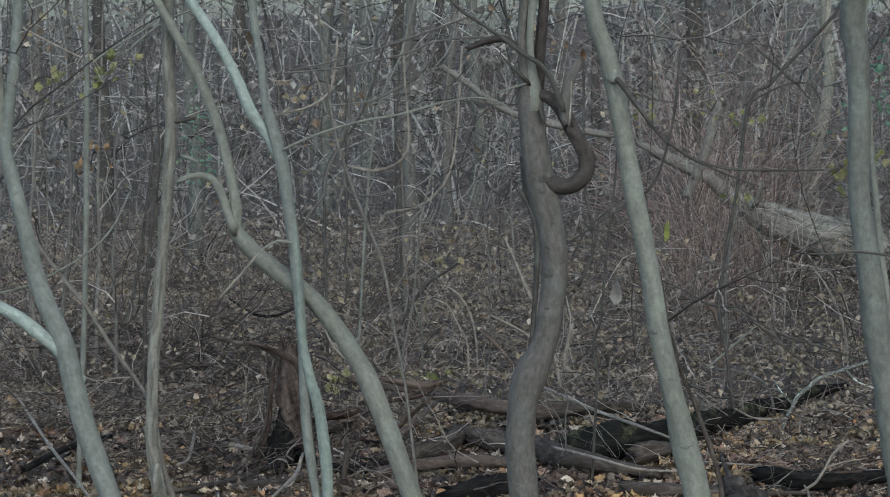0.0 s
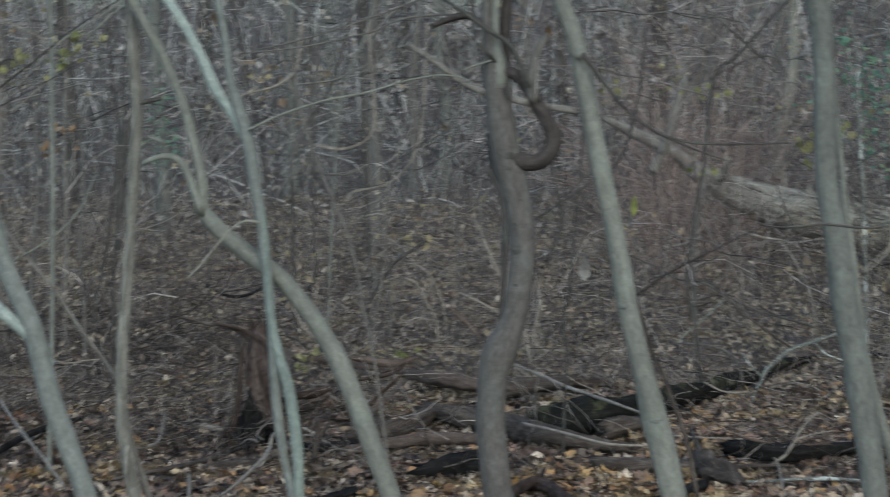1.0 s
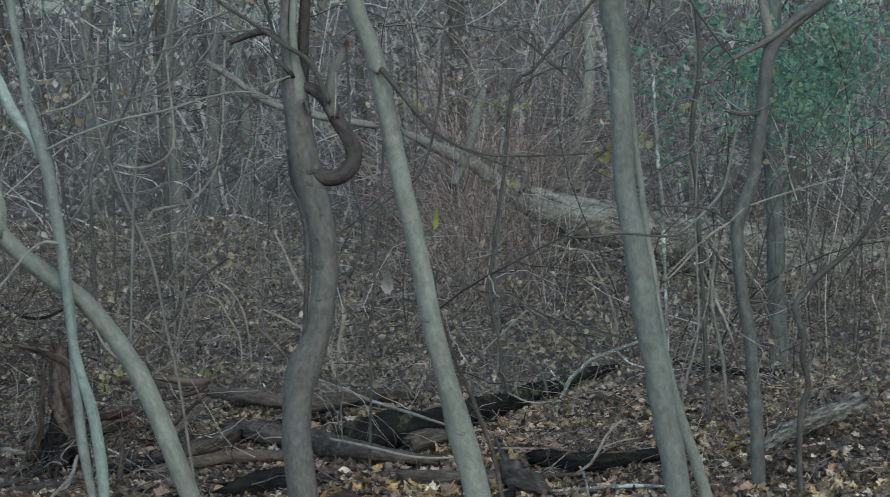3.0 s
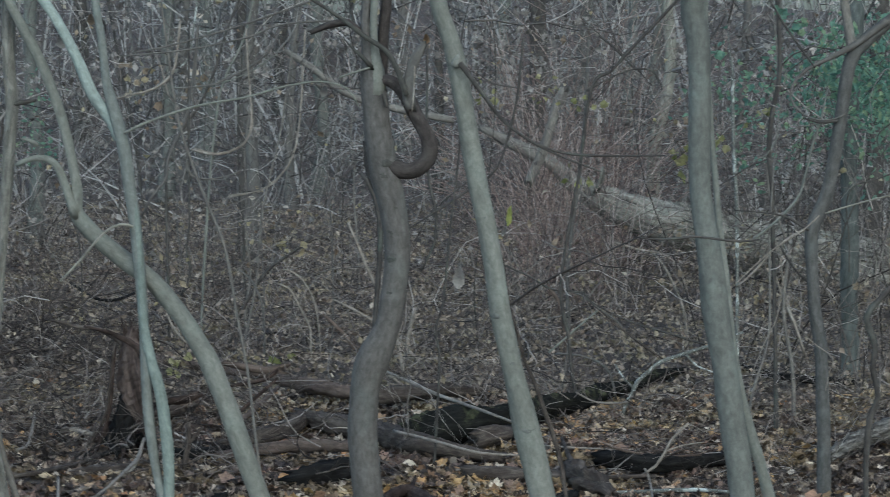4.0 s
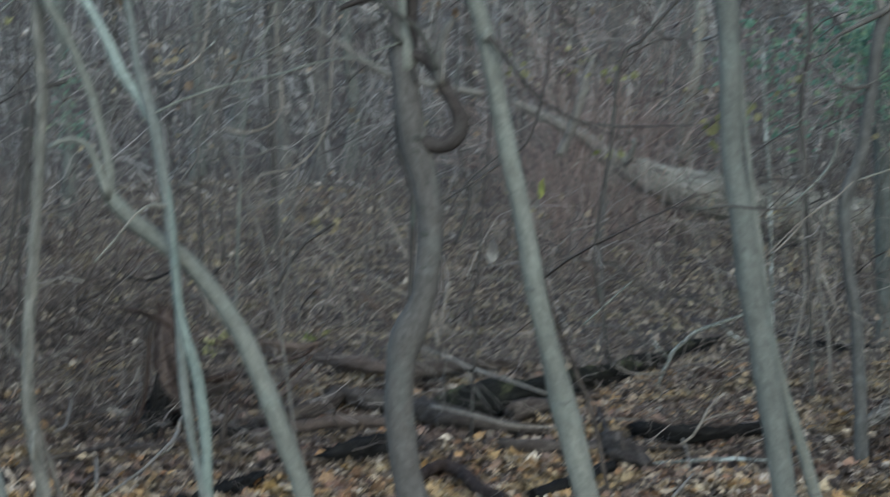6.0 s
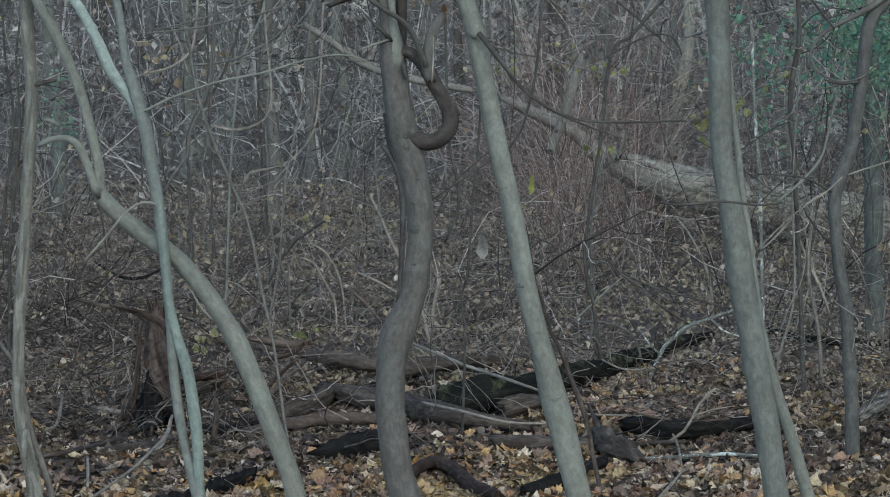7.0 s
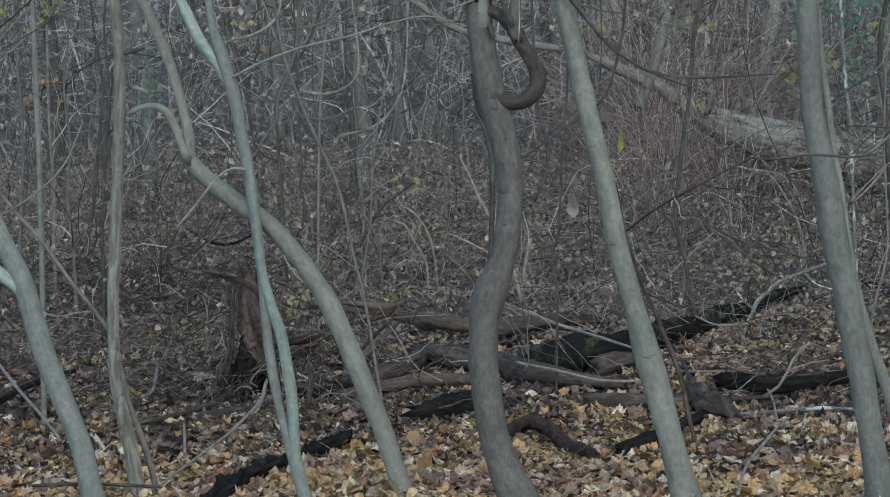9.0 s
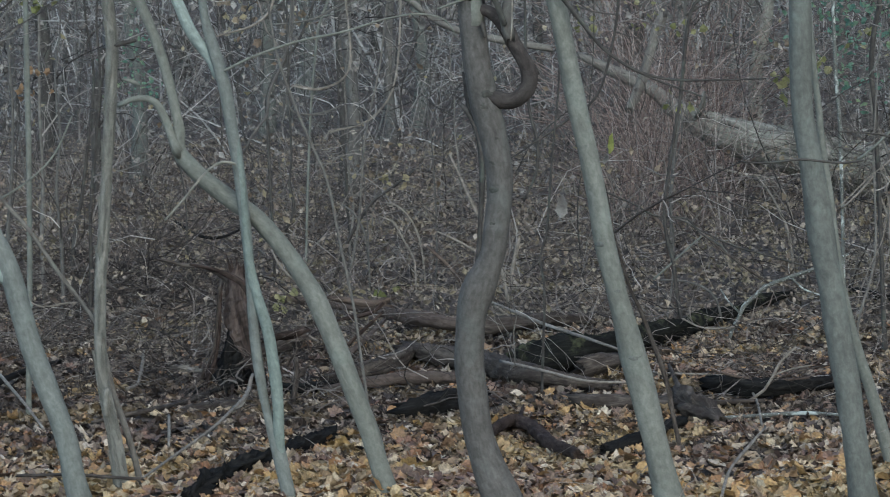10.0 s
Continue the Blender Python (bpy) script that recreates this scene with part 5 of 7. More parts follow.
def bark_plates(trunk, stations, count, seed):
    """Ridged plates of bark along the side and top of a fallen trunk."""
    rng = np.random.default_rng(seed)
    path = smooth_path(stations, 0.05)
    pool = []
    for _ in range(6):
        n = 6
        u = np.linspace(-0.5, 0.5, n)
        half = 0.5 * (1 - (2 * np.abs(u)) ** 3) * rng.uniform(0.7, 1.2, n)
        v = np.vstack([np.stack([u, half, np.zeros(n)], 1), np.stack([u, half * 0.6, np.full(n, 1.0)], 1),
                       np.stack([u, -half * 0.6, np.full(n, 0.9)], 1), np.stack([u, -half, np.zeros(n)], 1)])
        q = [[r * n + i, r * n + i + 1, (r + 1) * n + i + 1, (r + 1) * n + i] for r in range(3) for i in range(n - 1)]
        pool.append((v, q))
    meshes = []
    for i in range(count):
        k = rng.integers(len(path) // 4, len(path) - 2)
        d = Vector(path[k + 1, :3] - path[k - 1, :3]).normalized()
        a = rng.uniform(-0.7, 1.9)
        side = d.cross(Vector((0, 0, 1))).normalized()
        up = side.cross(d)
        out = side * math.cos(a) + up * math.sin(a)
        if out.y > 0.35:
            out.y = -out.y
            out = (out - d * out.dot(d)).normalized()
        across = out.cross(d)
        place = Vector(path[k, :3]) + out * (path[k, 3] * 0.985)
        if i < 6:
            ob = mesh_object("bark_plate", pool[i][0], pool[i][1], [], BARK_FALLEN, False, trunk)
            meshes.append(ob.data)
        else:
            ob = new("bark_plate", meshes[i % 6])
            ob.parent = trunk
        m = Matrix((d, across, out)).transposed().to_4x4()
        ob.matrix_basis = Matrix.Translation(place) @ m @ Matrix.Diagonal((rng.uniform(0.15, 0.45), rng.uniform(0.03, 0.06), rng.uniform(0.015, 0.03), 1))


bark_plates(fallen, FALLEN, 260, 91)

# ---- rotten stump ----
def build_stump(x, y):
    """A leaning, rotted stump: a black hollow body, a slab of stripped wood across it, root spurs and splinters."""
    ob = empty("stump", "leaning rotten red-brown stump with a dark hollow", "stump")
    rng = np.random.default_rng(8)
    body = [(-2.380, 18.830, 0.47, 0.05), (-2.395, 18.830, 0.40, 0.078), (-2.418, 18.830, 0.28, 0.09), (-2.440, 18.830, 0.16, 0.092), (-2.452, 18.830, 0.04, 0.094), (-2.468, 18.830, -0.08, 0.11), (-2.470, 18.830, -0.13, 0.13)]
    slab = [(-2.372, 18.790, 0.90, 0.03), (-2.39, 18.790, 0.82, 0.062), (-2.39, 18.790, 0.7, 0.084), (-2.368, 18.790, 0.54, 0.098), (-2.333, 18.790, 0.38, 0.092), (-2.285, 18.790, 0.24, 0.06), (-2.244, 18.790, 0.116, 0.025)]
    back = [(-2.354, 19.000, 0.811, 0.026), (-2.344, 19.000, 0.636, 0.047), (-2.327, 19.000, 0.439, 0.056), (-2.318, 19.000, 0.241, 0.056), (-2.320, 19.000, -0.022, 0.064), (-2.316, 19.000, -0.119, 0.073)]
    mesh_object("hollow", *tube(smooth_path(body, 0.03), 20, 0.22, 3, 0.0, 1.0), WOOD_BLACK, False, ob, "black rotted inside of the stump")
    mesh_object("shell", *tube(smooth_path(back, 0.03), 18, 0.2, 4, 0.0, 1.0), WOOD_ROT, False, ob)
    mesh_object("slab", *tube(smooth_path(slab, 0.025), 18, 0.2, 5, 0.0, 1.0), WOOD_STRIPPED, False, ob, "stripped grey-brown slab of wood")
    for i in range(7):
        t = 3.1 + i * 0.6 + rng.normal(0, 0.15)
        w, far = rng.uniform(0.02, 0.045), rng.uniform(0.3, 0.65)
        bend = rng.normal(0, 0.3)
        st = [(x + 0.1 * math.cos(t), y + 0.1 * math.sin(t), rng.uniform(0.08, 0.16), w), (x + 0.4 * far * math.cos(t), y + 0.4 * far * math.sin(t), rng.uniform(0.05, 0.1), w * 0.8),
              (x + 0.7 * far * math.cos(t + bend), y + 0.7 * far * math.sin(t + bend), rng.uniform(0.02, 0.06), w * 0.55), (x + far * math.cos(t + 1.4 * bend), y + far * math.sin(t + 1.4 * bend), -0.03, w * 0.3)]
        mesh_object("root", *tube(smooth_path(st, 0.04), 9, 0.2, i, 0.0, 1.0), WOOD_BLACK if i % 3 else WOOD_ROT, True, ob)
    tip = slab[0]
    for i in range(5):
        a, up = rng.normal(0, 0.05), rng.uniform(0.05, 0.14)
        st = [(tip[0] + a, tip[1] + rng.normal(0, 0.03), tip[2] - 0.08, 0.016), (tip[0] + 1.2 * a, tip[1], tip[2] + 0.4 * up, 0.01), (tip[0] + 1.5 * a, tip[1], tip[2] + up, 0.003)]
        mesh_object("splinter", *tube(smooth_path(st, 0.03), 6, 0.2, i, 0.0, 0.6), WOOD_ROT, False, ob)
    return ob


build_stump(-2.47, 18.90)
log("thin dark strand of vine leaning on a rotten stump", [(-2.489, 18.700, 0.831, 0.006), (-2.510, 18.700, 0.724, 0.011), (-2.527, 18.700, 0.540, 0.011), (-2.554, 18.700, 0.325, 0.011), (-2.645, 18.700, 0.124, 0.013), (-2.764, 18.700, -0.033, 0.011)], WOOD_DEAD, 81, "vine", "vine", 0.2, 8)
log("dark dead limb arching from the top of a rotten stump", [(-3.001, 18.950, 0.967, 0.009), (-2.893, 18.950, 0.946, 0.013), (-2.799, 18.950, 0.917, 0.017), (-2.656, 18.950, 0.909, 0.019), (-2.541, 18.950, 0.849, 0.021), (-2.466, 18.950, 0.786, 0.019), (-2.418, 18.950, 0.706, 0.017)], WOOD_DEAD, 82, "dead_limb", "branch", 0.3, 10)
log("pale crooked stick before a rotten stump", [(-2.147, 17.600, 0.261, 0.012), (-2.184, 17.600, 0.140, 0.014), (-2.241, 17.600, 0.047, 0.014), (-2.333, 17.600, -0.015, 0.014), (-2.408, 17.600, -0.058, 0.012)], STICK_PALE, 83, "stick", "stick", 0.08, 8)
log("grey-brown log lying before a rotten stump", [(-2.680, 17.491, 0.030, 0.030), (-2.576, 17.612, 0.030, 0.040), (-2.414, 17.772, 0.030, 0.042), (-2.249, 17.935, 0.030, 0.030)], WOOD_DEAD, 84)


# ---- single vines, canes and shoots that stand out from the brush ----
log("thin pale cane arching over leaf litter", [(-1.655, 24.000, 0.785, 0.008), (-1.536, 24.000, 0.739, 0.011), (-1.473, 24.000, 0.640, 0.011), (-1.410, 24.000, 0.519, 0.011), (-1.342, 24.000, 0.397, 0.011), (-1.319, 24.000, 0.211, 0.011), (-1.318, 24.000, -0.009, 0.011)], STICK_PALE, 201, "cane", "cane", 0.12, 6)
log("thin pale cane arching over leaf litter", [(-1.619, 24.500, 0.869, 0.008), (-1.526, 24.500, 0.845, 0.010), (-1.433, 24.500, 0.766, 0.011), (-1.358, 24.500, 0.653, 0.011), (-1.305, 24.500, 0.513, 0.011), (-1.271, 24.500, 0.289, 0.011), (-1.250, 24.500, 0.009, 0.011)], STICK_PALE, 202, "cane", "cane", 0.12, 6)
log("thin grey-brown cane arching in the brush", [(-2.022, 24.000, 0.911, 0.008), (-1.915, 24.000, 0.833, 0.011), (-1.831, 24.000, 0.701, 0.011), (-1.786, 24.000, 0.536, 0.011), (-1.765, 24.000, 0.272, 0.011), (-1.760, 24.000, 0.009, 0.011)], BARK_DIM, 203, "cane", "cane", 0.12, 6)
log("dark leaning dead shoot in the brush", [(-1.373, 25.000, 1.148, 0.011), (-1.569, 25.000, 0.993, 0.014), (-1.753, 25.000, 0.871, 0.017), (-1.882, 25.000, 0.725, 0.017), (-2.048, 25.000, 0.443, 0.017), (-2.213, 25.000, 0.000, 0.017)], BARK_DARK, 204, "dead_shoot", "shoot", 0.12, 6)
log("long curved pale twig among bare brush", [(-2.290, 26.000, 1.473, 0.009), (-2.171, 26.000, 1.506, 0.012), (-1.994, 26.000, 1.538, 0.013), (-1.863, 26.000, 1.618, 0.012), (-1.742, 26.000, 1.733, 0.012), (-1.632, 26.000, 1.918, 0.012), (-1.565, 26.000, 2.326, 0.012), (-1.521, 26.000, 3.196, 0.012)], STICK_PALE, 205, "hanging_vine", "vine", 0.12, 6)
log("looping pale vine hanging among bare twigs", [(-2.161, 21.000, 2.181, 0.009), (-2.053, 21.000, 2.155, 0.012), (-1.920, 21.000, 2.148, 0.012), (-1.791, 21.000, 2.193, 0.009), (-1.703, 21.000, 2.271, 0.009), (-1.667, 21.000, 2.412, 0.009), (-1.676, 21.000, 2.624, 0.009), (-1.698, 21.000, 2.860, 0.009), (-1.718, 21.000, 3.188, 0.009)], STICK_PALE, 206, "hanging_vine", "vine", 0.12, 6)
log("bright curved dead vine hanging from above", [(-2.681, 20.000, 2.614, 0.007), (-2.544, 20.000, 2.652, 0.009), (-2.416, 20.000, 2.681, 0.011), (-2.297, 20.000, 2.741, 0.012), (-2.213, 20.000, 2.829, 0.011), (-2.182, 20.000, 2.972, 0.011), (-2.157, 20.000, 3.239, 0.011)], STICK_PALE, 207, "hanging_vine", "vine", 0.12, 6)
log("grey twig curving across bare brush", [(-2.419, 22.000, 2.664, 0.007), (-2.284, 22.000, 2.681, 0.010), (-2.085, 22.000, 2.707, 0.011), (-1.910, 22.000, 2.787, 0.011), (-1.779, 22.000, 2.853, 0.010), (-1.607, 22.000, 2.992, 0.010), (-1.504, 22.000, 3.186, 0.010)], BARK_DIM, 208, "hanging_vine", "vine", 0.12, 6)
log("thin pale strand looped among twigs", [(-1.914, 23.000, 1.919, 0.008), (-2.073, 23.000, 1.828, 0.008), (-2.229, 23.000, 1.826, 0.010), (-2.359, 23.000, 1.849, 0.010), (-2.419, 23.000, 1.928, 0.010), (-2.403, 23.000, 2.125, 0.010), (-2.354, 23.000, 2.589, 0.010), (-2.316, 23.000, 3.205, 0.010)], BARK_DIM, 209, "hanging_vine", "vine", 0.12, 6)
log("grey-brown crooked vine hanging between two stems", [(-2.455, 20.000, 1.689, 0.009), (-2.396, 20.000, 1.815, 0.011), (-2.321, 20.000, 1.913, 0.011), (-2.259, 20.000, 2.007, 0.013), (-2.252, 20.000, 2.120, 0.013), (-2.212, 20.000, 2.245, 0.013), (-2.145, 20.000, 2.370, 0.013), (-2.081, 20.000, 2.567, 0.011), (-2.018, 20.000, 3.192, 0.011)], BARK_DIM, 210, "hanging_vine", "vine", 0.12, 6)
log("dark twisted vine hanging in the brush", [(-2.350, 22.000, 0.862, 0.010), (-2.291, 22.000, 0.981, 0.012), (-2.273, 22.000, 1.111, 0.014), (-2.308, 22.000, 1.272, 0.012), (-2.283, 22.000, 1.471, 0.010), (-2.288, 22.000, 1.820, 0.010), (-2.294, 22.000, 2.316, 0.010), (-2.295, 22.000, 3.202, 0.010)], BARK_DARK, 211, "hanging_vine", "vine", 0.12, 6)
log("thick pale dead branch sloping in the brush", [(-1.204, 24.000, 0.493, 0.013), (-1.097, 24.000, 0.393, 0.019), (-1.001, 24.000, 0.299, 0.019), (-0.884, 24.000, 0.149, 0.019), (-0.762, 24.000, -0.007, 0.016)], WOOD_BROWN, 212, "dead_branch", "branch", 0.12, 6)
log("pale bent dead shoot beside a kinked tree", [(-0.938, 23.000, 1.444, 0.008), (-0.858, 23.000, 1.276, 0.013), (-0.769, 23.000, 1.056, 0.016), (-0.679, 23.000, 0.877, 0.018), (-0.609, 23.000, 0.740, 0.018), (-0.490, 23.000, 0.424, 0.018), (-0.394, 23.000, -0.009, 0.018)], STICK_PALE, 213, "dead_shoot", "shoot", 0.12, 6)
log("thin pale branch lying across brush", [(-1.103, 24.000, 0.634, 0.008), (-0.915, 24.000, 0.543, 0.013), (-0.727, 24.000, 0.431, 0.015), (-0.485, 24.000, 0.274, 0.013), (-0.245, 24.000, -0.009, 0.013)], STICK_PALE, 214, "dead_branch", "branch", 0.12, 6)
log("dark dead sapling behind a kinked tree", [(-0.744, 21.000, 1.993, 0.017), (-0.670, 21.000, 1.888, 0.024), (-0.607, 21.000, 1.726, 0.028), (-0.584, 21.000, 1.469, 0.026), (-0.601, 21.000, 1.089, 0.021), (-0.629, 21.000, 0.611, 0.021), (-0.650, 21.000, 0.006, 0.021)], BARK_DARK, 215, "dead_sapling", "sapling", 0.12, 6)
log("thin dark vine hanging in the brush", [(-0.250, 22.000, 1.106, 0.010), (-0.178, 22.000, 1.255, 0.012), (-0.130, 22.000, 1.403, 0.015), (-0.131, 22.000, 1.641, 0.015), (-0.187, 22.000, 1.860, 0.015), (-0.216, 22.000, 2.177, 0.012), (-0.224, 22.000, 3.159, 0.012)], BARK_DARK, 216, "hanging_vine", "vine", 0.12, 6)
log("thin dark twig slanting through brush", [(-0.384, 21.000, 1.523, 0.007), (-0.240, 21.000, 1.615, 0.009), (-0.049, 21.000, 1.744, 0.012), (0.142, 21.000, 1.873, 0.012), (0.380, 21.000, 2.067, 0.012), (0.528, 21.000, 2.581, 0.012), (0.582, 21.000, 3.140, 0.012)], BARK_DARK, 217, "hanging_vine", "vine", 0.12, 6)
log("short pale dead shoot in the brush", [(-0.322, 24.000, 0.566, 0.013), (-0.357, 24.000, 0.441, 0.019), (-0.392, 24.000, 0.278, 0.019), (-0.430, 24.000, -0.012, 0.016)], STICK_PALE, 218, "dead_shoot", "shoot", 0.12, 6)
log("pale fallen stick lying across dead wood", [(-0.533, 24.300, 0.062, 0.014), (-0.247, 24.300, 0.035, 0.019), (0.056, 24.300, 0.042, 0.019), (0.357, 24.300, 0.004, 0.016), (0.604, 24.300, -0.034, 0.011)], STICK_PALE, 219, "stick", "stick", 0.12, 6)
log("pale broken stick lying on leaf litter", [(-0.577, 22.500, 0.155, 0.015), (-0.487, 22.500, 0.081, 0.018), (-0.386, 22.500, -0.003, 0.018), (-0.259, 22.500, -0.046, 0.013)], STICK_PALE, 220, "stick", "stick", 0.12, 6)
log("grey-brown dead shoot leaning in the brush", [(0.956, 24.500, 0.737, 0.017), (1.043, 24.500, 0.635, 0.022), (1.107, 24.500, 0.457, 0.022), (1.138, 24.500, 0.267, 0.022), (1.151, 24.500, -0.023, 0.022)], WOOD_BROWN, 221, "dead_shoot", "shoot", 0.12, 6)
log("slim grey young stem in the brush", [(1.229, 26.000, -0.025, 0.015), (1.217, 26.000, 0.459, 0.015), (1.241, 26.000, 1.046, 0.015), (1.280, 26.000, 1.397, 0.018), (1.318, 26.000, 1.688, 0.018), (1.359, 26.000, 2.269, 0.015), (1.391, 26.000, 3.135, 0.015)], BARK_DIM, 222, "hanging_vine", "vine", 0.12, 6)
log("pale thin branch fallen against a massive trunk", [(1.956, 30.000, 0.748, 0.010), (2.110, 30.000, 0.705, 0.015), (2.277, 30.000, 0.661, 0.017), (2.512, 30.000, 0.623, 0.013), (2.746, 30.000, 0.437, 0.013), (2.877, 30.000, -0.026, 0.013)], STICK_PALE, 223, "dead_branch", "branch", 0.12, 6)
log("pale arching cane in the brush", [(2.021, 25.000, 1.043, 0.008), (2.121, 25.000, 0.918, 0.011), (2.220, 25.000, 0.747, 0.014), (2.309, 25.000, 0.553, 0.014), (2.363, 25.000, 0.314, 0.014), (2.384, 25.000, -0.026, 0.014)], STICK_PALE, 224, "cane", "cane", 0.12, 6)
log("dark dead limb crossing before a massive fallen trunk", [(1.067, 14.350, 2.008, 0.005), (1.164, 14.350, 1.998, 0.006), (1.278, 14.350, 2.001, 0.008), (1.397, 14.350, 2.016, 0.008), (1.527, 14.350, 2.003, 0.008), (1.650, 14.350, 1.992, 0.008), (1.763, 14.350, 2.004, 0.006)], BARK_DARK, 225, "dead_limb", "branch", 0.12, 6)

log("brown dead sucker beside a rotten stump", [(-2.485, 18.700, 0.782, 0.006), (-2.500, 18.700, 0.646, 0.011), (-2.511, 18.700, 0.475, 0.013), (-2.530, 18.700, 0.325, 0.013), (-2.576, 18.700, 0.154, 0.015), (-2.647, 18.700, -0.017, 0.015)], WOOD_ROT, 241, "dead_shoot", "shoot", 0.2, 8)
log("dark dead branch lying over a rotten stump", [(-2.700, 18.600, 0.965, 0.008), (-2.553, 18.600, 0.931, 0.015), (-2.440, 18.600, 0.888, 0.021), (-2.323, 18.600, 0.819, 0.025), (-2.283, 18.600, 0.743, 0.019)], WOOD_ROT, 242, "dead_branch", "branch", 0.2, 8)
log("dark stick leaning on a fallen branch", [(-1.546, 18.200, 0.374, 0.010), (-1.454, 18.200, 0.456, 0.014), (-1.362, 18.200, 0.539, 0.014), (-1.254, 18.200, 0.638, 0.010)], WOOD_ROT, 243, "stick", "stick", 0.2, 8)
log("short dark branch propped between fallen logs", [(-1.769, 20.000, 0.333, 0.009), (-1.632, 20.000, 0.360, 0.016), (-1.469, 20.000, 0.395, 0.018), (-1.368, 20.000, 0.468, 0.013)], WOOD_ROT, 244, "stick", "stick", 0.2, 8)
log("brown dead branch fallen across logs", [(-1.839, 20.200, 0.499, 0.014), (-1.656, 20.200, 0.471, 0.027), (-1.483, 20.200, 0.442, 0.030), (-1.372, 20.200, 0.469, 0.023)], WOOD_BROWN, 245, "fallen_branch", "branch", 0.2, 8)
log("grey broken branch lying behind a stump", [(-2.240, 19.200, 0.297, 0.017), (-2.122, 19.200, 0.332, 0.032), (-2.004, 19.200, 0.349, 0.037), (-1.925, 19.200, 0.383, 0.026)], WOOD_ROT, 246, "fallen_branch", "branch", 0.2, 8)
log("thin pale cane leaning beside a slender tree", [(-1.912, 17.000, 1.240, 0.006), (-1.868, 17.000, 1.146, 0.008), (-1.793, 17.000, 1.059, 0.008), (-1.716, 17.000, 1.008, 0.006)], STICK_PALE, 247, "cane", "cane", 0.1, 6)
log("thin dark twig across a rotten stump", [(-2.371, 18.500, 0.214, 0.006), (-2.299, 18.500, 0.248, 0.010), (-2.227, 18.500, 0.281, 0.010), (-2.130, 18.500, 0.311, 0.008)], WOOD_DEAD, 248, "stick", "stick", 0.2, 8)
log("pale vine-like shoot leaning before a massive fallen trunk", [(2.679, 21.000, 1.309, 0.007), (2.737, 21.000, 1.142, 0.009), (2.815, 21.000, 0.952, 0.012), (2.903, 21.000, 0.761, 0.012), (2.982, 21.000, 0.522, 0.012)], STICK_PALE, 261, "dead_shoot", "shoot", 0.12, 6)
log("thin pale branch crossing low brush", [(2.396, 21.000, 1.095, 0.007), (2.528, 21.000, 1.214, 0.009), (2.655, 21.000, 1.356, 0.011), (2.781, 21.000, 1.475, 0.012), (2.903, 21.000, 1.561, 0.012), (3.031, 21.000, 1.589, 0.009)], STICK_PALE, 262, "dead_branch", "branch", 0.12, 6)
log("dark thin twig drooping beside a crooked tree", [(2.291, 17.500, 1.726, 0.008), (2.351, 17.500, 1.627, 0.008), (2.431, 17.500, 1.528, 0.008), (2.503, 17.500, 1.461, 0.006)], BARK_DARK, 263, "dead_shoot", "shoot", 0.12, 6)
log("grey twig arching low over leaf litter", [(0.910, 22.000, 0.949, 0.007), (1.094, 22.000, 0.929, 0.010), (1.209, 22.000, 0.874, 0.010), (1.329, 22.000, 0.774, 0.010), (1.468, 22.000, 0.689, 0.010), (1.569, 22.000, 0.549, 0.010)], BARK_DIM, 264, "dead_branch", "branch", 0.12, 6)
log("dead grey stems arching over a black log", [(0.924, 21.500, 0.454, 0.010), (1.118, 21.500, 0.441, 0.012), (1.287, 21.500, 0.384, 0.012), (1.392, 21.500, 0.275, 0.012), (1.439, 21.500, 0.078, 0.012)], BARK_DIM, 265, "dead_branch", "branch", 0.12, 6)

# ---- trees farther off ----
def far_tree(x, y, r, material, label, seed, lean=0.0, height=11.0):
    rng = np.random.default_rng(seed)
    z0 = float(ground_z(x, y)) - 0.1
    k = 9
    st = []
    for i in range(k):
        s = i / (k - 1)
        st.append((x + lean * s * height + rng.normal(0, 0.06) * (s > 0), y + rng.normal(0, 0.05), z0 + s * height, r * (1 - 0.6 * s) * (1.25 if i == 0 else 1)))
    ob = empty("tree", label, "tree", "trees in the woods behind")
    mesh_object("trunk", *tube(smooth_path(st, 0.35), 12, 0.09, seed, 0.3), material, True, ob)
    for i in range(9):
        base = np.array([st[rng.integers(2, k)][:3]])
        way = np.array([[rng.normal(0, 1), rng.normal(0, 1), rng.uniform(-0.1, 0.9)]])
        mesh_object("limb", *twiggy(rng, base, way, rng.uniform(1.2, 3.0, 1), rng.uniform(0.012, 0.03, 1), 8, 0.26, 5, depth=2, sides=4), TWIG_HAZE, True, ob)
    return ob


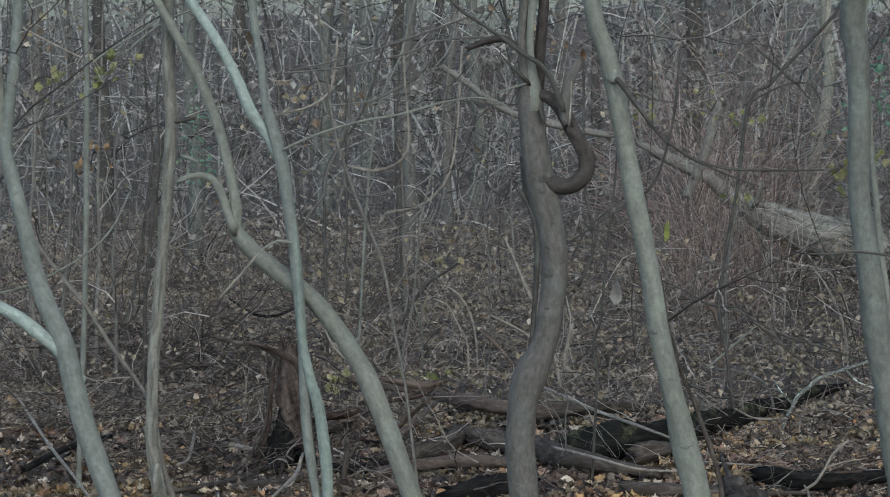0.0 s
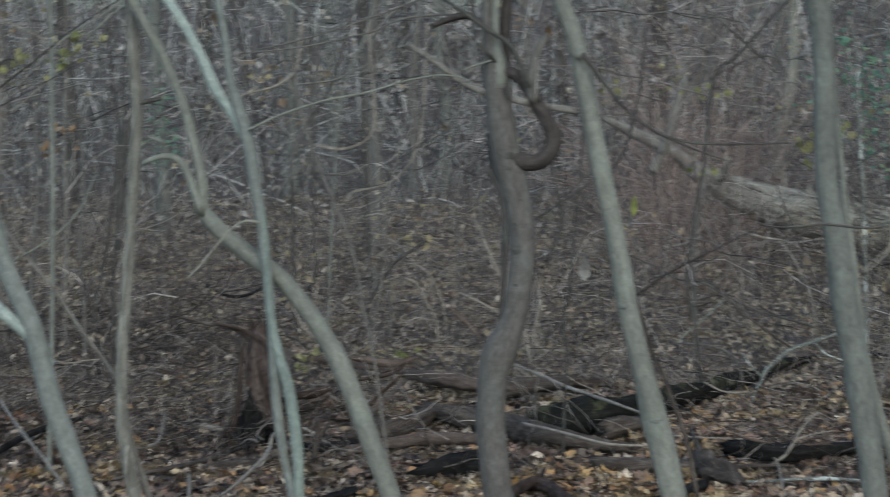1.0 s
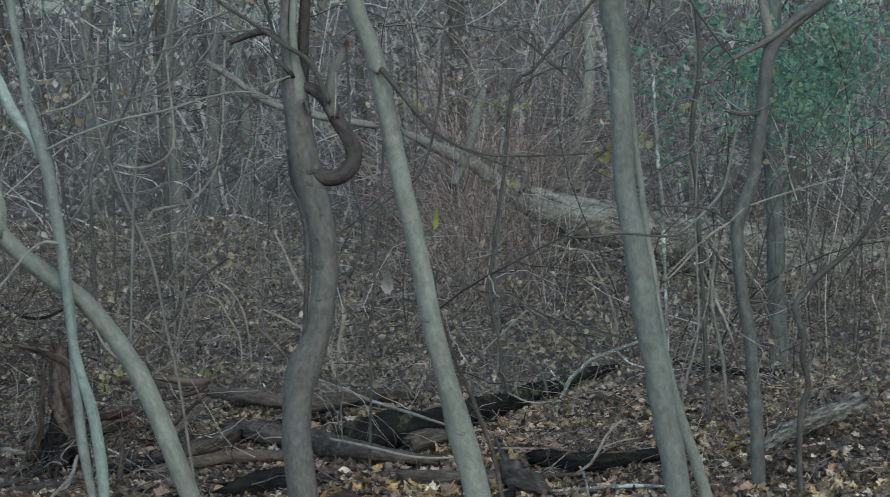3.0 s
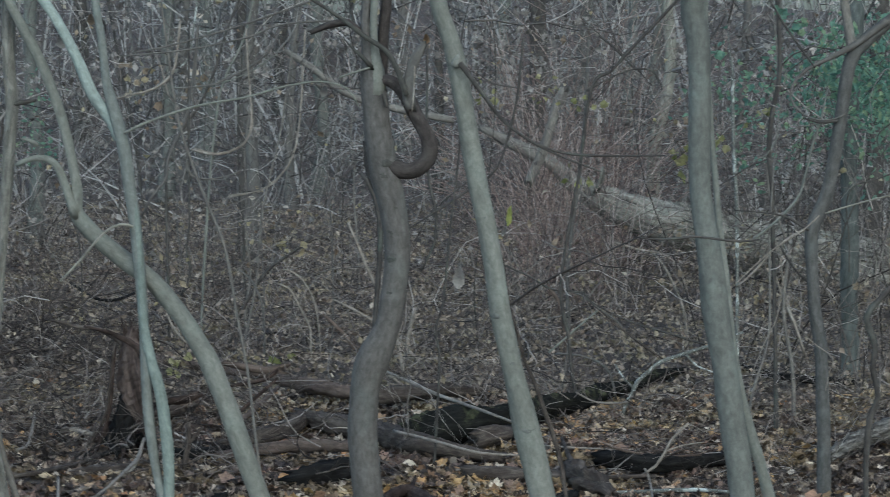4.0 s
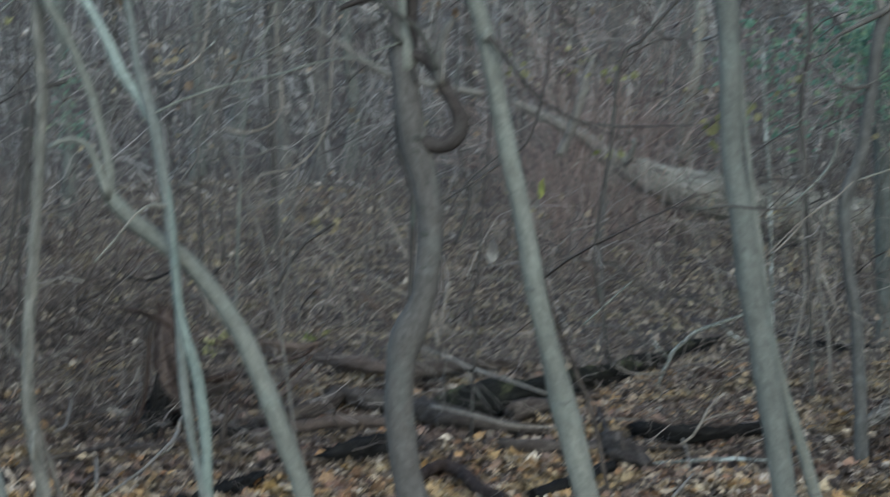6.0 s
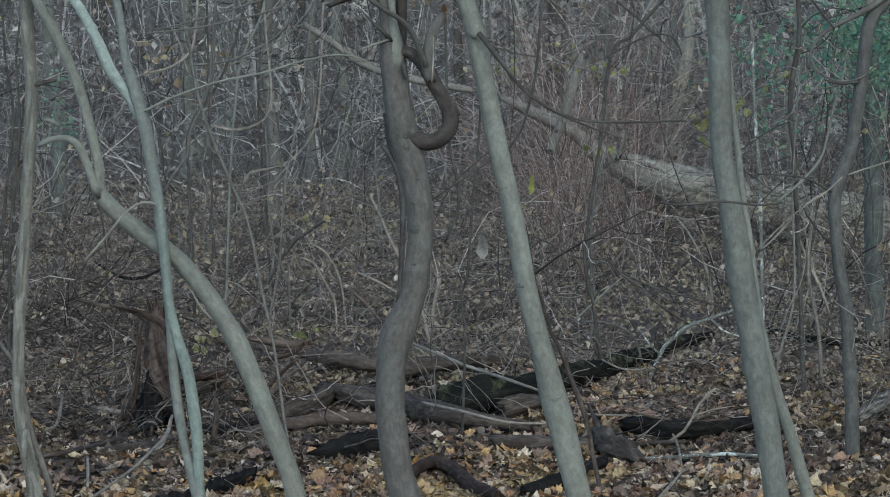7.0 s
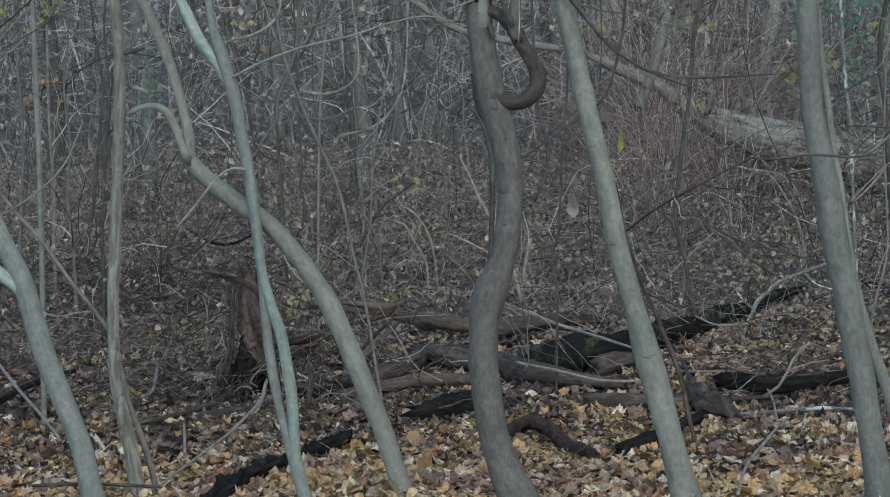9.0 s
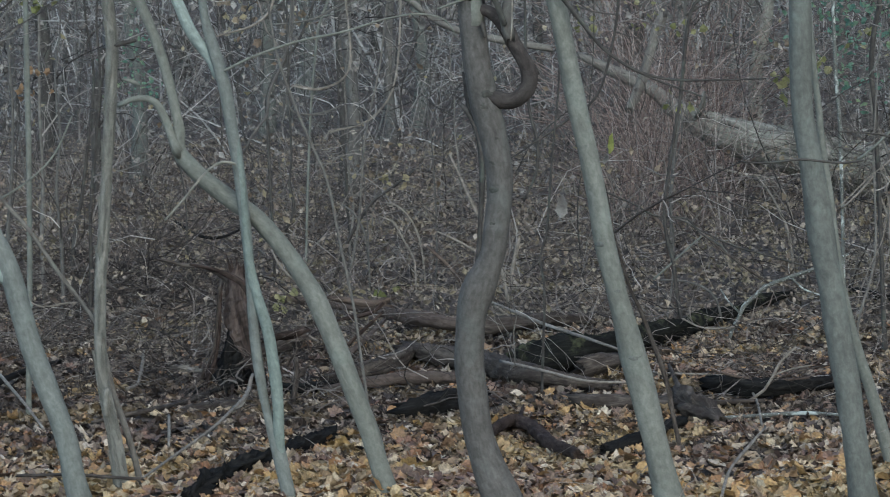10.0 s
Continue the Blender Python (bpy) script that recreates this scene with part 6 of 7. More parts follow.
FAR = [(1.50, 46.0, 0.197, 0, 0.00), (3.29, 40.0, 0.108, 3, 0.02), (4.69, 58.0, 0.117, 2, 0.00), (-2.75, 34.0, 0.092, 1, 0.01), (-2.68, 50.0, 0.135, 2, 0.00), (-6.32, 38.0, 0.120, 2, -0.02), (-8.53, 42.0, 0.132, 0, 0.01), (-2.96, 36.0, 0.089, 0, 0.00), (-2.78, 44.0, 0.089, 1, 0.01), (4.39, 62.0, 0.139, 2, 0.00), (-5.44, 48.0, 0.140, 2, 0.01), (5.67, 45.0, 0.121, 1, 0.00), (5.96, 36.0, 0.146, 0, 0.00), (4.55, 40.0, 0.081, 1, 0.01), (-5.85, 60.0, 0.189, 2, 0.00), (-5.84, 55.0, 0.124, 1, 0.01),
       (-12.62, 55.0, 0.148, 1, 0.00), (-5.95, 33.0, 0.067, 0, 0.02)] + [ (-0.28, 52.0, 0.117, 0, -0.01), (-1.17, 62.0, 0.167, 1, 0.00), (3.55, 70.0, 0.220, 1, 0.00), (1.45, 75.0, 0.202, 2, 0.00), (-9.41, 64.0, 0.202, 0, 0.00), (-4.77, 70.0, 0.157, 0, 0.01)]
for i, (x, y, r, kind, lean) in enumerate(FAR):
    far_tree(x, y, r, (BARK_DARK, BARK_DIM, BARK_MID, BARK_PALE)[kind],
             ("dark-barked bare tree in the woods", "dim grey bare tree in the woods", "grey bare tree in the woods", "pale bare tree in the woods")[kind], 200 + i, lean)


# ---- saplings ----
def sapling(x, y, h, r, seed, label, material, lean=(0, 0)):
    rng = np.random.default_rng(seed)
    z0 = float(ground_z(x, y)) - 0.05
    k = 8
    st = [(x + lean[0] * (i / k) * h + rng.normal(0, 0.035) * (i > 0), y + lean[1] * (i / k) * h + rng.normal(0, 0.03), z0 + i / (k - 1) * h, r * (1 - 0.7 * i / (k - 1))) for i in range(k)]
    ob = empty("sapling", label, "sapling", "saplings in the brush")
    path = smooth_path(st, 0.12)
    mesh_object("stem", *tube(path, 7, 0.1, seed), material, True, ob)
    for i in range(8):
        base = path[rng.integers(len(path) // 4, len(path), 1), :3]
        way = np.array([[rng.normal(0, 1), rng.normal(0, 0.8), rng.uniform(0.1, 1.2)]])
        mesh_object("branch", *twiggy(rng, base, way, rng.uniform(0.4, 1.2, 1), np.full(1, r * 0.45), 7, 0.32, 3), TWIG, True, ob)
    return ob


SAPLINGS = [(-4.24, 21.5, 3.2, 0.019, 1, 0.01), (-5.18, 24.0, 4.5, 0.022, 1, 0.00), (-4.38, 23.0, 4.0, 0.021, 2, 0.05), (-4.91, 24.0, 4.5, 0.022, 0, 0.03), (-4.11, 22.0, 4.0, 0.020, 2, 0.06), (0.97, 22.0, 3.0, 0.011, 1, 0.08), (2.39, 20.0, 3.0, 0.013, 0, 0.10), (2.91, 21.0, 3.5, 0.019, 0, -0.10),
            (-0.30, 18.5, 0.8, 0.007, 0, 0.03), (-5.49, 24.0, 4.5, 0.022, 0, -0.02)]
for i, (x, y, h, r, kind, lean) in enumerate(SAPLINGS):
    sapling(x, y, h, r, 300 + i, ("thin grey bare sapling in the brush", "thin grey-green bare sapling in the brush", "dark thin bare sapling in the brush")[kind],
            (BARK_BROWN, BARK_DIM, BARK_DARK)[kind], (lean, 0))
rng = np.random.default_rng(77)
for i in range(56):
    y = rng.uniform(22, 48)
    x = rng.uniform(-0.27, 0.23) * y
    if x > 0.045 * y and y < 34:
        y += 12
    kind = int(rng.integers(0, 3))
    sapling(x, y, rng.uniform(2.5, 6), rng.uniform(0.006, 0.017), 400 + i, ("thin grey bare sapling in the brush", "thin grey-green bare sapling in the brush", "dark thin bare sapling in the brush")[kind],
            (BARK_BROWN, BARK_DIM, BARK_DARK)[kind], (rng.normal(0, 0.1), rng.normal(0, 0.05)))


# ---- shrubs: bare, many-stemmed ----
def cane(rng, h, spread):
    base = np.array([[rng.normal(0, 0.10), rng.normal(0, 0.10), -0.04]])
    way = np.array([[rng.normal(0, spread), rng.normal(0, spread), 1.0]])
    return twiggy(rng, base, way, h * rng.uniform(0.5, 1.1, 1), rng.uniform(0.004, 0.01, 1), 9, 0.28, 3, (0.2, 0.5), 0.03, depth=2)


def build_shrubs():
    rng = np.random.default_rng(5)
    kinds = []
    for i in range(6):
        ob = empty("shrub", "bare many-stemmed shrub of thin grey-brown canes", "shrub", "bare shrubs")
        for _ in range(9):
            mesh_object("cane", *cane(rng, (1.3, 1.8, 2.2, 1.1, 1.6, 2.6)[i], (0.4, 0.35, 0.25, 0.7, 0.55, 0.3)[i]), TWIG if i % 3 else TWIG_RED, True, ob)
        kinds.append(ob)
    for i in range(64):
        y = 24 + 24 * rng.random()
        x = rng.uniform(-0.27, 0.23) * y
        if x > 0.045 * y and y < 33:
            y += 10
        m = pose(x, y, float(ground_z(x, y)), 0, 0, rng.uniform(0, 360))
        if i < 6:
            kinds[i].matrix_basis = m
        else:
            copy_thing(kinds[i % 6], m)


build_shrubs()


# ---- the thicket: what nobody could count ----
def sector(rng, n, y0, y1, power=1.0, left=0.275, right=0.235):
    """Places in the brush, which grows in clumps with gaps between."""
    y = y0 + (y1 - y0) * rng.random(4 * n) ** power
    u = rng.uniform(-left, right, 4 * n)
    thick = np.sin(47 * u + 0.9 * y) + np.sin(83 * u - 1.3 * y + 2) + np.sin(26 * u + 0.4 * y + 4) + 0.8 * np.sin(131 * u + 2.1 * y + 1)
    # the brush is thinner before the fallen trunk
    clear = (u > 0.045) & (y < 32) & (y > 20)
    order = np.argsort(rng.random(4 * n) - 0.16 * thick + 0.06 * clear)[:n]
    return (u * y)[order], y[order]


def thicket(name, seed, n, y0, y1, h, r, lean, bend, side, material, label, droop=0.0, lift=0.0, depth=1, power=1.0, left=0.275, right=0.235):
    rng = np.random.default_rng(seed)
    x, y = sector(rng, n, y0, y1, power, left, right)
    base = np.stack([x, y, ground_z(x, y) - 0.03 + rng.uniform(0, 1, n) * lift], 1)
    way = np.stack([rng.normal(0, lean, n), rng.normal(0, lean, n), np.ones(n) * (1 if lift == 0 else 0.25)], 1)
    v = twiggy(rng, base, way, rng.uniform(*h, n), rng.uniform(*r, n), 9, bend * 0.8, side, (0.2, 0.6), droop, depth=depth)
    return tagged(mesh_object(name, *v, material), label, "undergrowth", kind="stuff")


thicket("upright_brush", 601, 300, 26, 46, (0.7, 2.0), (0.003, 0.01), 0.45, 0.36, 3, TWIG, "dense bare grey-brown brush of thin upright shoots")
thicket("cane_brush", 602, 150, 23, 46, (0.9, 2.4), (0.004, 0.008), 0.6, 0.24, 2, TWIG_RED, "reddish-brown arching canes in the brush", droop=0.12)
thicket("low_tangle", 603, 2900, 19.8, 40, (0.3, 1.1), (0.0025, 0.0075), 1.4, 0.42, 2, TWIG_LOW, "low tangle of dead brown twigs over leaf litter", droop=0.04, lift=0.35)
thicket("vine_tangle", 612, 100, 19, 24, (0.35, 1.0), (0.0016, 0.003), 1.2, 0.36, 3, TWIG, "loose tangle of thin pale vines", droop=0.05, lift=0.6, left=-0.105, right=0.2)
thicket("hanging_tangle", 604, 640, 20, 50, (0.6, 2.2), (0.003, 0.0085), 1.3, 0.36, 3, TWIG, "grey tangle of bare twigs and vines among trees", lift=3.6)
thicket("brush_pile", 609, 420, 22, 25.5, (0.4, 1.3), (0.003, 0.009), 1.8, 0.3, 3, TWIG_DARK, "heap of arching dead twigs", droop=0.07, lift=0.55, left=0.235, right=-0.118)
thicket("bramble_tangle", 614, 380, 17.8, 21.8, (0.2, 0.7), (0.002, 0.005), 2.0, 0.2, 3, TWIG_LOW, "low brown bramble tangle over leaf litter", droop=0.06, lift=0.35, left=0.27, right=-0.07)
thicket("stump_tangle", 617, 110, 19.0, 20.8, (0.25, 0.8), (0.004, 0.011), 1.0, 0.3, 2, TWIG_DARK, "dark dead sticks and suckers about a rotten stump", droop=0.05, left=0.16, right=-0.098)
thicket("cane_fan", 610, 50, 27.5, 32, (1.4, 2.8), (0.005, 0.009), 0.25, 0.07, 1, TWIG_RED, "stand of straight reddish canes", left=-0.03, right=0.08)
thicket("log_tangle", 611, 60, 17.2, 21, (0.25, 0.9), (0.004, 0.011), 2.2, 0.3, 2, TWIG_LOW, "dead brown sticks tangled between fallen logs", droop=0.05, lift=0.3, left=0.15, right=0.02)
thicket("rusty_brush", 613, 150, 29.0, 33.0, (1.2, 2.6), (0.003, 0.008), 0.3, 0.18, 3, TWIG_RUST, "dense upright rusty-brown brush", droop=0.05, left=-0.022, right=0.062)
thicket("tall_rusty_brush", 618, 230, 34.6, 38.5, (2.4, 5.0), (0.004, 0.010), 0.26, 0.2, 3, TWIG_RUST, "tall rusty-brown canes behind a massive fallen trunk", droop=0.04, left=-0.028, right=0.074)
thicket("twig_litter", 615, 430, 17.2, 22.5, (0.25, 0.8), (0.002, 0.006), 3.0, 0.2, 2, TWIG_LOW, "dead twigs strewn over leaf litter", droop=0.05, lift=0.14, left=-0.03, right=0.23)
thicket("dead_twigs", 616, 420, 17.2, 22.5, (0.25, 0.8), (0.002, 0.006), 3.0, 0.25, 2, TWIG_DARK, "dark dead twigs strewn under brush", droop=0.05, lift=0.14, left=0.27, right=-0.02)
thicket("far_brush", 605, 750, 42, 75, (1.5, 4.5), (0.008, 0.022), 0.4, 0.3, 3, TWIG_HAZE, "distant bare brush and young stems")
thicket("far_stems", 606, 240, 45, 105, (5, 9), (0.02, 0.06), 0.14, 0.1, 4, TWIG_HAZE, "distant bare young trees in the woods")
thicket("far_crowns", 607, 700, 45, 100, (1.5, 4), (0.01, 0.028), 1.2, 0.34, 3, TWIG_HAZE, "distant bare branches in the woods", lift=7.0)
thicket("ground_twigs", 608, 600, 14.2, 24, (0.15, 0.6), (0.0015, 0.005), 3.0, 0.2, 1, TWIG_LOW, "fallen twigs on leaf litter", droop=0.05, lift=0.06)


# ---- leaves on the ground ----
def leaf_outline():
    """A lobed leaf one unit wide: a middle and a rim."""
    lobes = [(0.0, 0.58), (0.45, 0.45), (0.95, 0.54), (1.5, 0.42), (2.05, 0.46), (2.75, 0.36), (3.14, 0.28)]
    rim = [(a, r) for a, r in lobes] + [(-a, r) for a, r in lobes[-2:0:-1]]
    p = [(0.0, -0.05, 0.0)] + [(r * math.sin(a), r * math.cos(a), 0.0) for a, r in rim]
    n = len(rim)
    return np.array(p), np.array([[0, 1 + i, 1 + (i + 1) % n] for i in range(n)])


def maple_outline():
    """A toothed leaf with five lobes, one unit wide."""
    half = [(0.0, 0.58), (0.25, 0.44), (0.42, 0.48), (0.62, 0.37), (0.95, 0.56), (1.2, 0.44), (1.4, 0.46), (1.65, 0.34), (2.05, 0.46), (2.5, 0.36), (2.9, 0.30), (3.14, 0.16)]
    rim = half + [(-a, r) for a, r in half[-2:0:-1]]
    p = [(0.0, -0.05, 0.0)] + [(r * math.sin(a), r * math.cos(a), 0.0) for a, r in rim]
    n = len(rim)
    return np.array(p), np.array([[0, 1 + i, 1 + (i + 1) % n] for i in range(n)])


def simple_outline():
    p = np.array([(0, 0.55, 0), (0.33, 0.05, 0), (0, -0.5, 0), (-0.33, 0.05, 0), (0, 0.02, 0.0)], float)
    return p, np.array([[4, 1, 0], [4, 2, 1], [4, 3, 2], [4, 0, 3]])


def oval_outline():
    """A plain small leaf: a middle and six points of rim."""
    p = np.array([(0, 0.03, 0), (0, 0.55, 0), (0.27, 0.24, 0), (0.25, -0.2, 0), (0, -0.5, 0), (-0.25, -0.2, 0), (-0.27, 0.24, 0)], float)
    return p, np.array([[0, 1 + (i + 1) % 6, 1 + i] for i in range(6)])


def scatter_leaves(rng, outline, x, y, size, tilt, z):
    p, f = outline
    n = len(x)
    q = np.repeat(p[None], n, 0)
    c1, c2 = rng.normal(0, 0.75, n)[:, None], rng.normal(0, 0.6, n)[:, None]
    turn = np.arctan2(q[:, :, 0], q[:, :, 1] + 0.05)
    wave = rng.normal(0, 0.16, n)[:, None] * np.sin(turn * rng.integers(1, 4, n)[:, None] + rng.uniform(0, 6.3, n)[:, None]) * (np.abs(q[:, :, 0]) + np.abs(q[:, :, 1]))
    q[:, :, 2] = wave + rng.normal(0, 0.35, n)[:, None] * np.abs(q[:, :, 0]) + c1 * q[:, :, 0] ** 2 + c2 * q[:, :, 1] ** 2 + rng.normal(0, 0.04, q.shape[:2])
    q[:, :, :2] *= 1 + rng.normal(0, 0.12, q.shape[:2])[..., None]
    q *= size[:, None, None]
    a, bx, by = rng.uniform(0, 6.283, n), rng.normal(0, tilt, n), rng.normal(0, tilt, n)
    ca, sa = np.cos(a)[:, None], np.sin(a)[:, None]
    X, Y, Z = q[..., 0] * ca - q[..., 1] * sa, q[..., 0] * sa + q[..., 1] * ca, q[..., 2]
    Y, Z = Y * np.cos(bx)[:, None] - Z * np.sin(bx)[:, None], Y * np.sin(bx)[:, None] + Z * np.cos(bx)[:, None]
    X, Z = X * np.cos(by)[:, None] + Z * np.sin(by)[:, None], -X * np.sin(by)[:, None] + Z * np.cos(by)[:, None]
    v = np.stack([X + x[:, None], Y + y[:, None], Z + z[:, None]], -1).reshape(-1, 3)
    t = (f[None] + (np.arange(n) * len(p))[:, None, None]).reshape(-1, 3)
    return v, np.zeros((0, 4), int), t


def build_litter():
    rng = np.random.default_rng(21)
    n = 46000
    y = 13.2 + 9.3 * rng.random(n)
    x = rng.uniform(-0.28, 0.24, n) * y
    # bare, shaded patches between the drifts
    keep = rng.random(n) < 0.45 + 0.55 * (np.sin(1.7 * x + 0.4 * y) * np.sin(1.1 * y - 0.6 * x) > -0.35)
    # fewer bright leaves where the floor is to look darker
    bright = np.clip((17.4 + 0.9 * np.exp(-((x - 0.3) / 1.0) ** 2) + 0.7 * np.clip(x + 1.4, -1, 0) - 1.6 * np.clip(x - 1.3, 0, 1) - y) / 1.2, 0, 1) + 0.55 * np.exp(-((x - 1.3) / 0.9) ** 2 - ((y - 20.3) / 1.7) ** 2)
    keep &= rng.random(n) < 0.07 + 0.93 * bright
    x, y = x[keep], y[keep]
    z = ground_z(x, y) + rng.uniform(0.0, 0.035, len(x))
    lobed = rng.random(len(x)) < 0.35
    size = rng.uniform(0.05, 0.125, len(x))
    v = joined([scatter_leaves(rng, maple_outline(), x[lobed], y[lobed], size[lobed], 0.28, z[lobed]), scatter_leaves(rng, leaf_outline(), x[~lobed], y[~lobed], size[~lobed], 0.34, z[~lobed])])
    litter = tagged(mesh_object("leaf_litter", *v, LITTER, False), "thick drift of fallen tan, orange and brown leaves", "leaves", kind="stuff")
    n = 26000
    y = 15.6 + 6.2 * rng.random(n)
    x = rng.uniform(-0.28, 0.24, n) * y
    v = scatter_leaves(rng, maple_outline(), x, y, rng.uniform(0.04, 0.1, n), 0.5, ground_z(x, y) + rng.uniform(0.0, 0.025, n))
    tagged(mesh_object("old_litter", *v, LITTER_SHADED, False), "dark brown fallen leaves around dead wood, shade in their colour", "leaves", kind="stuff")
    n = 70000
    y = 20.5 + 27 * rng.random(n)
    x = rng.uniform(-0.28, 0.24, n) * y
    v = scatter_leaves(rng, oval_outline(), x, y, rng.uniform(0.03, 0.075, n), 0.75, ground_z(x, y) + rng.uniform(0.0, 0.06, n))
    tagged(mesh_object("brush_litter", *v, LITTER_BRUSH, False), "dry tan and brown fallen leaves under brush", "leaves", kind="stuff")
    # the leaves that lie on top, one by one
    shapes = []
    for i in range(8):
        one = scatter_leaves(rng, maple_outline(), np.zeros(1), np.zeros(1), np.array([1.0]), 0.3, np.zeros(1))
        ob = mesh_object("leaf", *one, LITTER, False, litter)
        shapes.append(ob)
    for i in range(290):
        y = rng.uniform(14.0, 16.6)
        x = rng.uniform(-0.26, 0.2) * y
        ob = shapes[i] if i < 8 else shapes[i % 8].copy()
        if i >= 8:
            scene.collection.objects.link(ob)
        s = rng.uniform(0.07, 0.12)
        ob.matrix_basis = pose(x, y, float(ground_z(x, y)) + 0.04, rng.normal(0, 18), rng.normal(0, 18), rng.uniform(0, 360)) @ Matrix.Scale(s, 4)


build_litter()


# ---- leaves still hanging ----
def hanging_leaves(name, seed, n, y0, y1, z0, z1, material, label, size):
    rng = np.random.default_rng(seed)
    x, y = sector(rng, n, y0, y1)
    z = rng.uniform(z0, z1, n)
    v = scatter_leaves(rng, simple_outline(), x, y, rng.uniform(*size, n), 1.2, z)
    return tagged(mesh_object(name, *v, material, False), label, "leaves", kind="stuff")


def leaf_clumps(name, seed, clumps, each, y0, y1, z0, z1, spread, material, label, size):
    """Withered leaves that hang on in clumps."""
    rng = np.random.default_rng(seed)
    cx, cy = sector(rng, clumps, y0, y1)
    cz = ground_z(cx, cy) + z0 + (z1 - z0) * rng.random(clumps) ** 1.3
    k = np.repeat(np.arange(clumps), rng.integers(each // 2, 2 * each, clumps))
    wide = rng.uniform(0.4, 1.5, clumps)[k] * spread
    n = len(k)
    v = scatter_leaves(rng, simple_outline(), cx[k] + rng.normal(0, 1, n) * wide, cy[k] + rng.normal(0, 1, n) * wide, rng.uniform(*size, n), 1.1, cz[k] + rng.normal(0, 0.7, n) * wide)
    return tagged(mesh_object(name, *v, material, False), label, "leaves", kind="stuff")


leaf_clumps("withered_leaves", 711, 300, 14, 21, 36, 0.05, 0.8, 0.2, LITTER_BRUSH, "withered brown leaves caught low in brush", (0.03, 0.08))
leaf_clumps("thicket_leaves", 712, 520, 16, 27, 62, 0.3, 5.0, 0.4, LEAF_DULL, "dull withered leaves in clumps among distant twigs", (0.05, 0.13))
hanging_leaves("dry_leaves", 701, 500, 21, 45, 0.4, 3.6, LEAF_DRY, "dry tan and yellow leaves caught in bare twigs", (0.05, 0.10))


def single_leaf(name, label, x, y, z, w, h, material, tilt):
    """One leaf hanging on a short stalk."""
    ob = empty(name, label, "leaf")
    k = 7
    v, q = [], []
    for i in range(k):
        s = i / (k - 1)
        half = w / 2 * math.sin(math.pi * (0.06 + 0.88 * s)) * (1.25 - 0.5 * s)
        for j in (-1, 0, 1):
            v.append((x + j * half * (1 + 0.3 * math.sin(9 * s + j)) + (tilt * (s - 0.5) + 0.06 * math.sin(6 * s)) * h, y + 0.03 * abs(j) * math.cos(4 * s) + 0.02 * math.sin(5 * s), z + h * (s - 0.5) + 0.03 * h * j * math.sin(7 * s)))
    for i in range(k - 1):
        for j in range(2):
            q.append([3 * i + j, 3 * i + j + 1, 3 * i + j + 4, 3 * i + j + 3])
    mesh_object("blade", np.array(v), q, [], material, True, ob)
    st = [(x + tilt * 0.5 * h, y, z + h * 0.5, 0.002), (x + tilt * 0.6 * h, y, z + h * 0.75, 0.002), (x + tilt * 0.5 * h, y, z + h, 0.002)]
    mesh_object("stalk", *tube(smooth_path(st, 0.03), 5, 0.0, 1), TWIG, True, ob)


single_leaf("hanging_leaf", "curled bright yellow leaf hanging from a twig", 0.42, 18.00, 1.87, 0.046, 0.15, LEAF_YELLOW, 0.15)
single_leaf("hanging_leaf", "pale shrivelled leaf under a yellow one", 0.385, 18.00, 1.76, 0.036, 0.075, LEAF_WHITE, 0.35)
single_leaf("hanging_leaf", "bleached pale leaf hanging from a twig", 0.07, 19.00, 1.33, 0.094, 0.179, LEAF_WHITE, 0.10)
single_leaf("hanging_leaf", "orange-brown leaf on a stub of branch", -0.15, 14.40, 3.12, 0.036, 0.055, LEAF_ORANGE, 0.00)
single_leaf("hanging_leaf", "dry tan leaf caught among twigs", -0.86, 17.00, 2.76, 0.050, 0.076, LEAF_WHITE, 0.30)
single_leaf("hanging_leaf", "dry tan leaf caught among twigs", -2.43, 17.00, 3.22, 0.054, 0.076, LEAF_DRY, 0.20)
single_leaf("hanging_leaf", "dry tan leaf caught among twigs", -2.47, 16.00, 3.07, 0.086, 0.079, LEAF_WHITE, 0.20)
single_leaf("hanging_leaf", "dry yellow leaf hanging from a twig", 1.16, 23.00, 1.84, 0.062, 0.114, LEAF_YELLOW, 0.20)


def leaf_spray(x, y, z, n, spread, material, label, seed):
    """A twig that still holds a few leaves."""
    rng = np.random.default_rng(seed)
    ob = empty("leafy_twig", label, "twig", "twigs that hold leaves")
    v = twiggy(rng, np.array([[x - spread, y, z - spread * 0.8]]), np.array([[1.0, 0, 0.8]]), np.array([spread * 2.4]), np.array([0.004]), 7, 0.15, 4, (0.3, 0.6))
    twig = mesh_object("twig", *v, TWIG, True, ob)
    for _ in range(n):
        px, py, pz = rng.normal(0, spread * 0.55, 3)
        one = scatter_leaves(rng, leaf_outline(), np.array([x + px]), np.array([y + py * 0.4]), rng.uniform(0.05, 0.095, 1), 1.0, np.array([z + pz]))
        mesh_object("leaf", *one, material, False, twig)


leaf_spray(1.91, 21.0, 2.12, 8, 0.13, LEAF_OLIVE, "bare twig with a few yellow-green leaves", 800)
leaf_spray(1.35, 24.0, 2.49, 6, 0.15, LEAF_OLIVE, "bare twig with a few yellow-green leaves", 801)
leaf_spray(0.91, 26.0, 2.54, 9, 0.20, LEAF_OLIVE, "bare twig with a few yellow-green leaves", 802)
leaf_spray(2.02, 23.0, 2.38, 6, 0.13, LEAF_DRY, "bare twig with a few dry tan leaves", 803)
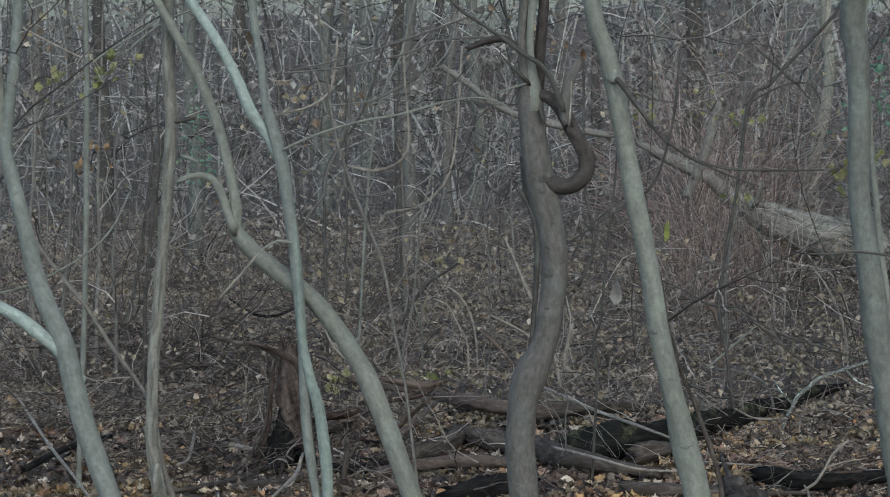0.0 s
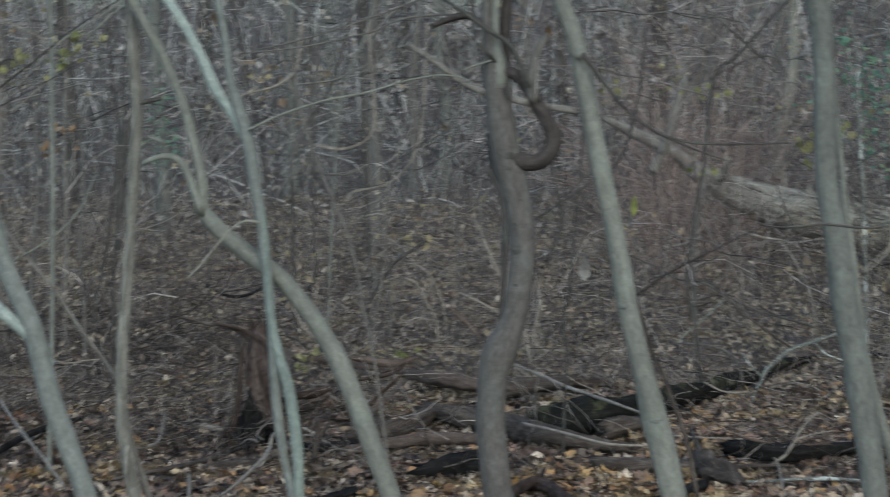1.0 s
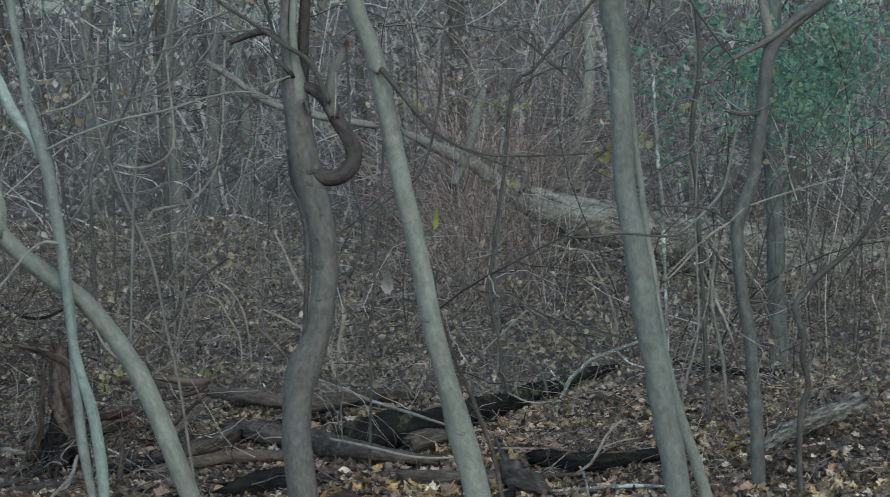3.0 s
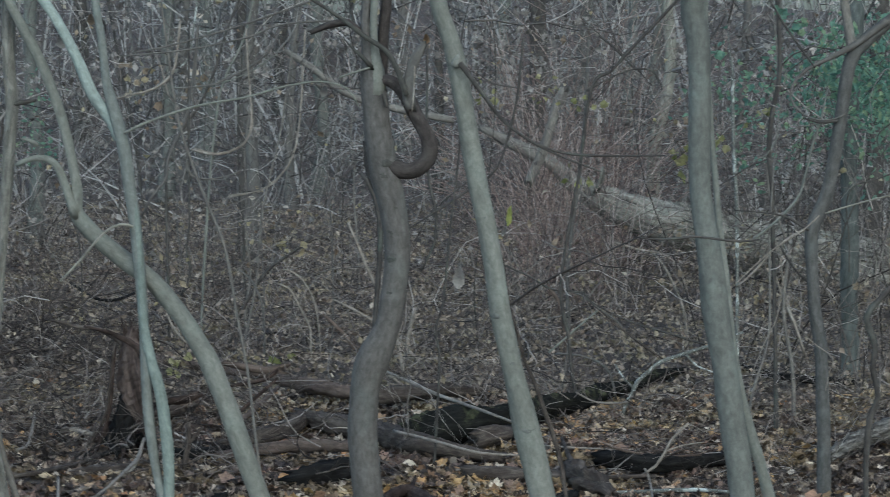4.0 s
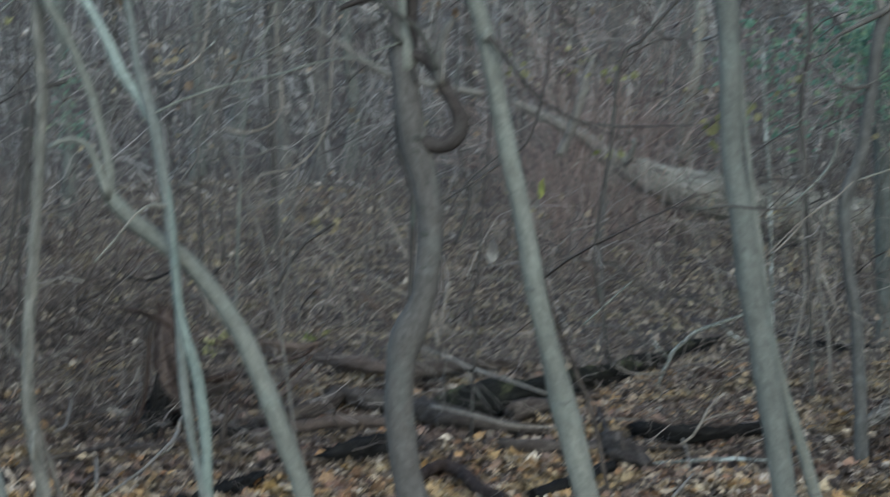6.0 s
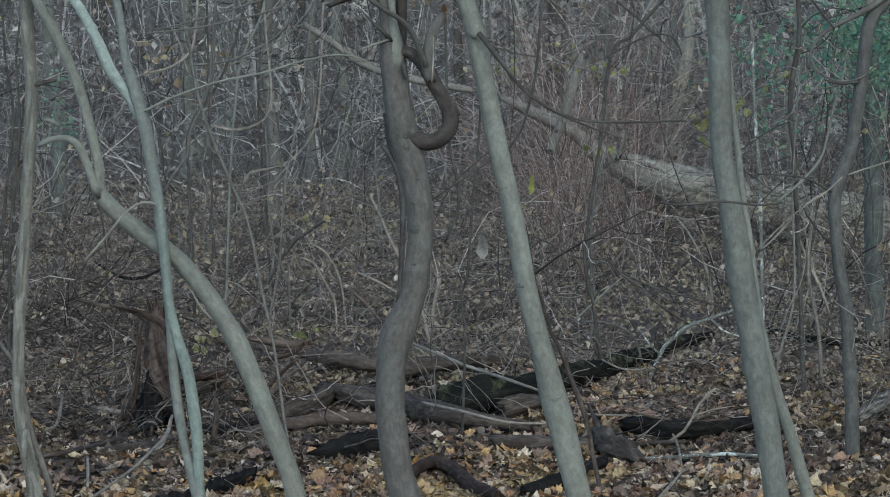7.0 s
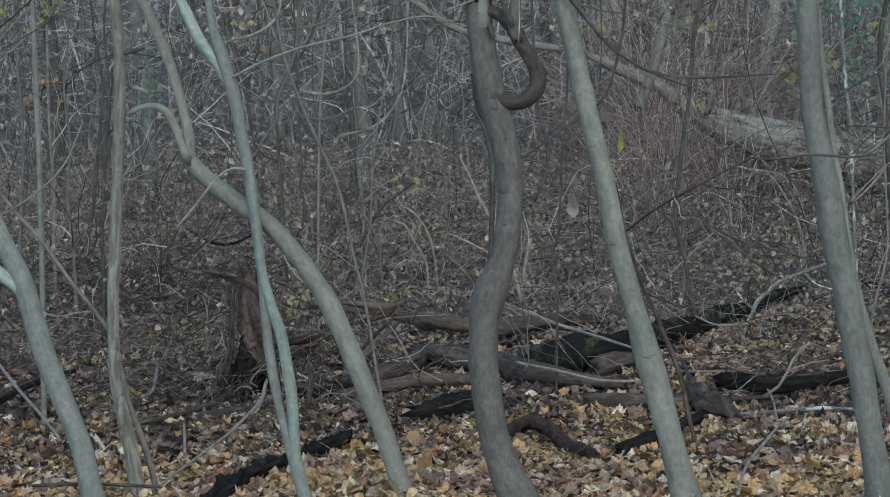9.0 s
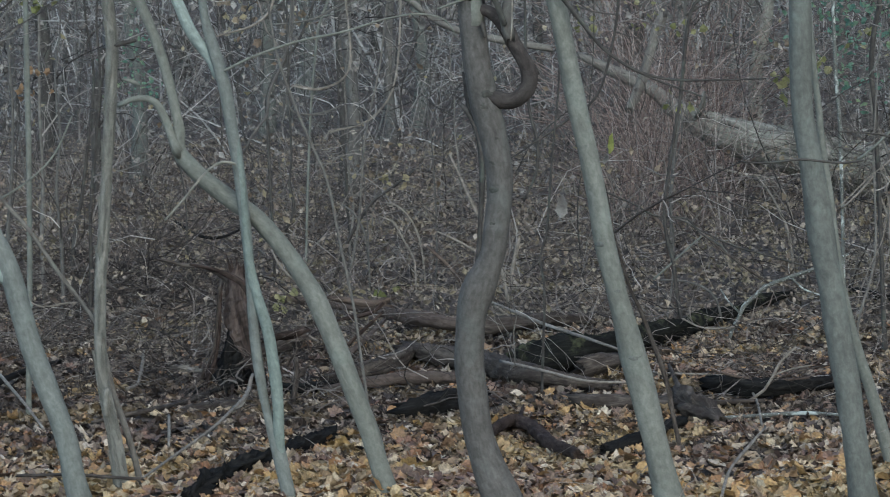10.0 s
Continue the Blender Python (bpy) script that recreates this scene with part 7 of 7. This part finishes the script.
leaf_spray(1.22, 24.0, 1.84, 5, 0.12, LEAF_OLIVE, "bare twig with a few yellow-green leaves", 804)
leaf_spray(-3.78, 19.0, 3.04, 10, 0.16, LEAF_OLIVE, "bare twig with a few yellow-green leaves", 805)
leaf_spray(-4.90, 22.0, 2.95, 10, 0.20, LEAF_OLIVE, "bare twig with a few yellow-green leaves", 806)
leaf_spray(-5.51, 24.0, 3.26, 9, 0.20, LEAF_DRY, "bare twig with a few dry tan leaves", 807)
leaf_spray(-2.59, 21.0, 2.80, 7, 0.14, LEAF_DRY, "bare twig with a few dry tan leaves", 808)
leaf_spray(-1.48, 24.0, 1.35, 9, 0.20, LEAF_DRY, "bare twig with a few dry tan leaves", 809)
leaf_spray(2.12, 20.0, 2.36, 6, 0.12, LEAF_OLIVE, "bare twig with a few yellow-green leaves", 810)
leaf_spray(2.58, 19.0, 3.25, 7, 0.15, LEAF_GREEN, "thin twig with a few teal-green leaves", 811)
leaf_spray(2.97, 19.0, 2.20, 3, 0.05, LEAF_DRY, "bare twig with a few dry tan leaves", 812)
leaf_spray(3.63, 22.0, 1.01, 5, 0.08, LEAF_DRY, "bare twig with a few dry tan leaves", 813)
leaf_spray(2.79, 23.0, 0.83, 7, 0.12, LEAF_DRY, "bare twig with a few dry tan leaves", 814)
leaf_spray(-2.41, 22.0, 0.22, 7, 0.10, LEAF_OLIVE, "bare twig with a few yellow-green leaves", 816)
leaf_spray(-1.56, 23.0, 0.20, 6, 0.10, LEAF_OLIVE, "bare twig with a few yellow-green leaves", 817)
leaf_spray(0.33, 26.0, 2.55, 6, 0.20, LEAF_OLIVE, "bare twig with a few yellow-green leaves", 818)
leaf_spray(1.72, 16.5, 3.05, 4, 0.06, LEAF_GREEN, "thin twig with a few teal-green leaves", 819)
leaf_spray(-4.62, 22.5, 2.14, 9, 0.16, LEAF_ORANGE, "bare twig with a few rusty orange leaves", 820)
leaf_spray(-2.89, 23.5, 2.70, 12, 0.20, LEAF_DRY, "bare twig with a few dry tan leaves", 821)
leaf_spray(-4.28, 21.0, 2.95, 9, 0.14, LEAF_OLIVE, "bare twig with a few yellow-green leaves", 822)
leaf_spray(-2.32, 24.0, 2.67, 9, 0.18, LEAF_DRY, "bare twig with a few dry tan leaves", 823)
leaf_spray(-1.76, 26.0, 1.20, 10, 0.22, LEAF_DRY, "bare twig with a few dry tan leaves", 824)
leaf_spray(2.82, 23.0, 2.46, 6, 0.14, LEAF_OLIVE, "bare twig with a few yellow-green leaves", 825)
leaf_spray(2.83, 21.5, 3.28, 12, 0.12, LEAF_GREEN, "thin twig with a few teal-green leaves", 826)
leaf_spray(2.60, 22.0, 2.50, 7, 0.14, LEAF_GREEN, "thin twig with a few teal-green leaves", 827)
leaf_spray(3.14, 21.8, 2.49, 8, 0.14, LEAF_GREEN, "thin twig with a few teal-green leaves", 828)


# ---- green-leaved shrub ----
def green_shrub(x, y, z, rx, ry, rz, n, seed):
    rng = np.random.default_rng(seed)
    ob = empty("evergreen_shrub", "tall shrub with small teal-green leaves", "shrub")
    for _ in range(10):
        base = np.array([[x + rng.normal(0, 0.25), y + rng.normal(0, 0.2), -0.05]])
        way = np.array([[rng.normal(0, 0.16), rng.normal(0, 0.16), 1.0]])
        mesh_object("stem", *twiggy(rng, base, way, rng.uniform(2.2, z + rz, 1), rng.uniform(0.006, 0.014, 1), 9, 0.09, 5, depth=2), TWIG, True, ob)
    c = rng.normal(0, 1, (n // 12, 3))
    c *= (rng.random((len(c), 1)) ** 0.7) / np.linalg.norm(c, axis=1, keepdims=True)
    p = np.repeat(c, 12, 0) * np.array([rx, ry, rz]) + rng.normal(0, 0.13, (len(c) * 12, 3))
    v = scatter_leaves(rng, oval_outline(), p[:, 0] + x, p[:, 1] + y, rng.uniform(0.035, 0.095, len(p)), 0.9, p[:, 2] + z)
    tagged(mesh_object("foliage", *v, LEAF_GREEN, False, ob), kind="stuff")
    return ob


green_shrub(3.55, 22.5, 2.75, 0.6, 0.6, 0.65, 700, 81)
green_shrub(2.9, 24.5, 2.65, 0.62, 0.5, 0.85, 230, 84)
green_shrub(4.5, 24.5, 2.85, 0.9, 0.8, 0.85, 1300, 82)
green_shrub(5.0, 28.5, 2.4, 1.3, 0.8, 1.0, 700, 83)
green_shrub(-5.97, 36.0, 1.73, 0.55, 0.5, 0.9, 150, 85)
